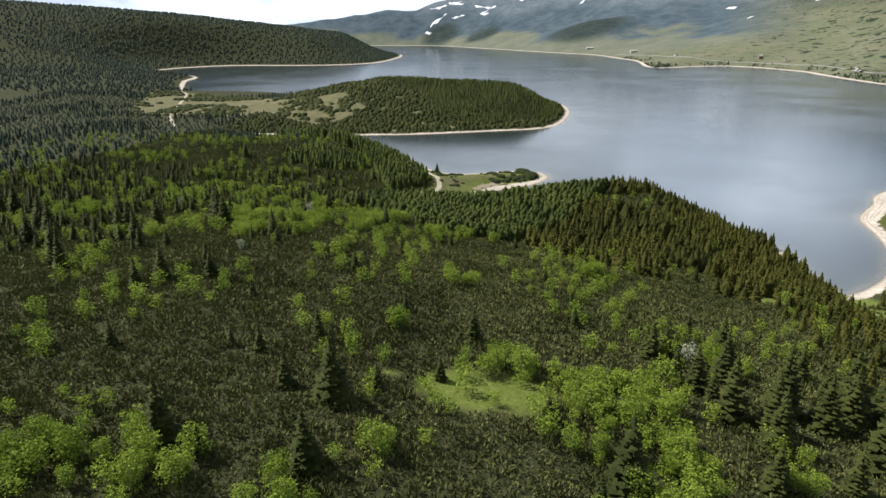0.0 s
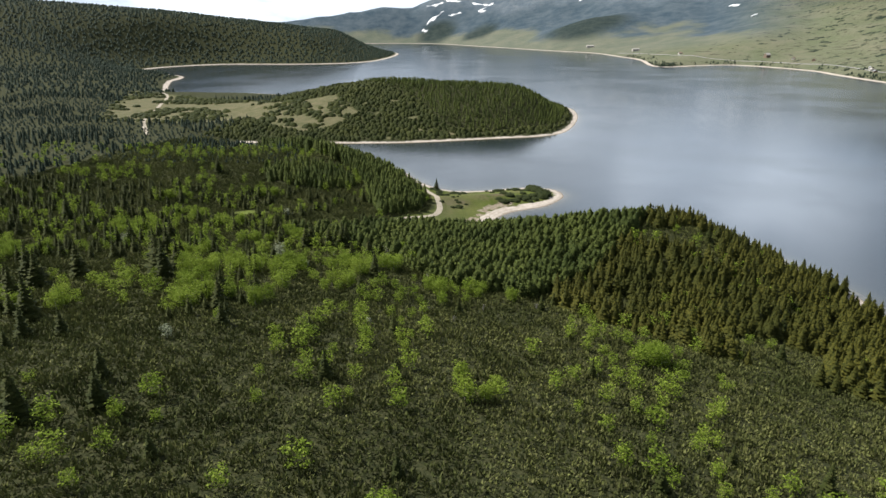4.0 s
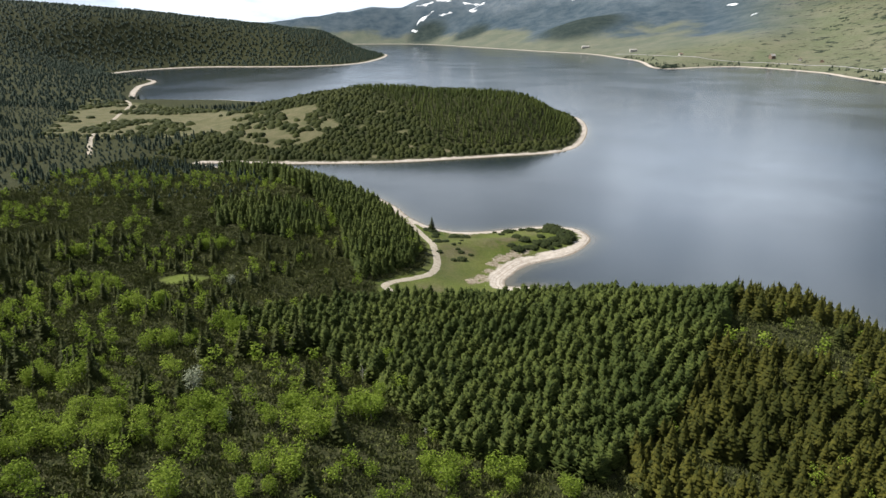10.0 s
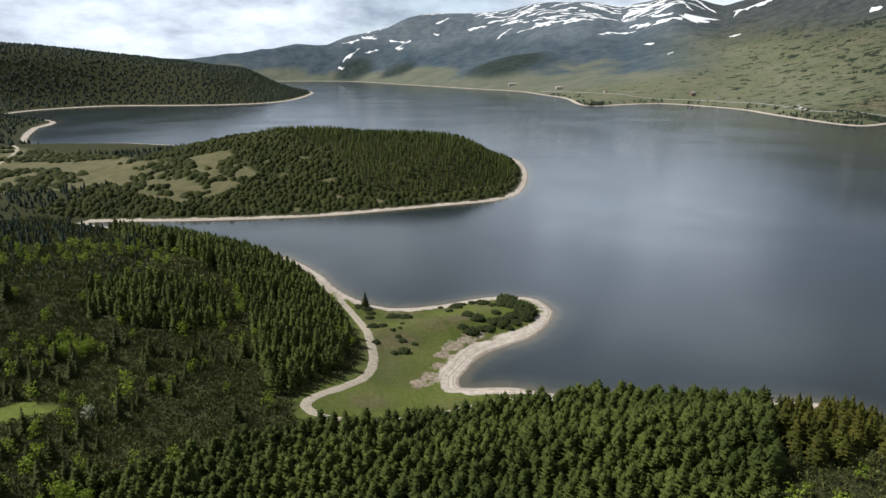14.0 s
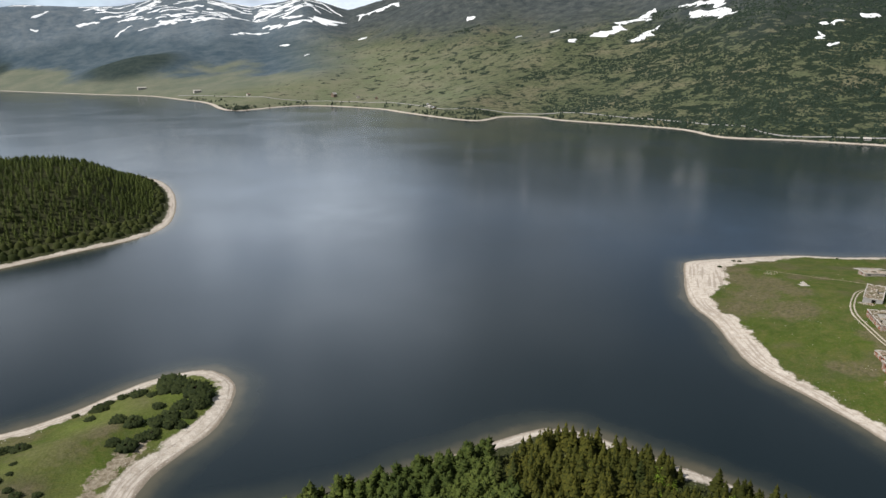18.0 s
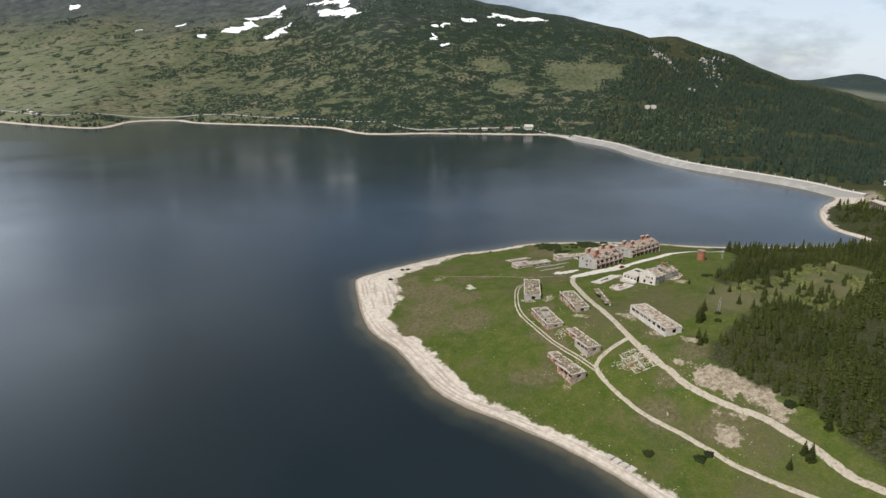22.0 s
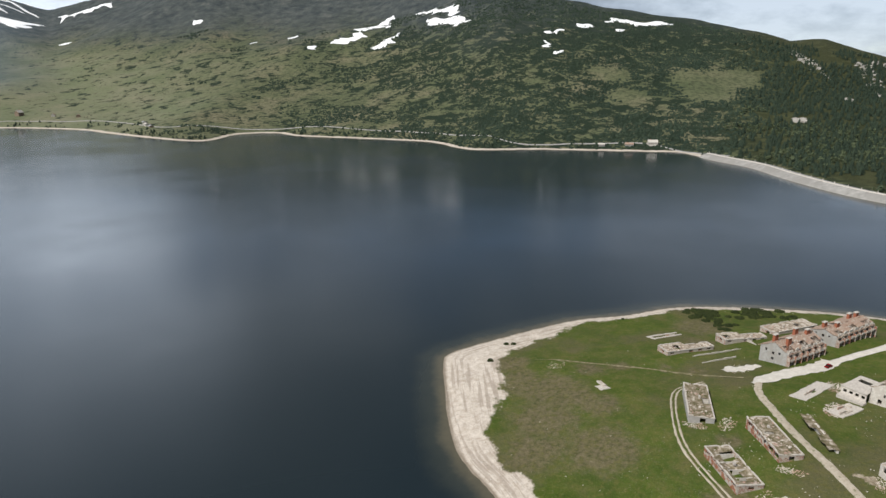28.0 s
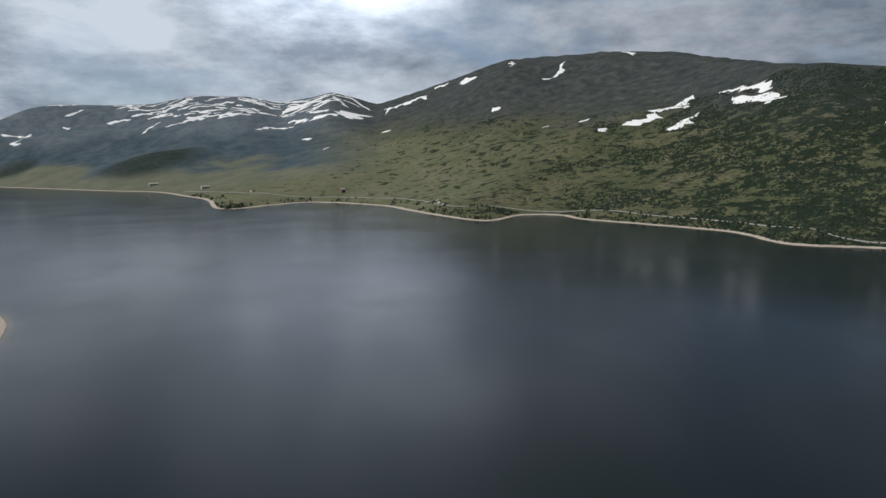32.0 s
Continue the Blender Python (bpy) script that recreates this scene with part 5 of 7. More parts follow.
def hut(x, y, deg, length, width, height, label, seed, wall=None, notch=0.0, gaps=(), basement=0.0, bays=6, end=None, sag=0.25, roof=None):
    """A roofed-over ruin of one storey: walls with empty openings, broken roof slab with a raised rim, inner walls."""
    r = random.Random(seed)
    wall = wall or BRICK
    zs = [float(ground_z(x + a * math.cos(radians(deg)) - b * math.sin(radians(deg)), y + a * math.sin(radians(deg)) + b * math.cos(radians(deg)))[0])
          for a in (0, length) for b in (0, width)]
    zf = sum(zs) / 4 + 0.1
    h = base("ruined_hut", x, y, deg, label, "ruined building", "ruined huts", z=zf)
    t = 0.35
    deep = zf - min(zs) + 1.0
    back_w = width - notch
    rows = openings(length - 1, bays, length / bays * 0.80, max(0.9, height - 2.0), height - 0.35, ())
    front = rows + ([(a, b, -basement + 0.3, -0.5) for a, b, _, _ in openings(length - 1, bays, 0.9, 0, 1)] if basement else [])
    part("wall", wall_mesh((0, t), (length, t), -deep, height, -t, openings(length, bays - 1, 2.1, max(0.9, height - 2.0), height - 0.4, (1,)), r, 0.25), wall, h)
    part("wall", wall_mesh((0, width - t), (length * 0.5 if notch else length, width - t), -deep, height, t, [q for q in front if q[1] < (length * 0.5 if notch else length)], r, 0.3), wall, h)
    if notch:
        part("wall", wall_mesh((length * 0.5, back_w - t), (length, back_w - t), -deep, height, t, [(a, a + 1.4, 0.9, height - 0.6) for a in (1.2, 4.6)], r, 0.4), wall, h)
        part("wall", wall_mesh((length * 0.5, back_w), (length * 0.5, width), -deep, height, t, [], r, 0.3), wall, h)
    part("end_wall", wall_mesh((t, t), (t, width - t), -deep, height, t, [(width * 0.3, width * 0.3 + 2.0, 0.8, height - 0.5)], r, 0.2), end or wall, h)
    part("end_wall", wall_mesh((length, t), (length, back_w - t), -deep, height, t, [(back_w * 0.25, back_w * 0.25 + 2.2, 0.7, height - 0.5)], r, 0.3), end or wall, h)
    for k in range(1, bays - 1):
        u = length * k / (bays - 1)
        part("partition", wall_mesh((u, t), (u, back_w - t), -0.1, height - 0.1, 0.2, [(back_w * 0.6, back_w * 0.6 + 1.0, 0, 2.0)], r, 0.5), PLASTER, h)
    bm = bmesh.new()
    box(bm, t, t, -0.25, length - t, back_w - t, -0.05)
    part("floor_slab", bm, CONCRETE, h)
    roof = roof or MOSSY
    if notch:
        part("roof_slab", slab_mesh(0.1, 0.1, length * 0.5 + 0.1, width - 0.1, height - 0.02, height + 0.2, r, 0.16, sag, gaps), roof, h)
        part("roof_slab", slab_mesh(length * 0.5 + 0.12, 0.1, length - 0.1, back_w - 0.1, height - 0.02, height + 0.2, r, 0.16, sag, ()), roof, h)
    else:
        part("roof_slab", slab_mesh(0.1, 0.1, length - 0.1, width - 0.1, height - 0.02, height + 0.2, r, 0.16, sag, gaps), roof, h)
    for x0, y0, x1, y1 in ((-0.1, -0.12, length + 0.1, 0.36), (-0.1, width - 0.36, length * (0.5 if notch else 1) + 0.1, width + 0.12), (-0.12, 0.37, 0.36, width - 0.37),
                           (length - 0.36, 0.37, length + 0.12, back_w - 0.37)) + (((length * 0.5, back_w - 0.36, length + 0.1, back_w + 0.12),) if notch else ()):
        bm = rim_mesh(x0, y0, x1, y1, height + 0.01, 0.08, 0.55, r)
        part("roof_rim", bm, CONCRETE, h, "crumbling pale roof edge")
    bm = bmesh.new()
    for k in range(int(length * 3)):
        u, w = r.uniform(0.5, length - 0.5), r.uniform(0.4, back_w - 0.4)
        s = r.uniform(0.08, 0.32)
        if any(g[0] - 0.05 < u / length < g[1] + 0.05 for g in gaps):
            continue
        z = height + 0.2 - sag * 0.75 * math.sin(math.pi * min(1, u / length)) * math.sin(math.pi * w / width)
        box(bm, u - s * 1.6, w - s, z - 0.05, u + s * 1.6, w + s, z + s * 0.7, Euler((r.uniform(-0.4, 0.4), r.uniform(-0.4, 0.4), r.random() * 6)).to_matrix())
    part("roof_debris", bm, RUBBLE, h, "loose broken masonry")["kind"] = "stuff"
    if r.random() < 0.7:
        bm = bmesh.new()
        u = length * r.uniform(0.3, 0.7)
        box(bm, u, back_w * 0.4, height, u + 0.9, back_w * 0.4 + 0.7, height + r.uniform(0.8, 1.5))
        part("chimney_stump", bm, CONCRETE, h)
    return h


hut(382.3, 230.2, 22, 27, 9.2, 3.2, "ruined grey-walled hut with a weed-grown flat roof", 1, end=GREY_WALL, wall=GREY_WALL, gaps=((0.42, 0.60, 0.0, 0.34), (0.8, 0.9, 0.3, 0.55)))
hut(369.8, 198.9, 37.4, 24, 8, 2.9, "long ruined brick hut with an overgrown flat roof", 2, gaps=((0.55, 0.62, 0.5, 0.8),))
hut(350.5, 206.5, 42, 22, 8.8, 2.2, "half-collapsed brick hut with its roof fallen in", 3, gaps=((0.15, 0.4, 0.35, 0.8), (0.62, 0.85, 0.0, 0.5)), sag=1.6)
hut(333.6, 182.8, 49.4, 22.5, 7.2, 2.6, "ruined brick hut with a notched overgrown roof", 4, notch=2.2, bays=7)
hut(314.8, 184.0, 52.9, 23, 7.6, 2.6, "ruined brick hut with moss on its broken roof", 5, notch=2.4, bays=7)
hut(355.4, 150.8, 43.7, 30.6, 9, 3.4, "long white-walled ruined hall above an open cellar", 6, wall=PLASTER, basement=2.4, bays=8, roof=PALE_ROOF)
hut(500, 232, -31.7, 30, 9.5, 2.6, "low ruined brick building with a flat roof near the water", 7, roof=PALE_ROOF, gaps=((0.62, 0.75, 0.4, 0.7),))
hut(442.5, 268.0, -37, 26, 8.5, 2.1, "low ruined hut with a crumbling flat roof", 8, notch=3, gaps=((0.5, 0.8, 0.3, 0.7),), sag=0.6, roof=PALE_ROOF)
hut(473.2, 249.5, -43, 23, 8.5, 2.2, "low ruined brick hut with a broken flat roof", 9, notch=3, roof=PALE_ROOF, gaps=((0.2, 0.4, 0.5, 0.8),), sag=0.5)


def block(x, y, deg, length, width, label, seed, chimneys, eave=6.0, ridge=9.6):
    """A three-level holiday block: grey gable walls, open brick front with balconies, broken tiled roof, brick chimneys."""
    r = random.Random(seed)
    zs = [float(ground_z(x + a * math.cos(radians(deg)) - b * math.sin(radians(deg)), y + a * math.sin(radians(deg)) + b * math.cos(radians(deg)))[0])
          for a in (0, length) for b in (0, width)]
    zf = max(zs) - 0.4
    h = base("ruined_block", x, y, deg, label, "ruined building", "ruined holiday blocks", z=zf)
    t, deep = 0.4, zf - min(zs) + 1.2
    n = int(length / 4.4)
    low = openings(length, n, 2.9, 0.5, 2.4)
    high = openings(length, n, 2.9, 3.3, eave - 0.5)
    part("front_wall", wall_mesh((0, t), (length, t), -deep, eave, -t, low + high, r, 0.5), BRICK, h, "brick front with empty openings")
    part("back_wall", wall_mesh((0, width - t), (length, width - t), -deep, eave, t, openings(length, n, 1.4, 0.9, 2.3) + openings(length, n, 1.4, 3.9, eave - 0.6), r, 0.3), GREY_WALL, h)
    for u, th in ((t, t), (length, t)):
        part("gable_wall", wall_mesh((u, t), (u, width - t), -deep, eave, th, [(width * 0.5 - 0.6, width * 0.5 + 0.6, 0.9, 2.2), (width * 0.5 - 0.6, width * 0.5 + 0.6, 3.6, 4.9), (width * 0.24, width * 0.24 + 1, 4.3, eave - 0.4),
              (width * 0.72, width * 0.72 + 1, 4.3, eave - 0.4)], r), GREY_WALL, h, "weathered grey gable wall")
        bm = bmesh.new()
        prof = [(0, eave), (width, eave), (width * 0.66, ridge - 0.7), (width * 0.5, ridge - 0.2), (width * 0.4, ridge - 0.4)]
        a = [bm.verts.new((u - t, p, z)) for p, z in prof]
        b = [bm.verts.new((u, p, z)) for p, z in prof]
        bm.faces.new(a[::-1])
        bm.faces.new(b)
        for k in range(5):
            bm.faces.new([a[k], a[(k + 1) % 5], b[(k + 1) % 5], b[k]])
        part("gable", bm, GREY_WALL, h)
    for lev in (0.0, 2.9, eave - 0.2):
        bm = bmesh.new()
        box(bm, t, -0.9 if lev == 2.9 else t, lev - 0.2, length - t, width - t, lev)
        part("floor_slab", bm, CONCRETE, h)
    for k in range(n + 1):
        bm = bmesh.new()
        u = length * k / n
        box(bm, min(max(u - 0.18, 0.0), length - 0.36), -1.2, -deep, min(u + 0.18, length), 0, eave - r.uniform(0.2, 1.4))
        part("cross_wall", bm, BRICK, h)
    for k in range(n):
        u = length * (k + 0.5) / n
        bm = bmesh.new()
        box(bm, u - 1.4, -1.15, 2.9, u + 1.4, -1.03, 3.7 + r.uniform(-0.3, 0.1))
        part("balcony", bm, CONCRETE, h)
    # roof: a back slope still closed and a front slope of bare rafters and broken tiles
    bm = slab_mesh(-0.3, 0, length + 0.3, 1.0, 0, 0.25, r, 0.12, 0.0, ((0.3, 0.42, 0.2, 1.0),))
    for v in bm.verts:
        s = v.co.y
        v.co = Vector((v.co.x, width * 0.5 + s * width * 0.54, ridge - s * (ridge - eave + 0.2) + v.co.z))
    part("roof", bm, ROOF_TILE, h, "broken tiled roof")
    bm = slab_mesh(-0.3, 0, length + 0.3, 1.0, 0, 0.25, r, 0.12, 0.0, ((0.08, 0.2, 0.5, 1.0), (0.45, 0.62, 0.6, 1.0), (0.8, 0.95, 0.45, 1.0)))
    for v in bm.verts:
        s = v.co.y
        v.co = Vector((v.co.x, width * 0.5 - s * width * 0.40, ridge - s * (ridge - eave) * 0.75 + v.co.z))
    part("roof", bm, ROOF_TILE, h, "broken tiled roof")
    for k in range(int(length / 1.5)):
        u = 0.6 + k * 1.5
        if r.random() < 0.85 and u < length:
            bm = bmesh.new()
            a, b = Vector((u, -0.6, eave - 0.1)), Vector((u, width * 0.5, ridge))
            v = [bm.verts.new((q.x + dx, q.y, q.z + dz)) for dx in (0, 0.16) for q, dz in ((a, 0), (b, 0), (b, 0.2), (a, 0.2))]
            for f in ((0, 1, 2, 3), (4, 5, 6, 7), (0, 1, 5, 4), (1, 2, 6, 5), (2, 3, 7, 6), (3, 0, 4, 7)):
                bm.faces.new([v[i] for i in f])
            part("rafter", bm, TIMBER, h)
    for k in range(n):
        u, w = length * (k + 0.5) / n, r.uniform(0.7, 1.5)
        bm = wall_mesh((u - w, 0.35), (u + w, 0.35), eave, eave + r.uniform(0.9, 2.1), 0.3, [(w - 0.5, w + 0.5, eave + 0.3, eave + 1.0)], r, 0.7)
        part("dormer_wall", bm, PLASTER, h, "broken pale dormer front")
    bm = bmesh.new()
    for k in range(90):
        u, w, s = r.uniform(0.5, length - 0.5), r.random(), r.uniform(0.1, 0.4)
        y0, z0 = width * 0.5 - w * width * 0.38, ridge - w * (ridge - eave) * 0.7 + 0.2
        box(bm, u - s * 1.5, y0 - s * 0.6, z0 - 0.05, u + s * 1.5, y0 + s * 0.6, z0 + s * 0.5, Euler((0.5 + r.uniform(-0.3, 0.3), r.uniform(-0.3, 0.3), r.random())).to_matrix())
    part("roof_debris", bm, RUBBLE, h, "loose broken masonry")["kind"] = "stuff"
    for u, w in chimneys:
        bm = bmesh.new()
        box(bm, u - 1.3, w - 0.6, eave, u + 1.3, w + 0.6, ridge + 2.0)
        c = part("chimney", bm, CHIMNEY, h, "broad red brick chimney")
        bm = bmesh.new()
        box(bm, u - 1.5, w - 0.8, ridge + 2.02, u + 1.5, w + 0.8, ridge + 2.3)
        part("chimney_cap", bm, CONCRETE, c)
    return h


block(453, 218.4, -23.1, 27.5, 13.6, "ruined three-level holiday block with red chimneys", 21, ((4, 9.5), (5.5, 4.0), (19, 9.5), (22.5, 6.0)))
block(489, 203.5, -21.5, 34, 13.0, "larger ruined holiday block with a broken roof", 22, ((4, 9.0), (8.5, 5.5), (26, 9.0), (30.5, 8.0)), 5.4, 7.6)


def villa(x, y, deg):
    """The white two-storey house with a low wing and a collapsed roof."""
    r = random.Random(31)
    zf = float(ground_z(x + 8, y + 6)[0]) + 0.2
    h = base("ruined_villa", x, y, deg, "white ruined two-storey house with a collapsed roof", "ruined building", z=zf)
    t = 0.4
    part("front_wall", wall_mesh((0.4, 0), (0.4, 11), -2, 5.6, t, [(2, 3, 3.4, 4.8), (4.2, 4.9, 3.4, 4.8), (5.6, 6.3, 3.4, 4.8), (6.6, 8.0, 0.0, 2.2), (2.2, 3.6, 0.8, 2.0)], r), PLASTER, h)
    part("side_wall", wall_mesh((0, t), (24, t), -2, 5.8, -t, openings(24, 7, 1.2, 0.8, 2.3) + openings(24, 7, 1.2, 3.6, 5.0), r, 0.8), PLASTER, h)
    part("side_wall", wall_mesh((0, 10.6), (24, 10.6), -2, 5.6, t, openings(24, 6, 1.2, 3.6, 5.0), r, 0.9), PLASTER, h)
    part("back_wall", wall_mesh((24, 0), (24, 11), -2, 5.0, t, [(3, 4.4, 0.8, 2.2), (6, 7.4, 0.8, 2.2)], r, 1.4), PLASTER, h)
    bm = bmesh.new()
    prof = [(0, 5.6), (11, 5.6), (6.6, 8.6), (5.2, 8.4)]
    a = [bm.verts.new((0, p, z)) for p, z in prof]
    b = [bm.verts.new((0.4, p, z)) for p, z in prof]
    bm.faces.new(a[::-1])
    bm.faces.new(b)
    for k in range(4):
        bm.faces.new([a[k], a[(k + 1) % 4], b[(k + 1) % 4], b[k]])
    part("gable", bm, PLASTER, h)
    for lev in (0.0, 2.9, 5.4):
        part("floor_slab", slab_mesh(0.5, 0.5, 23.6, 10.4, lev - 0.25, lev, r, 0.1, 0.0 if lev < 5 else 0.5, () if lev < 5 else ((0.3, 0.7, 0.3, 0.8),)), CONCRETE, h)
    for u in (6, 12, 18):
        part("partition", wall_mesh((u, 0.4), (u, 10.4), 0, 5.2, 0.2, [(4, 5, 0, 2), (4, 5, 2.9, 4.9)], r, 0.8), PLASTER, h)
    for side in (0, 1):
        bm = slab_mesh(0.2, 0, 22, 1.0, 0, 0.3, r, 0.2, 0.3, ((0.1, 0.25, 0.2, 0.9), (0.5, 0.75, 0.3, 1.0)) if side else ((0.35, 0.5, 0.0, 0.8), (0.75, 1.0, 0.0, 0.7)))
        for v in bm.verts:
            s = v.co.y
            v.co = Vector((v.co.x, 6.0 + (5.2 if side else -6.2) * s, 8.5 - 2.9 * s + v.co.z))
        part("roof", bm, PALE_ROOF, h, "fallen roof of broken slabs")
    for k in range(11):
        bm = bmesh.new()
        u = 1.5 + 2.0 * k
        tilt = Euler((0.5 + r.uniform(-0.2, 0.2), r.uniform(-0.2, 0.2), 0)).to_matrix()
        box(bm, u, -0.4, 6.6, u + 0.2, 5.6, 6.8, tilt)
        part("rafter", bm, TIMBER, h)
    # low wing
    part("wing_wall", wall_mesh((-2.0, 11), (-2.0, 20), -2, 3.0, t, openings(9, 4, 1.3, 1.0, 2.2), r), PLASTER, h)
    part("wing_wall", wall_mesh((-2.4, 20), (12, 20), -2, 3.0, t, openings(14, 4, 1.4, 1.0, 2.2), r, 0.4), PLASTER, h)
    part("wing_wall", wall_mesh((12.4, 11), (12.4, 20.4), -2, 3.0, t, [(3, 5, 0, 2.2)], r, 0.6), PLASTER, h)
    part("wing_roof", slab_mesh(-2.6, 11.0, 12.6, 20.6, 3.02, 3.3, r, 0.12, 0.1, ((0.6, 0.8, 0.4, 0.8),)), CONCRETE, h, "pale flat roof of the low wing")
    bm = bmesh.new()
    box(bm, -5.0, 10.5, -1.5, -2.4, 20.5, 0.1)
    part("terrace", bm, CONCRETE, h)
    bm = bmesh.new()
    box(bm, 17.5, 6.5, 5.2, 18.9, 7.7, 9.4)
    part("chimney", bm, CHIMNEY, h)
    return h


villa(423.8, 175.5, -21.3)
rubble_heap(446, 168, 10, 4, 260, 0.7, 51)
rubble_heap(437, 196, 6, 8, 240, 0.7, 52)


def foundation(x, y, deg, length, width, label, seed, fill=0.5, hollow=((0.4, 0.55, 0.2, 0.5),)):
    """What is left of a house: a cracked floor plate with stumps of wall."""
    r = random.Random(seed)
    h = base("foundation", x, y, deg, label, "foundation", "foundations of lost houses", z=float(ground_z(x, y)[0]) + 0.1)
    a = radians(deg)
    drop = [float(ground_z(x + u * length * math.cos(a) - w * width * math.sin(a), y + u * length * math.sin(a) + w * width * math.cos(a))[0]) - h.location.z for u in (0, 1) for w in (0, 1)]
    bm = slab_mesh(0, 0, length, width, -1.2, 0.0, r, 0.3, 0.0, hollow)
    for v in bm.verts:
        u, w = v.co.x / length, v.co.y / width
        v.co.z += 0.32 + (drop[0] * (1 - w) + drop[1] * w) * (1 - u) + (drop[2] * (1 - w) + drop[3] * w) * u
    part("floor_slab", bm, CONCRETE, h)
    for k in range(int(9 * fill)):
        bm = bmesh.new()
        if k % 2:
            u, w0 = r.uniform(0, length), r.uniform(0, width * 0.5)
            box(bm, u, w0, -1, u + 0.35, w0 + width * r.uniform(0.2, 0.5), 0.5 + r.uniform(0, 0.7) + max(drop))
        else:
            w, u0 = r.uniform(0, width), r.uniform(0, length * 0.5)
            box(bm, u0, w, -1, u0 + length * r.uniform(0.2, 0.5), w + 0.35, 0.5 + r.uniform(0, 0.7) + max(drop) * 0.5)
        part("wall_stump", bm, RUBBLE, h)
    return h


def fallen_house(x, y, deg, length, width, seed):
    """The plan of a lost house: knee-high broken walls along the ground, debris between."""
    r = random.Random(seed)
    h = base("fallen_house", x, y, deg, "fallen house reduced to low broken walls and pale debris", "foundation", "foundations of lost houses")
    a = radians(deg)

    def level(u, w):
        return float(ground_z(x + u * math.cos(a) - w * math.sin(a), y + u * math.sin(a) + w * math.cos(a))[0]) - h.location.z
    lines = [((0, w), (length, w)) for w in (0, 0.8, width * 0.3, width * 0.62, width)] + [((u, 0), (u, width)) for u in (0, length * 0.22, length * 0.5, length * 0.76, length)]
    for (u0, w0), (u1, w1) in lines:
        bm = bmesh.new()
        n = int(max(u1 - u0, w1 - w0) / 1.1)
        for k in range(n):
            if r.random() < 0.25:
                continue
            u, w = u0 + (u1 - u0) * (k + 0.5) / n, w0 + (w1 - w0) * (k + 0.5) / n
            z, lx, ly = level(u, w), (0.62 if w0 == w1 else 0.2), (0.2 if w0 == w1 else 0.62)
            box(bm, u - lx, w - ly, z - 0.4, u + lx, w + ly, z + r.uniform(0.12, 0.55), Euler((r.uniform(-0.08, 0.08), r.uniform(-0.08, 0.08), r.uniform(-0.12, 0.12))).to_matrix())
        part("wall_stump", bm, RUBBLE if r.random() < 0.6 else CONCRETE, h)
    return h


fallen_house(330, 154.5, 42, 15, 12.5, 61)
rubble_heap(332, 165.5, 8.5, 7.0, 420, 0.55, 53, label="pale debris of a fallen house")
rubble_heap(326, 170, 3, 6, 110, 0.5, 57, label="pale debris of a fallen house")
foundation(416, 205.3, -17, 23, 6.5, "bare pale concrete floor plate in the grass", 62, 0.2)
foundation(408.5, 192, -25, 13, 6, "cracked pale floor plate with debris", 63, 0.6)
foundation(466, 283, -34, 18, 6, "outline of a lost house in the grass", 64, 0.2, ((0.1, 1.0, 0.2, 0.8),))
foundation(396, 277, 55, 10, 4.5, "cracked remains of a small floor plate", 65, 0.3, ((0.45, 1.0, 0.3, 1.0),))
rubble_heap(414, 195, 7, 4, 200, 0.7, 54)
rubble_heap(441, 236, 7, 5, 60, 0.5, 55, label="spread of pale broken concrete")
rubble_heap(408, 310, 6, 4, 70, 0.45, 58, label="spread of pale broken concrete")
for k, (x, y, deg, w, q) in enumerate(((384, 226, 10, 6, 3), (378, 236, 20, 2.5, 5), (372, 204, 37, 5, 2), (362, 201, 37, 2, 5), (344, 205, 42, 6, 3), (330, 190, 49, 8, 2.5), (313, 190, 53, 9, 2.5), (352, 160, 43, 2, 7), (367, 176, 43, 5, 3), (450, 215, -23, 3, 2))):
    rubble_heap(x, y, w, q, 90, 0.55, 70 + k)


def wall_remnant(x, y, deg, length):
    r = random.Random(5)
    h = base("broken_wall", x, y, deg, "long broken retaining wall with a weedy top", "wall")
    part("wall", wall_mesh((0, 0), (length, 0), -1.5, 1.5, 0.6, openings(length, 6, 0.9, 0.3, 1.0), r, 0.7), PLASTER, h)
    part("cap", slab_mesh(0, -0.5, length, 3.2, 1.2, 1.45, r, 0.3, 0.3, ((0.4, 0.6, 0.3, 1.0),)), MOSSY, h)
    return h


wall_remnant(378.9, 190.0, 31.7, 23)
for k, (x, y, deg, length) in enumerate(((446.7, 257.3, -35, 36), (440, 251, -32, 20), (478, 236, 50, 10), (300, 146, 20, 5))):
    bm = wall_mesh((0, 0), (length, 0), -1.4, 0.5, 0.4, [], random.Random(k), 0.4)
    ob = new("low_wall", mesh_from(bm, "low_wall", CONCRETE))
    ob.matrix_basis = pose(x, y, float(ground_z(x, y)[0]), 0, 0, deg)
    tagged(ob, "low broken concrete kerb of a vanished house", "wall", "low walls in the grass")


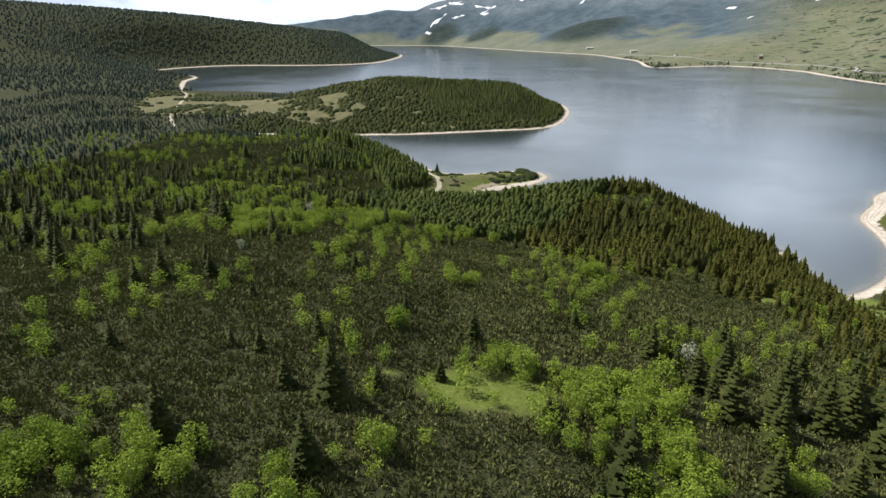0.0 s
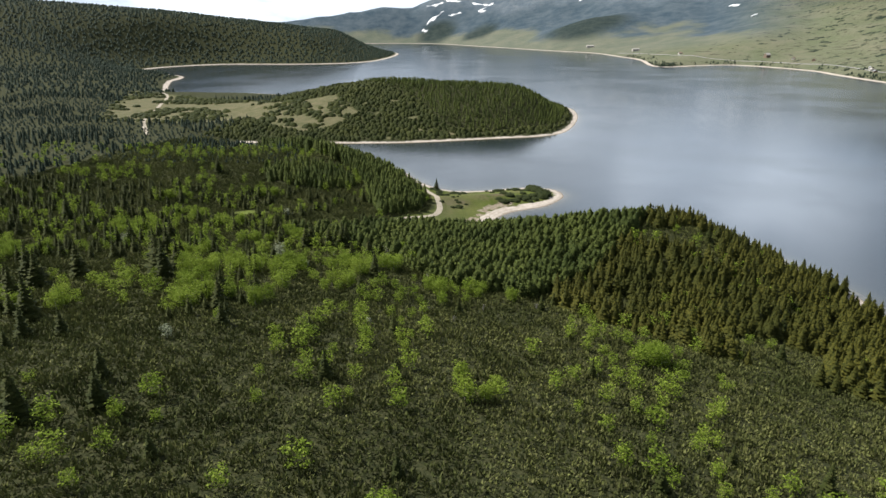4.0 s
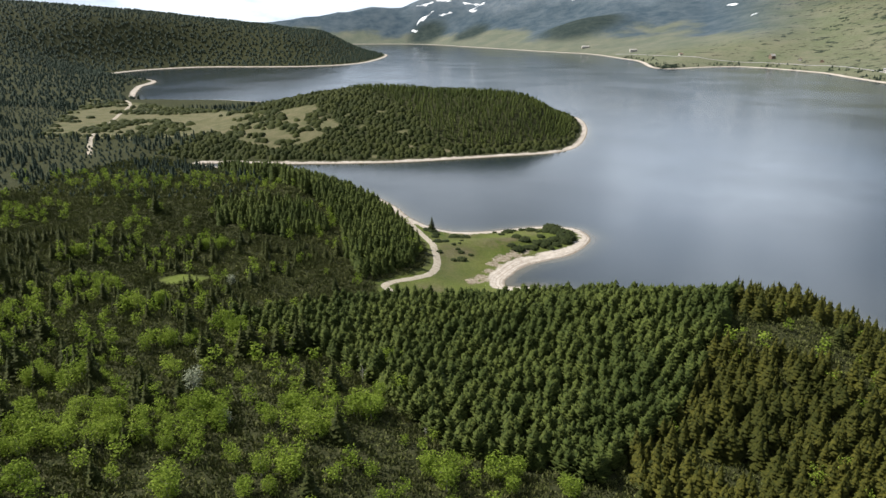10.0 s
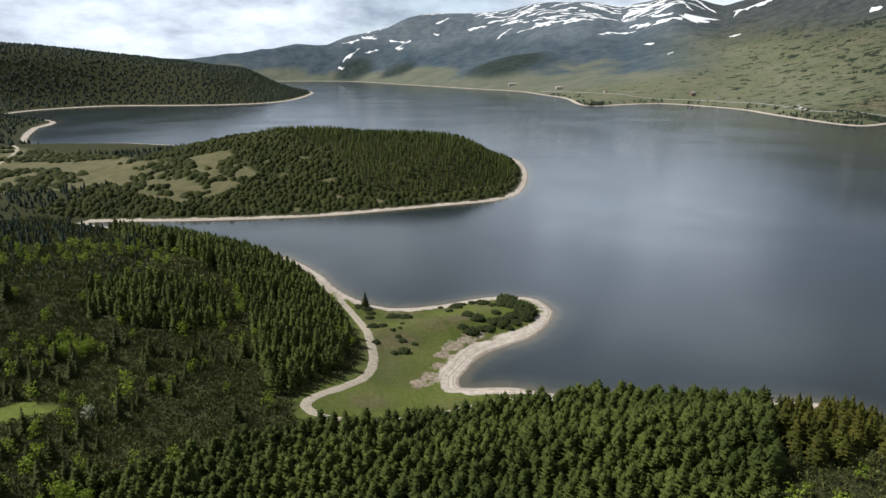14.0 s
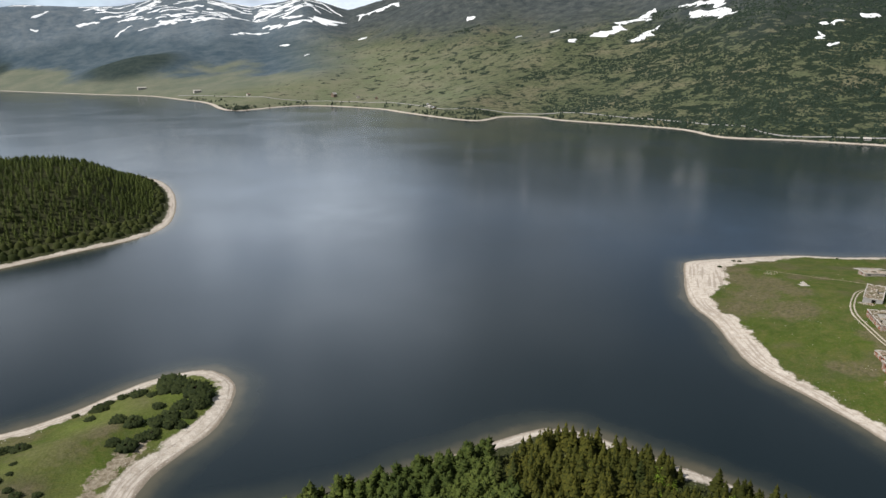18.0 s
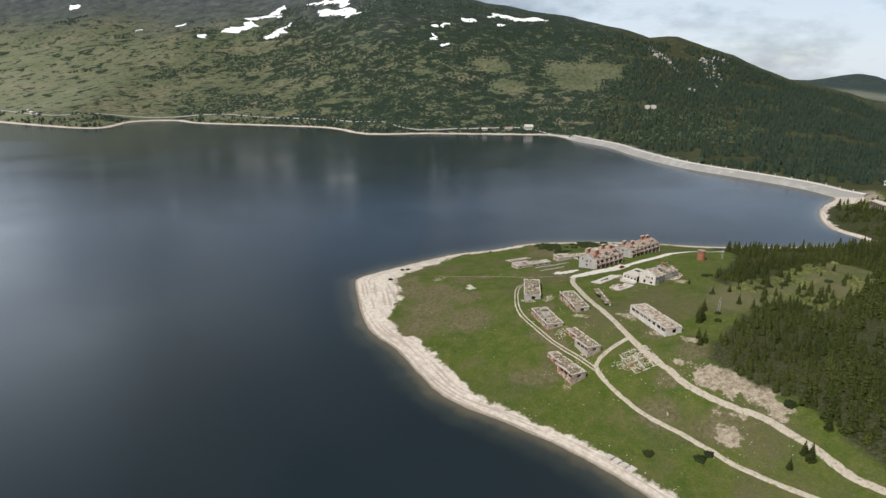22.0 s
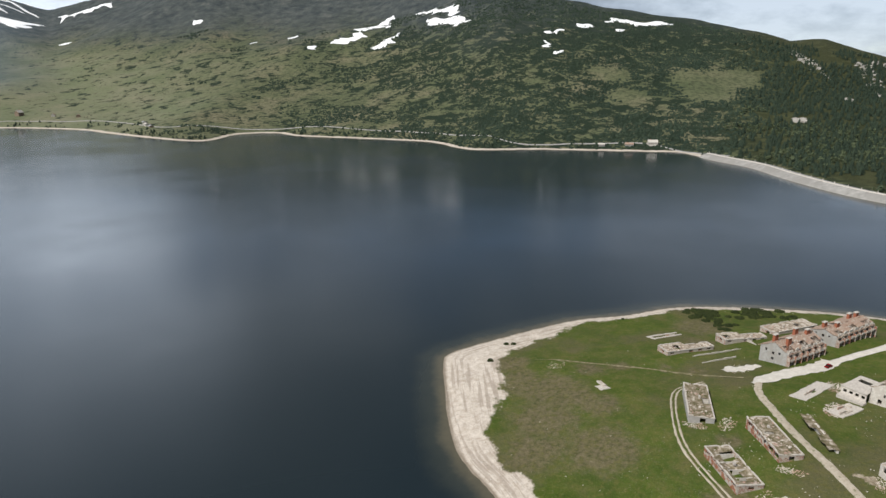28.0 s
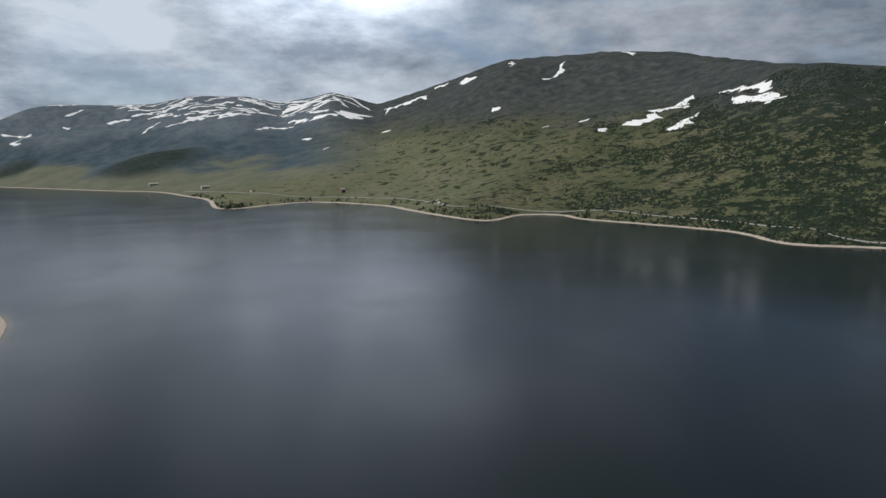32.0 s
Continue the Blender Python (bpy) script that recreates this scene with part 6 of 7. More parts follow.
def brick_tank(x, y):
    h = base("water_tank", x, y, 0, "round red-brown brick tank tower", "tank")
    bm = bmesh.new()
    c = bmesh.ops.create_cone(bm, cap_ends=True, segments=20, radius1=2.5, radius2=2.4, depth=6.6)["verts"]
    bmesh.ops.translate(bm, verts=c, vec=(0, 0, 3.0))
    part("shell", bm, CHIMNEY, h)
    for z in (1.2, 3.4, 5.6):
        bm = bmesh.new()
        c = bmesh.ops.create_cone(bm, cap_ends=True, segments=20, radius1=2.62, radius2=2.62, depth=0.25)["verts"]
        bmesh.ops.translate(bm, verts=c, vec=(0, 0, z))
        part("hoop", bm, TIMBER, h)
    bm = bmesh.new()
    c = bmesh.ops.create_cone(bm, cap_ends=True, segments=20, radius1=2.8, radius2=1.2, depth=0.6)["verts"]
    bmesh.ops.translate(bm, verts=c, vec=(0, 0, 6.6))
    part("cap", bm, TIMBER, h)


brick_tank(495.7, 159.5)


def car(x, y, deg):
    h = base("car", x, y, deg, "dark red parked car on the pale road", "car", z=float(ground_z(x, y)[0]) + 0.2)
    bm = bmesh.new()
    v = box(bm, -2.1, -0.85, 0.3, 2.1, 0.85, 0.85)
    bmesh.ops.bevel(bm, geom=list(bm.edges), offset=0.12, segments=2, affect="EDGES")
    part("body", bm, RED_PAINT, h)
    bm = bmesh.new()
    v = box(bm, -1.4, -0.76, 0.84, 0.9, 0.76, 1.42)
    for q in v[4:]:
        q.co.x *= 0.72
        q.co.y *= 0.85
    part("cabin", bm, GLASS_DARK, h)
    bm = bmesh.new()
    box(bm, -1.0, -0.64, 1.42, 0.62, 0.64, 1.48)
    part("roof", bm, RED_PAINT, h)
    for u in (-1.3, 1.3):
        for w in (-0.82, 0.82):
            bm = bmesh.new()
            bmesh.ops.create_cone(bm, cap_ends=True, segments=14, radius1=0.33, radius2=0.33, depth=0.22, matrix=pose(u, w, 0.3, 90, 0, 0))
            q = part("wheel", bm, RUBBER, h)
            bm = bmesh.new()
            bmesh.ops.create_cone(bm, cap_ends=True, segments=10, radius1=0.18, radius2=0.18, depth=0.24, matrix=pose(u, w, 0.3, 90, 0, 0))
            part("rim", bm, METAL, q)


car(461.3, 203.2, -20)


def pole(x, y, height, label):
    h = base("lattice_mast", x, y, 0, label, "mast", "masts")
    for a in range(4):
        bm = bmesh.new()
        u, w = (0.5, 0.5, -0.5, -0.5)[a], (0.5, -0.5, -0.5, 0.5)[a]
        v = box(bm, u - 0.06, w - 0.06, 0, u + 0.06, w + 0.06, height)
        for q in v[4:]:
            q.co.x *= 0.4
            q.co.y *= 0.4
        part("leg", bm, METAL, h)
    for k in range(int(height / 1.3)):
        bm = bmesh.new()
        s = 0.5 * (1 - 0.6 * k * 1.3 / height)
        box(bm, -s, -s, k * 1.3 + 0.6, s, -s + 0.06, k * 1.3 + 0.68)
        box(bm, -s, s - 0.06, k * 1.3 + 0.6, s, s, k * 1.3 + 0.68)
        part("brace", bm, METAL, h)


pole(506.7, 147.4, 9, "thin grey lattice mast at the wood's edge")
pole(386, 138, 8, "thin grey lattice mast among young trees")


def jetty():
    h = base("concrete_slipway", 269.3, 157, 0, "broken pale concrete slipway on the shore", "slipway", z=float(ground_z(269.3, 157)[0]))
    for k in range(4):
        bm = slab_mesh(-1.4, -1.4, 1.4, 1.4, -0.2, 0.25, random.Random(k), 0.1)
        bmesh.ops.transform(bm, matrix=pose(1.6 - k * 1.1, 4.5 - 3.0 * k, 0.35 - 0.06 * k, r_deg[k], 4, 62), verts=bm.verts)
        part("slab", bm, CONCRETE, h)


r_deg = (3, -2, 5, -4)
jetty()

# ---- stones ----
def stones(name, x, y, size, label, seed):
    r = np.random.default_rng(seed)
    shapes = []
    for k in range(4):
        bm = rock_mesh(k)
        bm.verts.ensure_lookup_table()
        shapes.append((np.array([v.co[:] for v in bm.verts]), np.array([[v.index for v in f.verts] for f in bm.faces])))
        bm.free()
    return scatter(name, shapes, x, y, size, size, STONE, label, "stones")


rng = np.random.default_rng(8)
sx, sy = rng.uniform(270, 480, 5200), rng.uniform(100, 300, 5200)
near_ruin = patch(sx, sy, [(328, 150, 22), (345, 160, 16), (300, 135, 16), (360, 215, 14), (320, 195, 12), (412, 192, 14), (300, 115, 18), (345, 190, 12)], 0.6)
ok = within(sx, sy, RUIN_LAND) & (shore_distance(sx, sy) > 8)
clump = np.array([noise.noise(Vector((a * 0.045, b * 0.045, 3.0))) for a, b in zip(sx, sy)])
ok &= (clump > 0.0) & (near_ruin > 0.75 * rng.random(len(sx)) - 0.05)
stones("loose_stones", sx[ok], sy[ok], rng.uniform(0.07, 0.28, ok.sum()), "pale loose stones strewn over the meadow", 1)
along = SHORE[(SHORE[:, 1] < 1000) & (SHORE[:, 0] < 620) & (SHORE[:, 0] > -320)]
pick = along[rng.integers(0, len(along), 6000)] + rng.normal(0, 7, (6000, 2))
d = shore_distance(pick[:, 0], pick[:, 1])
ok = (d > 0.5) & (d < 13)
stones("shore_stones", pick[ok, 0], pick[ok, 1], rng.uniform(0.08, 0.35, ok.sum()), "pale stones along the beach", 2)


# ---- woods ----
def jittered(x0, x1, y0, y1, cell, seed):
    r = np.random.default_rng(seed)
    gxs, gys = np.meshgrid(np.arange(x0, x1, cell), np.arange(y0, y1, cell))
    return (gxs + r.uniform(-0.5, 0.5, gxs.shape) * cell).ravel(), (gys + r.uniform(-0.5, 0.5, gys.shape) * cell).ravel(), r


def patchy(x, y, scale, seed):
    return np.array([noise.noise(Vector((a * scale, b * scale, seed))) for a, b in zip(x, y)])


def on_slope(x, y):
    """The side of the hill that faces the lake."""
    return np.abs(x - 15 + 0.06 * y) < 62 + 0.76 * (y + 234)


HEAD_BUSHES = [(-45, 349, 3.2), (-41, 346, 3.0), (-37.8, 337.6, 2.6), (-37.4, 327.5, 2.4), (-25.4, 330.8, 3.4), (-18.1, 329.3, 3.2), (-22, 331, 2.6), (-33.5, 308.6, 3.0), (-28.8, 310, 2.4),
               (-23.4, 305, 1.5), (-20.2, 308, 1.2), (-19.3, 314.8, 1.3), (-20.5, 299.4, 1.6), (-18.5, 296, 2.0), (-12.6, 294.8, 1.6), (-17.3, 286.8, 3.0), (-21.6, 284, 1.8), (-30.4, 290.7, 2.0),
               (9, 350, 3.6), (5, 341.4, 2.2), (0, 350, 1.6), (18, 356.5, 2.4), (24, 355, 3.6)]
TIP_BUSHES = [(29, 350, 2.2), (14.5, 331, 3.2), (19.8, 327, 3.6), (11.3, 316.7, 2.6), (15.6, 312.7, 3.8), (27.4, 324.8, 3.6), (24.4, 317.5, 3.2), (31.5, 323, 4.0), (20.8, 316.8, 2.6), (38, 356, 6.5), (36, 352, 5.0), (41, 350, 5.5), (46, 344.5, 6.0),
              (47, 340, 5.5), (43.5, 333.4, 4.0), (38.3, 334, 3.6), (39.3, 326.3, 3.0), (29.6, 336, 2.4), (46, 333, 3.6), (12.4, 354, 2.0), (33, 328, 3.4), (35, 320, 2.6)]
for x, y, s in HEAD_BUSHES:
    tree("bush", x, y, s * 1.35, 1.6)
for x, y, s in TIP_BUSHES:
    tree("bush", x, y, s * 1.5, 1.55)
for x, y, s in ((277.6, 148.7, 3.4), (280, 131, 3.6), (283, 128.5, 3.0), (311.6, 104.4, 4.0), (396.7, 340.7, 2.6), (420.1, 346, 2.4), (422.2, 342.7, 2.4), (492.7, 311, 1.8), (448.6, 151.6, 3.4), (433, 122, 3.2), (446, 110, 3.8), (412, 144, 2.6), (425, 101, 3.4), (407, 99, 3.6), (463, 88, 3.6), (374, 137, 3), (384, 138, 2.6), (440, 117, 3), (398, 120, 3.2), (451, 149, 2.8)):
    tree("bush", x, y, s, 1.3)
bx = np.concatenate([rng.normal(526, 7, 34), rng.normal(548, 9, 30), rng.normal(511, 4, 8)])
by = np.concatenate([rng.normal(275, 5, 34), rng.normal(250, 7, 30), rng.normal(259, 3, 8)])
for x, y in zip(bx, by):
    if shore_distance(np.array([x]), np.array([y]))[0] > 7:
        tree("bush", x, y, rng.uniform(2.2, 3.6), 1.7)

SPRUCES = [(-0.7, -125.6, 11), (-27.4, -146, 9.5), (0.4, -147, 8.5), (-121, -51, 11), (-156, 38, 12), (-73, 23.6, 8.5), (25.8, -81, 7), (89, -100.5, 12), (97, -65, 10), (103.6, -93.7, 13), (123, -86.7, 14), (59.5, -136, 12),
           (75.6, -73, 8), (80, -70, 7), (20, -107.7, 4.5), (-60.6, -58.8, 7), (-240, 70, 13), (-201, 40, 12), (-206, 44, 10), (-92, 130, 8), (-80, 130, 9), (-78.5, 134, 10), (-63.6, 138, 10), (-62.6, 142, 9),
           (-70, 136, 8)]
MORE_SPRUCES = [(-118, 60, 13), (-114, 54, 11), (-33, 78.7, 8), (-50, 106, 7), (-42.5, 108, 8), (-122, 105, 8), (-118, 106, 7), (-114, 68, 9), (-212, 184, 10), (-153, 131, 8), (-33, 54, 6), (105, 203, 10), (145, 186, 9), (112, 205, 8),
                (118, 204, 7.5), (-42, 350, 7), (-160, 46, 9), (-150, 34, 10), (-126, -46, 9), (130, -92, 12), (112, -98, 11), (136, -80, 10), (140, -104, 12), (96, -112, 11), (118, -112, 13), (84, -88, 9)]
LARGE_SPRUCES = [(-168.6, -6.8, 30.6), (-186.0, 27.2, 22.0), (-222.2, 90.2, 22.4), (-112.9, -58.7, 13.6), (-135.5, 6.4, 17.2), (-120.6, -5.5, 16.2), (-228.7, 155.8, 16.4), (-138.2, 102.1, 15.8), (-68.4, -46.4, 9.3), (-143.9, 48.4, 16.2), (-66.9, 9.1, 13.0), (-72.4, -66.9, 13.3), (-76.0, -75.2, 10.4), (-239.4, 59.3, 17.9), (-283.7, 198.7, 13.5), (-127.7, 94.9, 9.4), (93.8, -79.3, 16.5), (97.6, -103.8, 20.1), (118.0, -69.4, 12.9), (120.5, -92.4, 27.2), (89.5, -128.4, 12.9), (106.6, -124.6, 12.8), (119.4, -81.5, 11.1), (81.3, -78.5, 8.1), (-107.2, 46.6, 21.5), (-131.7, 112.4, 9.6), (-114.0, 100.2, 11.4), (-104.4, 139.3, 10.9), (-90.8, 123.8, 13.6), (-214.5, 315.0, 15.2)]
for x, y, s in LARGE_SPRUCES:
    tree("spruce", x, y, min(max(s, 7), 17), 1.0)
for x, y, s in SPRUCES + MORE_SPRUCES:
    tree("spruce", x, y, s * 1.5, 1.1)
VILLAGE_TREES = [(346, 141.5, 6), (349, 140, 7), (352, 143, 6), (370, 145, 8), (373, 144.5, 9), (376, 146, 7), (386, 145, 7), (285, 97, 8), (288, 99, 6), (281, 103, 5), (300, 92, 7), (409, 119, 8), (402, 130, 6), (415, 144, 4), (430, 158, 3.5), (470, 120, 7), (440, 132, 6),
                 (455, 140, 5), (420, 136, 5)]
for x, y, s in VILLAGE_TREES:
    tree("spruce", x, y, s)["label"] = "young dark green spruce on the meadow's edge"
xs, ys, r = jittered(-330, 180, -170, 260, 21, 41)
ok = on_slope(xs, ys) & (shore_distance(xs, ys) > 20) & ~within(xs, ys, PINES) & ~within(xs, ys, HEADLAND) & (r.random(len(xs)) < 0.26)
for x, y in zip(xs[ok], ys[ok]):
    tree("spruce", x, y, r.uniform(5, 10))

BIRCH_SPOTS = [(-46, -157, 9), (-32, -153, 9), (-20, -156, 8), (0, -157, 6), (11, -139, 4), (36, -96, 8), (50, -102, 12), (71, -96, 13), (55, -120, 12), (97, -67, 9), (72, -120, 10), (-207, 81, 20), (-104, 74, 14), (-74, 76, 13), (-45, 85, 10),
               (-32, 133, 6), (5, -78, 4), (-175, 189, 15), (-127, 8, 9), (18, -25, 8), (70, 25, 9), (67, -135, 8), (96, -120, 8)]
BIRCH_SPOTS2 = [(-185, 148, 14), (-129, 98, 11), (-120, 106, 8), (-94, 37, 9), (-92, 68, 8), (-105, 61, 9), (-109, 134, 9), (-97, 152, 8), (-44, 57, 7), (-30, 92, 6), (-8, 68, 6), (10, 70, 5), (-137, 167, 10), (-154, 259, 8), (-46, 92, 5),
                (-25, 108, 5), (-81, 20, 9), (-56, 22, 6), (23, 67, 4), (-74, 28, 7), (-210, 240, 9), (-160, 270, 7)]
fx, fy, fh = [], [], []
for cx, cy, rad in BIRCH_SPOTS + BIRCH_SPOTS2:
    for k in range(max(3, int(rad * rad * 0.12))):
        a, q = rng.random() * 6.28, math.sqrt(rng.random())
        x, y, s = cx + rad * q * math.cos(a), cy + rad * q * math.sin(a), rng.uniform(4.4, 8.0)
        if shore_distance(np.array([x]), np.array([y]))[0] < 14:
            continue
        if k < 6 and len(TREES["birch"][5]) < 230:
            tree("birch", x, y, s, rng.uniform(1.1, 1.6))
        else:
            fx.append(x), fy.append(y), fh.append(s)
tree("birch", -60.5, 46, 7.5, 1.5, label="large bright green spreading birch in the scrub")
xs, ys, r = jittered(-420, 170, -170, 420, 9.5, 43)
ok = on_slope(xs, ys) & (shore_distance(xs, ys) > 16) & ~within(xs, ys, HEADLAND) & ~within(xs, ys, PINES) & ~within(xs, ys, RUIN_LAND)
ok &= (patchy(xs, ys, 0.022, 9.0) + 0.35 * r.random(len(xs)) + 0.12 * step(ys, 20, 120) * step(-xs, 20, 80) - 0.16 * step(ys, 150, 210) > 0.22) | (r.random(len(xs)) < 0.05)
xs, ys = np.concatenate([xs[ok], fx]), np.concatenate([ys[ok], fy])
hh = rng.uniform(3.4, 7.0, len(xs))
near_by = ys < 110
scatter("birch_thicket", [leaf_shape(40 + k, 260, 11, 0.04, 0.038) for k in range(5)], xs[near_by], ys[near_by], hh[near_by], hh[near_by] * 1.4, BIRCH, "bright green birch thicket scattered through the scrub")
scatter("birch_thicket", [leaf_shape(46 + k, 110, 8, 0.04, 0.060) for k in range(5)], xs[~near_by], ys[~near_by], hh[~near_by] * 1.15, hh[~near_by] * 1.4, BIRCH, "bright green birches scattered over the dark hill")
for x, y, s in ((-82.8, 100.3, 7.5), (-63.8, 80.4, 5.0), (-120, 210, 6), (-40, 130.5, 5.5), (-69, -18, 4.5), (86, -72, 6.5), (97, -60, 5), (-171, 120, 6), (-92.8, 124.6, 5.0), (-20, 12, 2.6)):
    tree("pale", x, y, s, 1.35)


def snag(x, y, height):
    ob = new("dead_tree", trunk_mesh(height, 0.14, 14, int(x * 3) & 255, DEAD))
    ob.matrix_basis = pose(x, y, float(ground_z(x, y)[0]) - 0.1, 3, 2, x * 7 % 360)
    return tagged(ob, "bare grey dead tree among green scrub", "tree", "dead trees on the slope")


for x, y, s in ((-36, 117, 6), (86, -139, 4), (-5, 40, 3), (14, 52, 3), (-60, 110, 4), (34, 60, 3.5), (-30, 158, 4), (50, 78, 3), (-12, 88, 3), (5, 30, 2.6), (62, -108, 3.4)):
    snag(x, y, s)

xs, ys, r = jittered(-345, 215, -176, 345, 2.55, 44)
ok = on_slope(xs, ys) & (shore_distance(xs, ys) > 14) & ~within(xs, ys, HEADLAND) & ~within(xs, ys, PINES) & ~within(xs, ys, LEFT_WOOD) & ~within(xs, ys, INNER_WOOD) & ~within(xs, ys, RUIN_LAND)
ok &= patch(xs, ys, LAWN, 0.15) < 0.5
xs, ys = xs[ok], ys[ok]
hh = r.uniform(0.9, 2.6, len(xs)) * (1 + 0.45 * patchy(xs, ys, 0.07, 4.0))
scatter("creeping_pine_scrub", [mugo_shape(k, 32) for k in range(10)], xs, ys, hh, r.uniform(2.6, 4.0, len(xs)), MUGO, "dense dark creeping pine scrub covering the slope", "scrub")

xs, ys, r = jittered(-330, -50, -30, 270, 9.0, 57)
ok = on_slope(xs, ys) & ~within(xs, ys, HEADLAND) & ~within(xs, ys, PINES) & ~within(xs, ys, LEFT_WOOD) & (patchy(xs, ys, 0.03, 6.5) + 0.004 * (-120 - xs) > 0.08)
xs, ys = xs[ok], ys[ok]
hh = r.uniform(5, 11, len(xs))
scatter("slope_spruces", [spruce_fine(150 + k, 10, 0.22) for k in range(3)], xs, ys, hh, hh * 1.2, DARK_WOOD, "dark spruces standing among scrub and birches", "trees")
xs, ys, r = jittered(-110, 140, 60, 260, 3.0, 45)
ok = within(xs, ys, PINES) & (shore_distance(xs, ys) > 5) & ~within(xs, ys, HEADLAND)
xs, ys = xs[ok], ys[ok]
hh = r.uniform(5.0, 10.2, len(xs)) + 2.0 * step(ys, 205, 235)
scatter("pine_plantation", [pine_shape(60 + k, 52) for k in range(6)] + [spruce_shape(9, 7, 60, 0.19, 0.62)], xs, ys, hh, np.maximum(hh, 7.0) * 1.5, PINE, "close-set mid-green young pines on the ridge")
xs, ys, r = jittered(30, 210, -20, 250, 3.8, 46)
ok = within(xs, ys, GOLD) & (patch(xs, ys, LAWN) < 0.4) & (shore_distance(xs, ys) > 4.5) & ~within(xs, ys, PINES) & (patchy(xs, ys, 0.03, 2.0) > -0.28)
xs, ys = xs[ok], ys[ok]
hh = r.uniform(5.5, 11.5, len(xs)) + 2.0 * step(ys, 195, 230)
scatter("spruce_wood", [spruce_shape(9, 7, 70 + k, 0.21) for k in range(6)], xs, ys, hh, hh * 1.25, SPRUCE, "olive green spruce wood above the inlet")
xs, ys, r = jittered(-310, -30, 225, 510, 3.7, 47)
ok = (within(xs, ys, LEFT_WOOD) | within(xs, ys, INNER_WOOD)) & (shore_distance(xs, ys) > 12) & ~within(xs, ys, HEADLAND)
xs, ys = xs[ok], ys[ok]
hh = r.uniform(8.0, 12.5, len(xs)) + 3.0 * step(ys, 320, 380)
scatter("hill_wood", [spruce_shape(8, 6, 80, 0.20, 0.7)] + [pine_shape(84 + k) for k in range(5)], xs, ys, hh, hh, PINE, "dense green conifer wood on the rounded hill")
xs, ys, r = jittered(-345, -60, 300, 545, 4.2, 59)
ok = (shore_distance(xs, ys) > 12) & ~within(xs, ys, LEFT_WOOD) & ~within(xs, ys, INNER_WOOD) & ~within(xs, ys, HEADLAND) & ((ys > 343) | ~on_slope(xs, ys))
xs, ys = xs[ok], ys[ok]
hh = r.uniform(1.6, 4.0, len(xs)) * (1 + 0.5 * patchy(xs, ys, 0.04, 4.0))
scatter("hill_scrub", [mugo_shape(20 + k, 30) for k in range(6)], xs, ys, hh, r.uniform(4.4, 6.4, len(xs)), MUGO, "dark creeping pine scrub over the rounded hill", "scrub")

# darker woods further off
xs, ys, r = jittered(-800, -150, 60, 900, 8.5, 48)
ok = (shore_distance(xs, ys) > 14) & ~within(xs, ys, FIELD) & ~within(xs, ys, LEFT_WOOD) & ~(on_slope(xs, ys) & (ys < 345) & (xs > -340)) & (xs < -170 - 0.2 * (ys - 400)) & ~((ys > 560) & (xs > -330))
xs, ys = xs[ok], ys[ok]
hh = np.where(patchy(xs, ys, 0.012, 6.0) > 0, r.uniform(5, 9, len(xs)), r.uniform(2.2, 4.0, len(xs)))
scatter("west_wood", [spruce_shape(5, 5, 90 + k, 0.26) for k in range(5)], xs, ys, hh, np.maximum(hh, 6.5), FAR_WOOD, "dark conifer wood and scrub west of the lake")
xs, ys, r = jittered(-345, 115, 560, 1030, 5.2, 49)
ok = (shore_distance(xs, ys) > 13) & ~within(xs, ys, FIELD)
xs, ys = xs[ok], ys[ok]
high = within(xs, ys, PEN_WOOD) & (shore_distance(xs, ys) > 20)
low = ~high & (patch(xs, ys, PEN_GAPS, 0.3) < 0.4)
w = r.uniform(5.0, 9.5, low.sum())
scatter("peninsula_scrub", [mound_shape(130 + k) for k in range(6)], xs[low], ys[low], w * r.uniform(0.35, 0.62, len(w)), w, DARK_WOOD, "dark creeping pine covering the rounded peninsula", "scrub")
xs, ys = xs[high], ys[high]
hh = r.uniform(5.0, 9.5, len(xs))
scatter("peninsula_wood", [pine_shape(95 + k, 26) for k in range(5)], xs, ys, hh, np.maximum(hh, 6.5) * 1.2, PINE, "close-set green conifer wood on the peninsula")
xs, ys, r = jittered(-700, -170, 560, 1000, 7.5, 50)
ok = within(xs, ys, FIELD) & (patchy(xs, ys, 0.016, 1.0) + 0.5 * patchy(xs, ys, 0.05, 4.0) > 0.0) & (shore_distance(xs, ys) > 16)
xs, ys = xs[ok], ys[ok]
hh = r.uniform(2.2, 4.2, len(xs))
scatter("field_bushes", [mound_shape(30 + k) for k in range(5)], xs, ys, hh, hh * r.uniform(2.2, 4.2, len(xs)), DARK_WOOD, "dark pine bushes scattered over the pale clearing", "bushes")
xs, ys, r = jittered(-2300, -480, 1500, 3000, 14, 51)
ok = (shore_distance(xs, ys) > 22) & (ys > 1900 + 0.5 * (-xs - 1100) * (xs < -1100) * -1 - 500)
xs, ys = xs[ok], ys[ok]
hh = r.uniform(5, 9, len(xs))
scatter("ridge_wood", [spruce_shape(3, 4, 100 + k, 0.42) for k in range(4)], xs, ys, hh, hh * 2.0, FAR_WOOD, "dark wooded ridge west of the lake")
xs, ys, r = jittered(-1400, -640, 850, 1700, 14, 52)
ok = shore_distance(xs, ys) > 25
xs, ys = xs[ok], ys[ok]
hh = r.uniform(5, 9, len(xs))
scatter("bay_wood", [spruce_shape(3, 4, 105 + k, 0.42) for k in range(4)], xs, ys, hh, hh * 1.2, FAR_WOOD, "dark conifer wood round the western bay")
xs, ys, r = jittered(700, 2300, -600, 700, 12, 53)
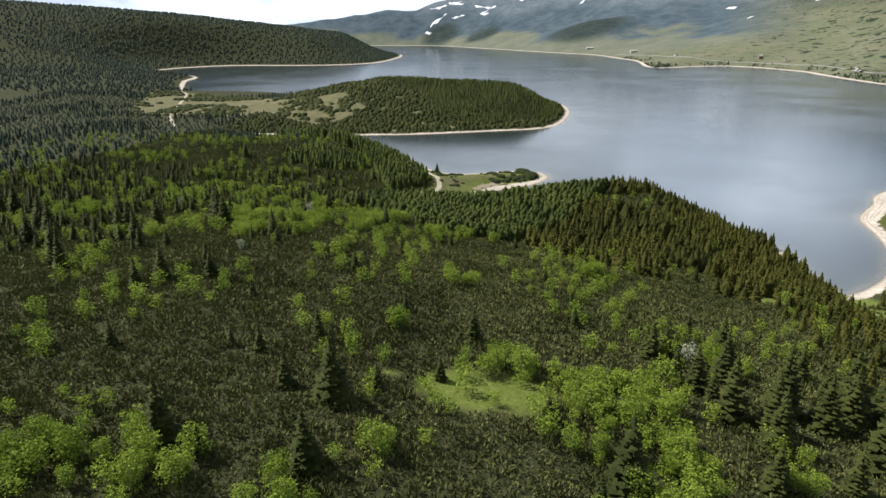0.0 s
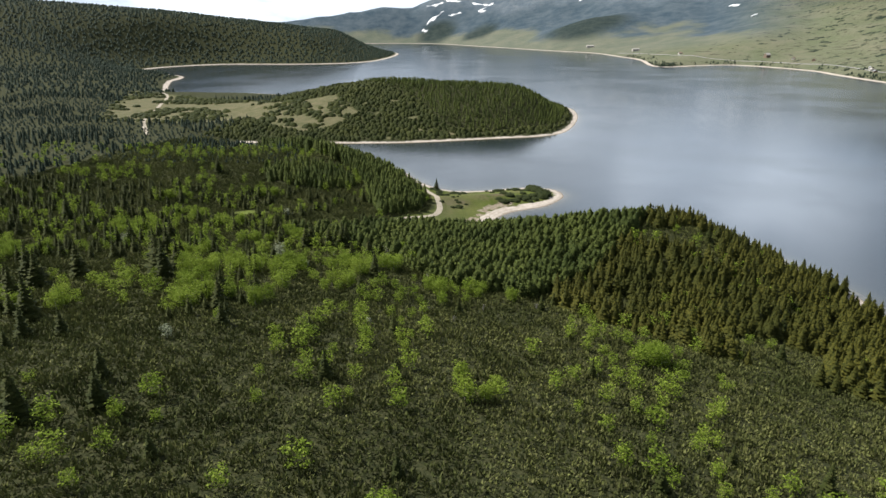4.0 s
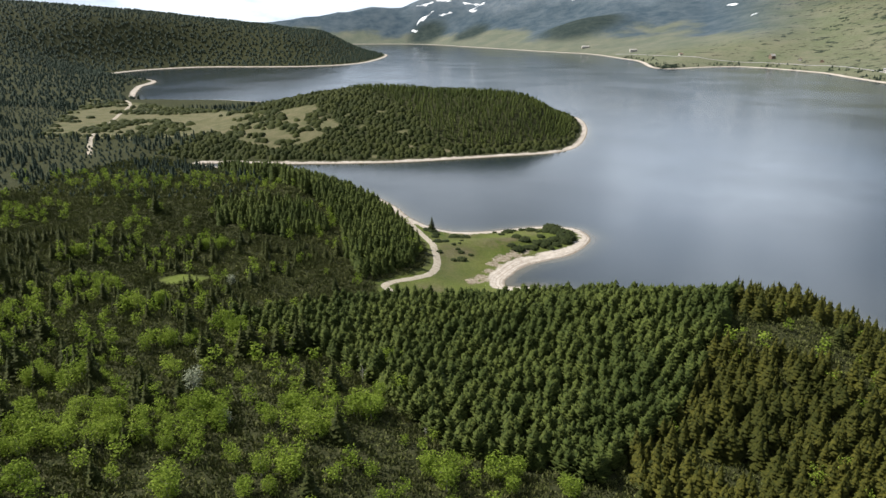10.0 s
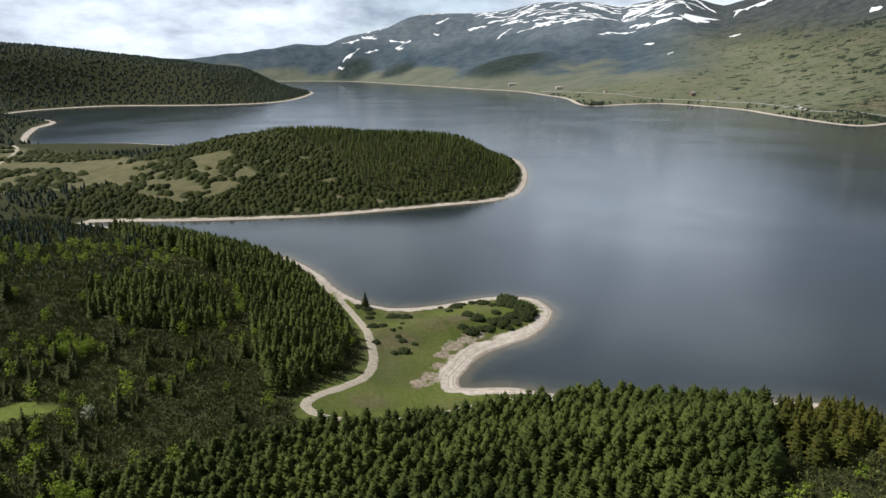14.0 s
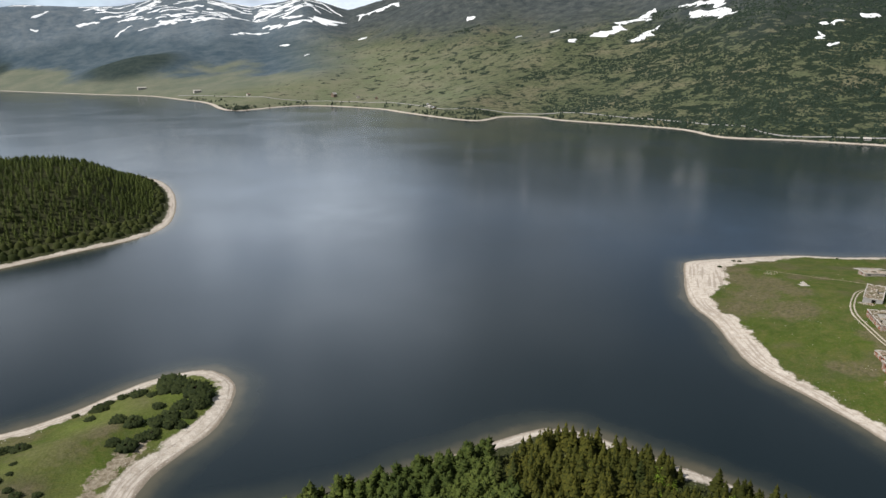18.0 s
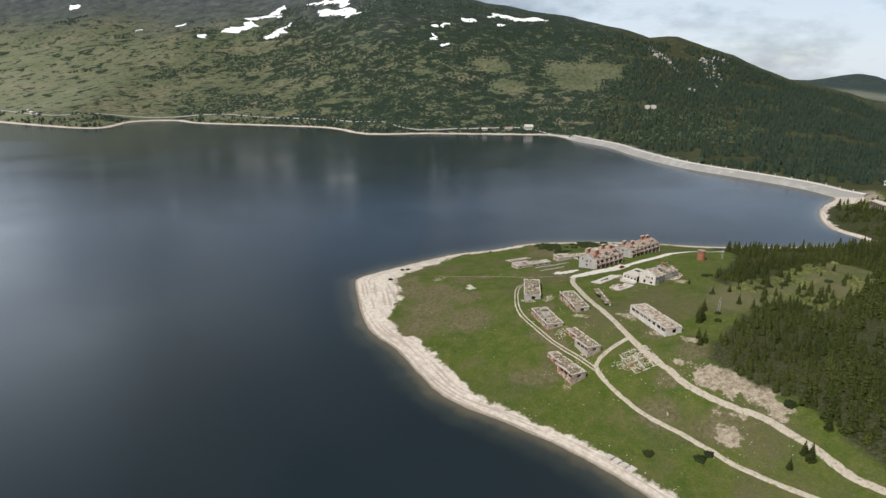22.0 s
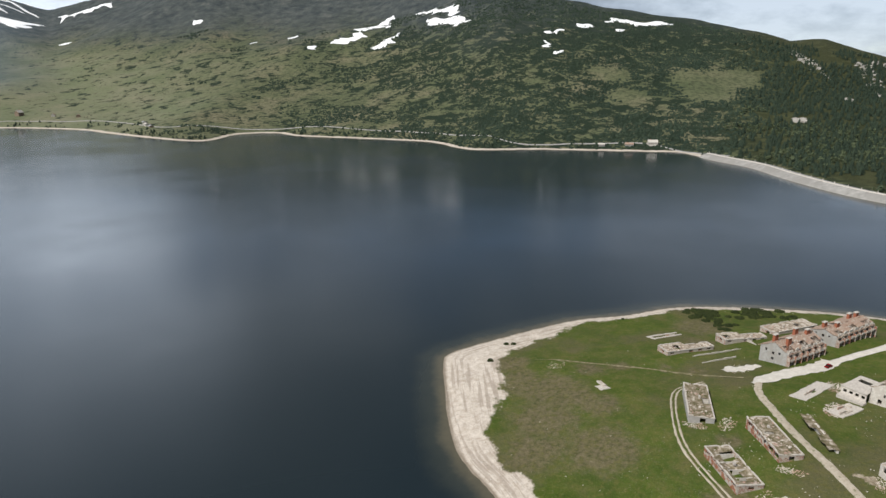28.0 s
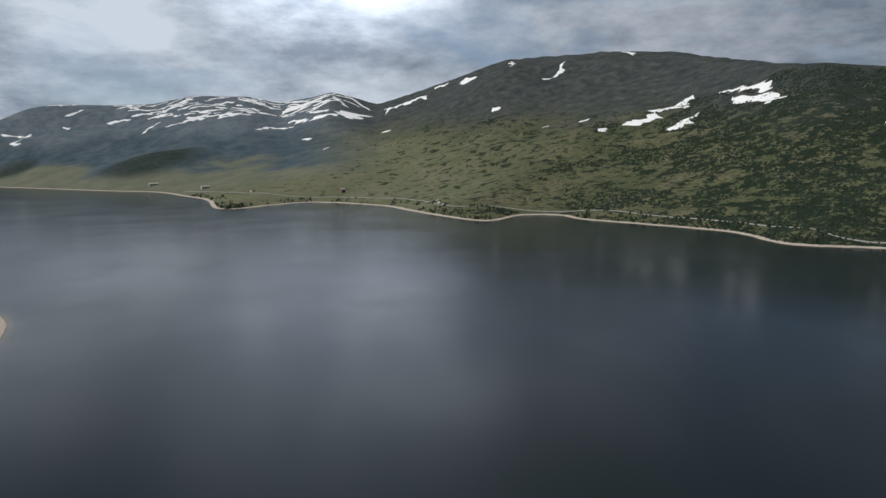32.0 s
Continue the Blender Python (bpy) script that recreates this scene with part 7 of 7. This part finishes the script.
b = np.degrees(np.arctan2(xs - 150, ys - 180))
ok = (shore_distance(xs, ys) > 40) & (b > 75 + 6 * r.random(len(xs))) & (np.hypot(xs - 150, ys - 180) > 780) & (np.hypot(xs - 1560, ys - 400) > 30) & (patch(xs, ys, MEADOWS, 0.4) < 0.4) & (patchy(xs, ys, 0.006, 2.2) + 0.5 * patchy(xs, ys, 0.02, 5.1) < 0.34)
xs, ys = xs[ok], ys[ok]
hh = r.uniform(7, 15, len(xs))
scatter("dam_wood", [spruce_shape(4, 4, 110 + k, 0.34) for k in range(4)], xs, ys, hh, hh * 1.15, FAR_WOOD, "mixed green forest below the mountain by the dam")
xs, ys, r = jittered(280, 760, -60, 160, 3.8, 54)
BEHIND = [(445, 147), (505, 139), (575, 151), (610, 120), (560, 84), (518, 84), (492, 104), (466, 116), (440, 130)]
dense = within(xs, ys, BEHIND) & (patchy(xs, ys, 0.07, 3.1) > -0.22)
ok = (shore_distance(xs, ys) > 16) & ~within(xs, ys, RUIN_LAND) & (dense | (patchy(xs, ys, 0.028, 8.0) + 0.012 * (140 - ys) + 0.004 * (400 - xs) > -0.05)) & (patchy(xs, ys, 0.06, 3.7) > -0.30) & (xs > 290 + 0.3 * (90 - ys))
open_land = within(xs, ys, CLEARING)
thin = open_land & ok & (r.random(len(xs)) < 0.75) & (patchy(xs, ys, 0.05, 2.5) > -0.12)
scatter("clearing_bushes", [bush_shape(80 + k, 40) for k in range(4)], xs[thin], ys[thin], r.uniform(1.5, 3.5, thin.sum()), r.uniform(3, 6.5, thin.sum()), MUGO, "dark pine bushes on dry grass behind the village", "bushes")
ok &= ~open_land | (r.random(len(xs)) < 0.18)
xs, ys = xs[ok], ys[ok]
hh = (r.uniform(2.6, 6.5, len(xs)) + 3.5 * (r.random(len(xs)) < 0.22)) * (1 + 0.25 * step(100 - ys, 0, 30))
scatter("village_wood", [spruce_shape(8, 6, 115 + k, 0.22) for k in range(6)], xs, ys, hh, hh, DARK_WOOD, "dark spruce wood behind the ruined village")
xs, ys, r = jittered(140, 300, -80, 130, 5.0, 56)
ok = (shore_distance(xs, ys) > 12) & ~within(xs, ys, GOLD) & (patch(xs, ys, LAWN) < 0.4) & ~within(xs, ys, RUIN_LAND)
xs, ys = xs[ok], ys[ok]
hh = r.uniform(4, 9, len(xs))
scatter("inlet_wood", [spruce_shape(7, 6, 120 + k, 0.22) for k in range(4)], xs, ys, hh, hh, SPRUCE, "spruce wood behind the inlet")
xs, ys, r = jittered(690, 905, 0, 78, 6.0, 58)
ok = (shore_distance(xs, ys) > 13) & (np.hypot(xs - 884, ys - 48) > 42) & (patchy(xs, ys, 0.03, 4.2) > -0.2)
xs, ys = xs[ok], ys[ok]
hh = r.uniform(3, 9, len(xs))
scatter("bank_trees", [spruce_shape(6, 6, 160 + k, 0.26) for k in range(4)], xs, ys, hh, np.maximum(hh, 5), DARK_WOOD, "dark trees and bushes on the bank by the dam", "trees")
xs, ys = rng.uniform(1000, 1650, 2600), rng.uniform(60, 520, 2600)
b = np.degrees(np.arctan2(xs - 150, ys - 180))
d = shore_distance(xs, ys)
ok = (d > 36) & (d < 330) & (b > 68) & (patchy(xs, ys, 0.008, 3.3) > 0.08)
hh = rng.uniform(5, 10, ok.sum())
scatter("dam_birches", [leaf_shape(140 + k, 34, 5, 0.1, 0.13) for k in range(4)], xs[ok], ys[ok], hh, hh * 1.2, GREY_LEAF, "light green broadleaf trees below the dam", "trees")
# creeping pine on the mountain side and trees along the far road
xs, ys = rng.uniform(450, 2300, 84000), rng.uniform(450, 2700, 84000)
d = shore_distance(xs, ys)
b = np.degrees(np.arctan2(xs - 150, ys - 180))
lean = patchy(xs, ys, 0.006, 5.0) + 0.6 * patchy(xs, ys, 0.02, 7.0) + 0.75 * (step(b, 30, 58) - 0.52) - 0.3 * (1 - step(b, 16, 34))
ok = (d > 14) & (d < 1100) & (b > 8) & (b < 80) & (lean > 0.07) & (patch(xs, ys, MEADOWS, 0.5) < 0.3 + 0.5 * rng.random(len(xs)))
xs, ys, d = xs[ok], ys[ok], d[ok]
w = rng.uniform(2.2, 3.4, len(xs)) * np.exp(rng.uniform(0, 1.1, len(xs)))
scatter("mountain_scrub", [mound_shape(60 + k) for k in range(6)], xs, ys, w * 0.42, w * 1.2, FAR_WOOD, "dark creeping pine patches on the mountain side", "scrub")
line = smooth_line(NORTH[5:] + EAST, False, 6)
pick = line[rng.integers(0, len(line), 2600)] + rng.normal(0, 34, (2600, 2))
d = shore_distance(pick[:, 0], pick[:, 1])
ok = (d > 12) & (d < 95) & (patchy(pick[:, 0], pick[:, 1], 0.012, 3.0) > 0.0)
w = rng.uniform(4, 9, ok.sum())
scatter("shore_trees", [spruce_shape(4, 5, 130 + k, 0.36) for k in range(4)], pick[ok, 0], pick[ok, 1], w, w * 1.2, FAR_WOOD, "dark trees and bushes along the far shore", "trees")
xs, ys, r = jittered(-720, 640, -560, 110, 8.5, 61)
ok = ~(on_slope(xs, ys) & (ys > -176)) & (shore_distance(xs, ys) > 15) & ~within(xs, ys, RUIN_LAND) & ~within(xs, ys, GOLD) & ~within(xs, ys, PINES) & ~within(xs, ys, CLEARING)
ok &= ~((xs > 275) & (ys > -62)) & ~((xs > 138) & (xs < 300) & (ys > -82)) & ~((xs < -150) & (ys > 58))
xs, ys = xs[ok], ys[ok]
hh = r.uniform(2.5, 8, len(xs))
scatter("south_wood", [spruce_shape(3, 5, 170 + k, 0.32) for k in range(4)], xs, ys, hh, np.maximum(hh, 5.5) * 1.5, DARK_WOOD, "dark conifer wood on the hill above the lake")
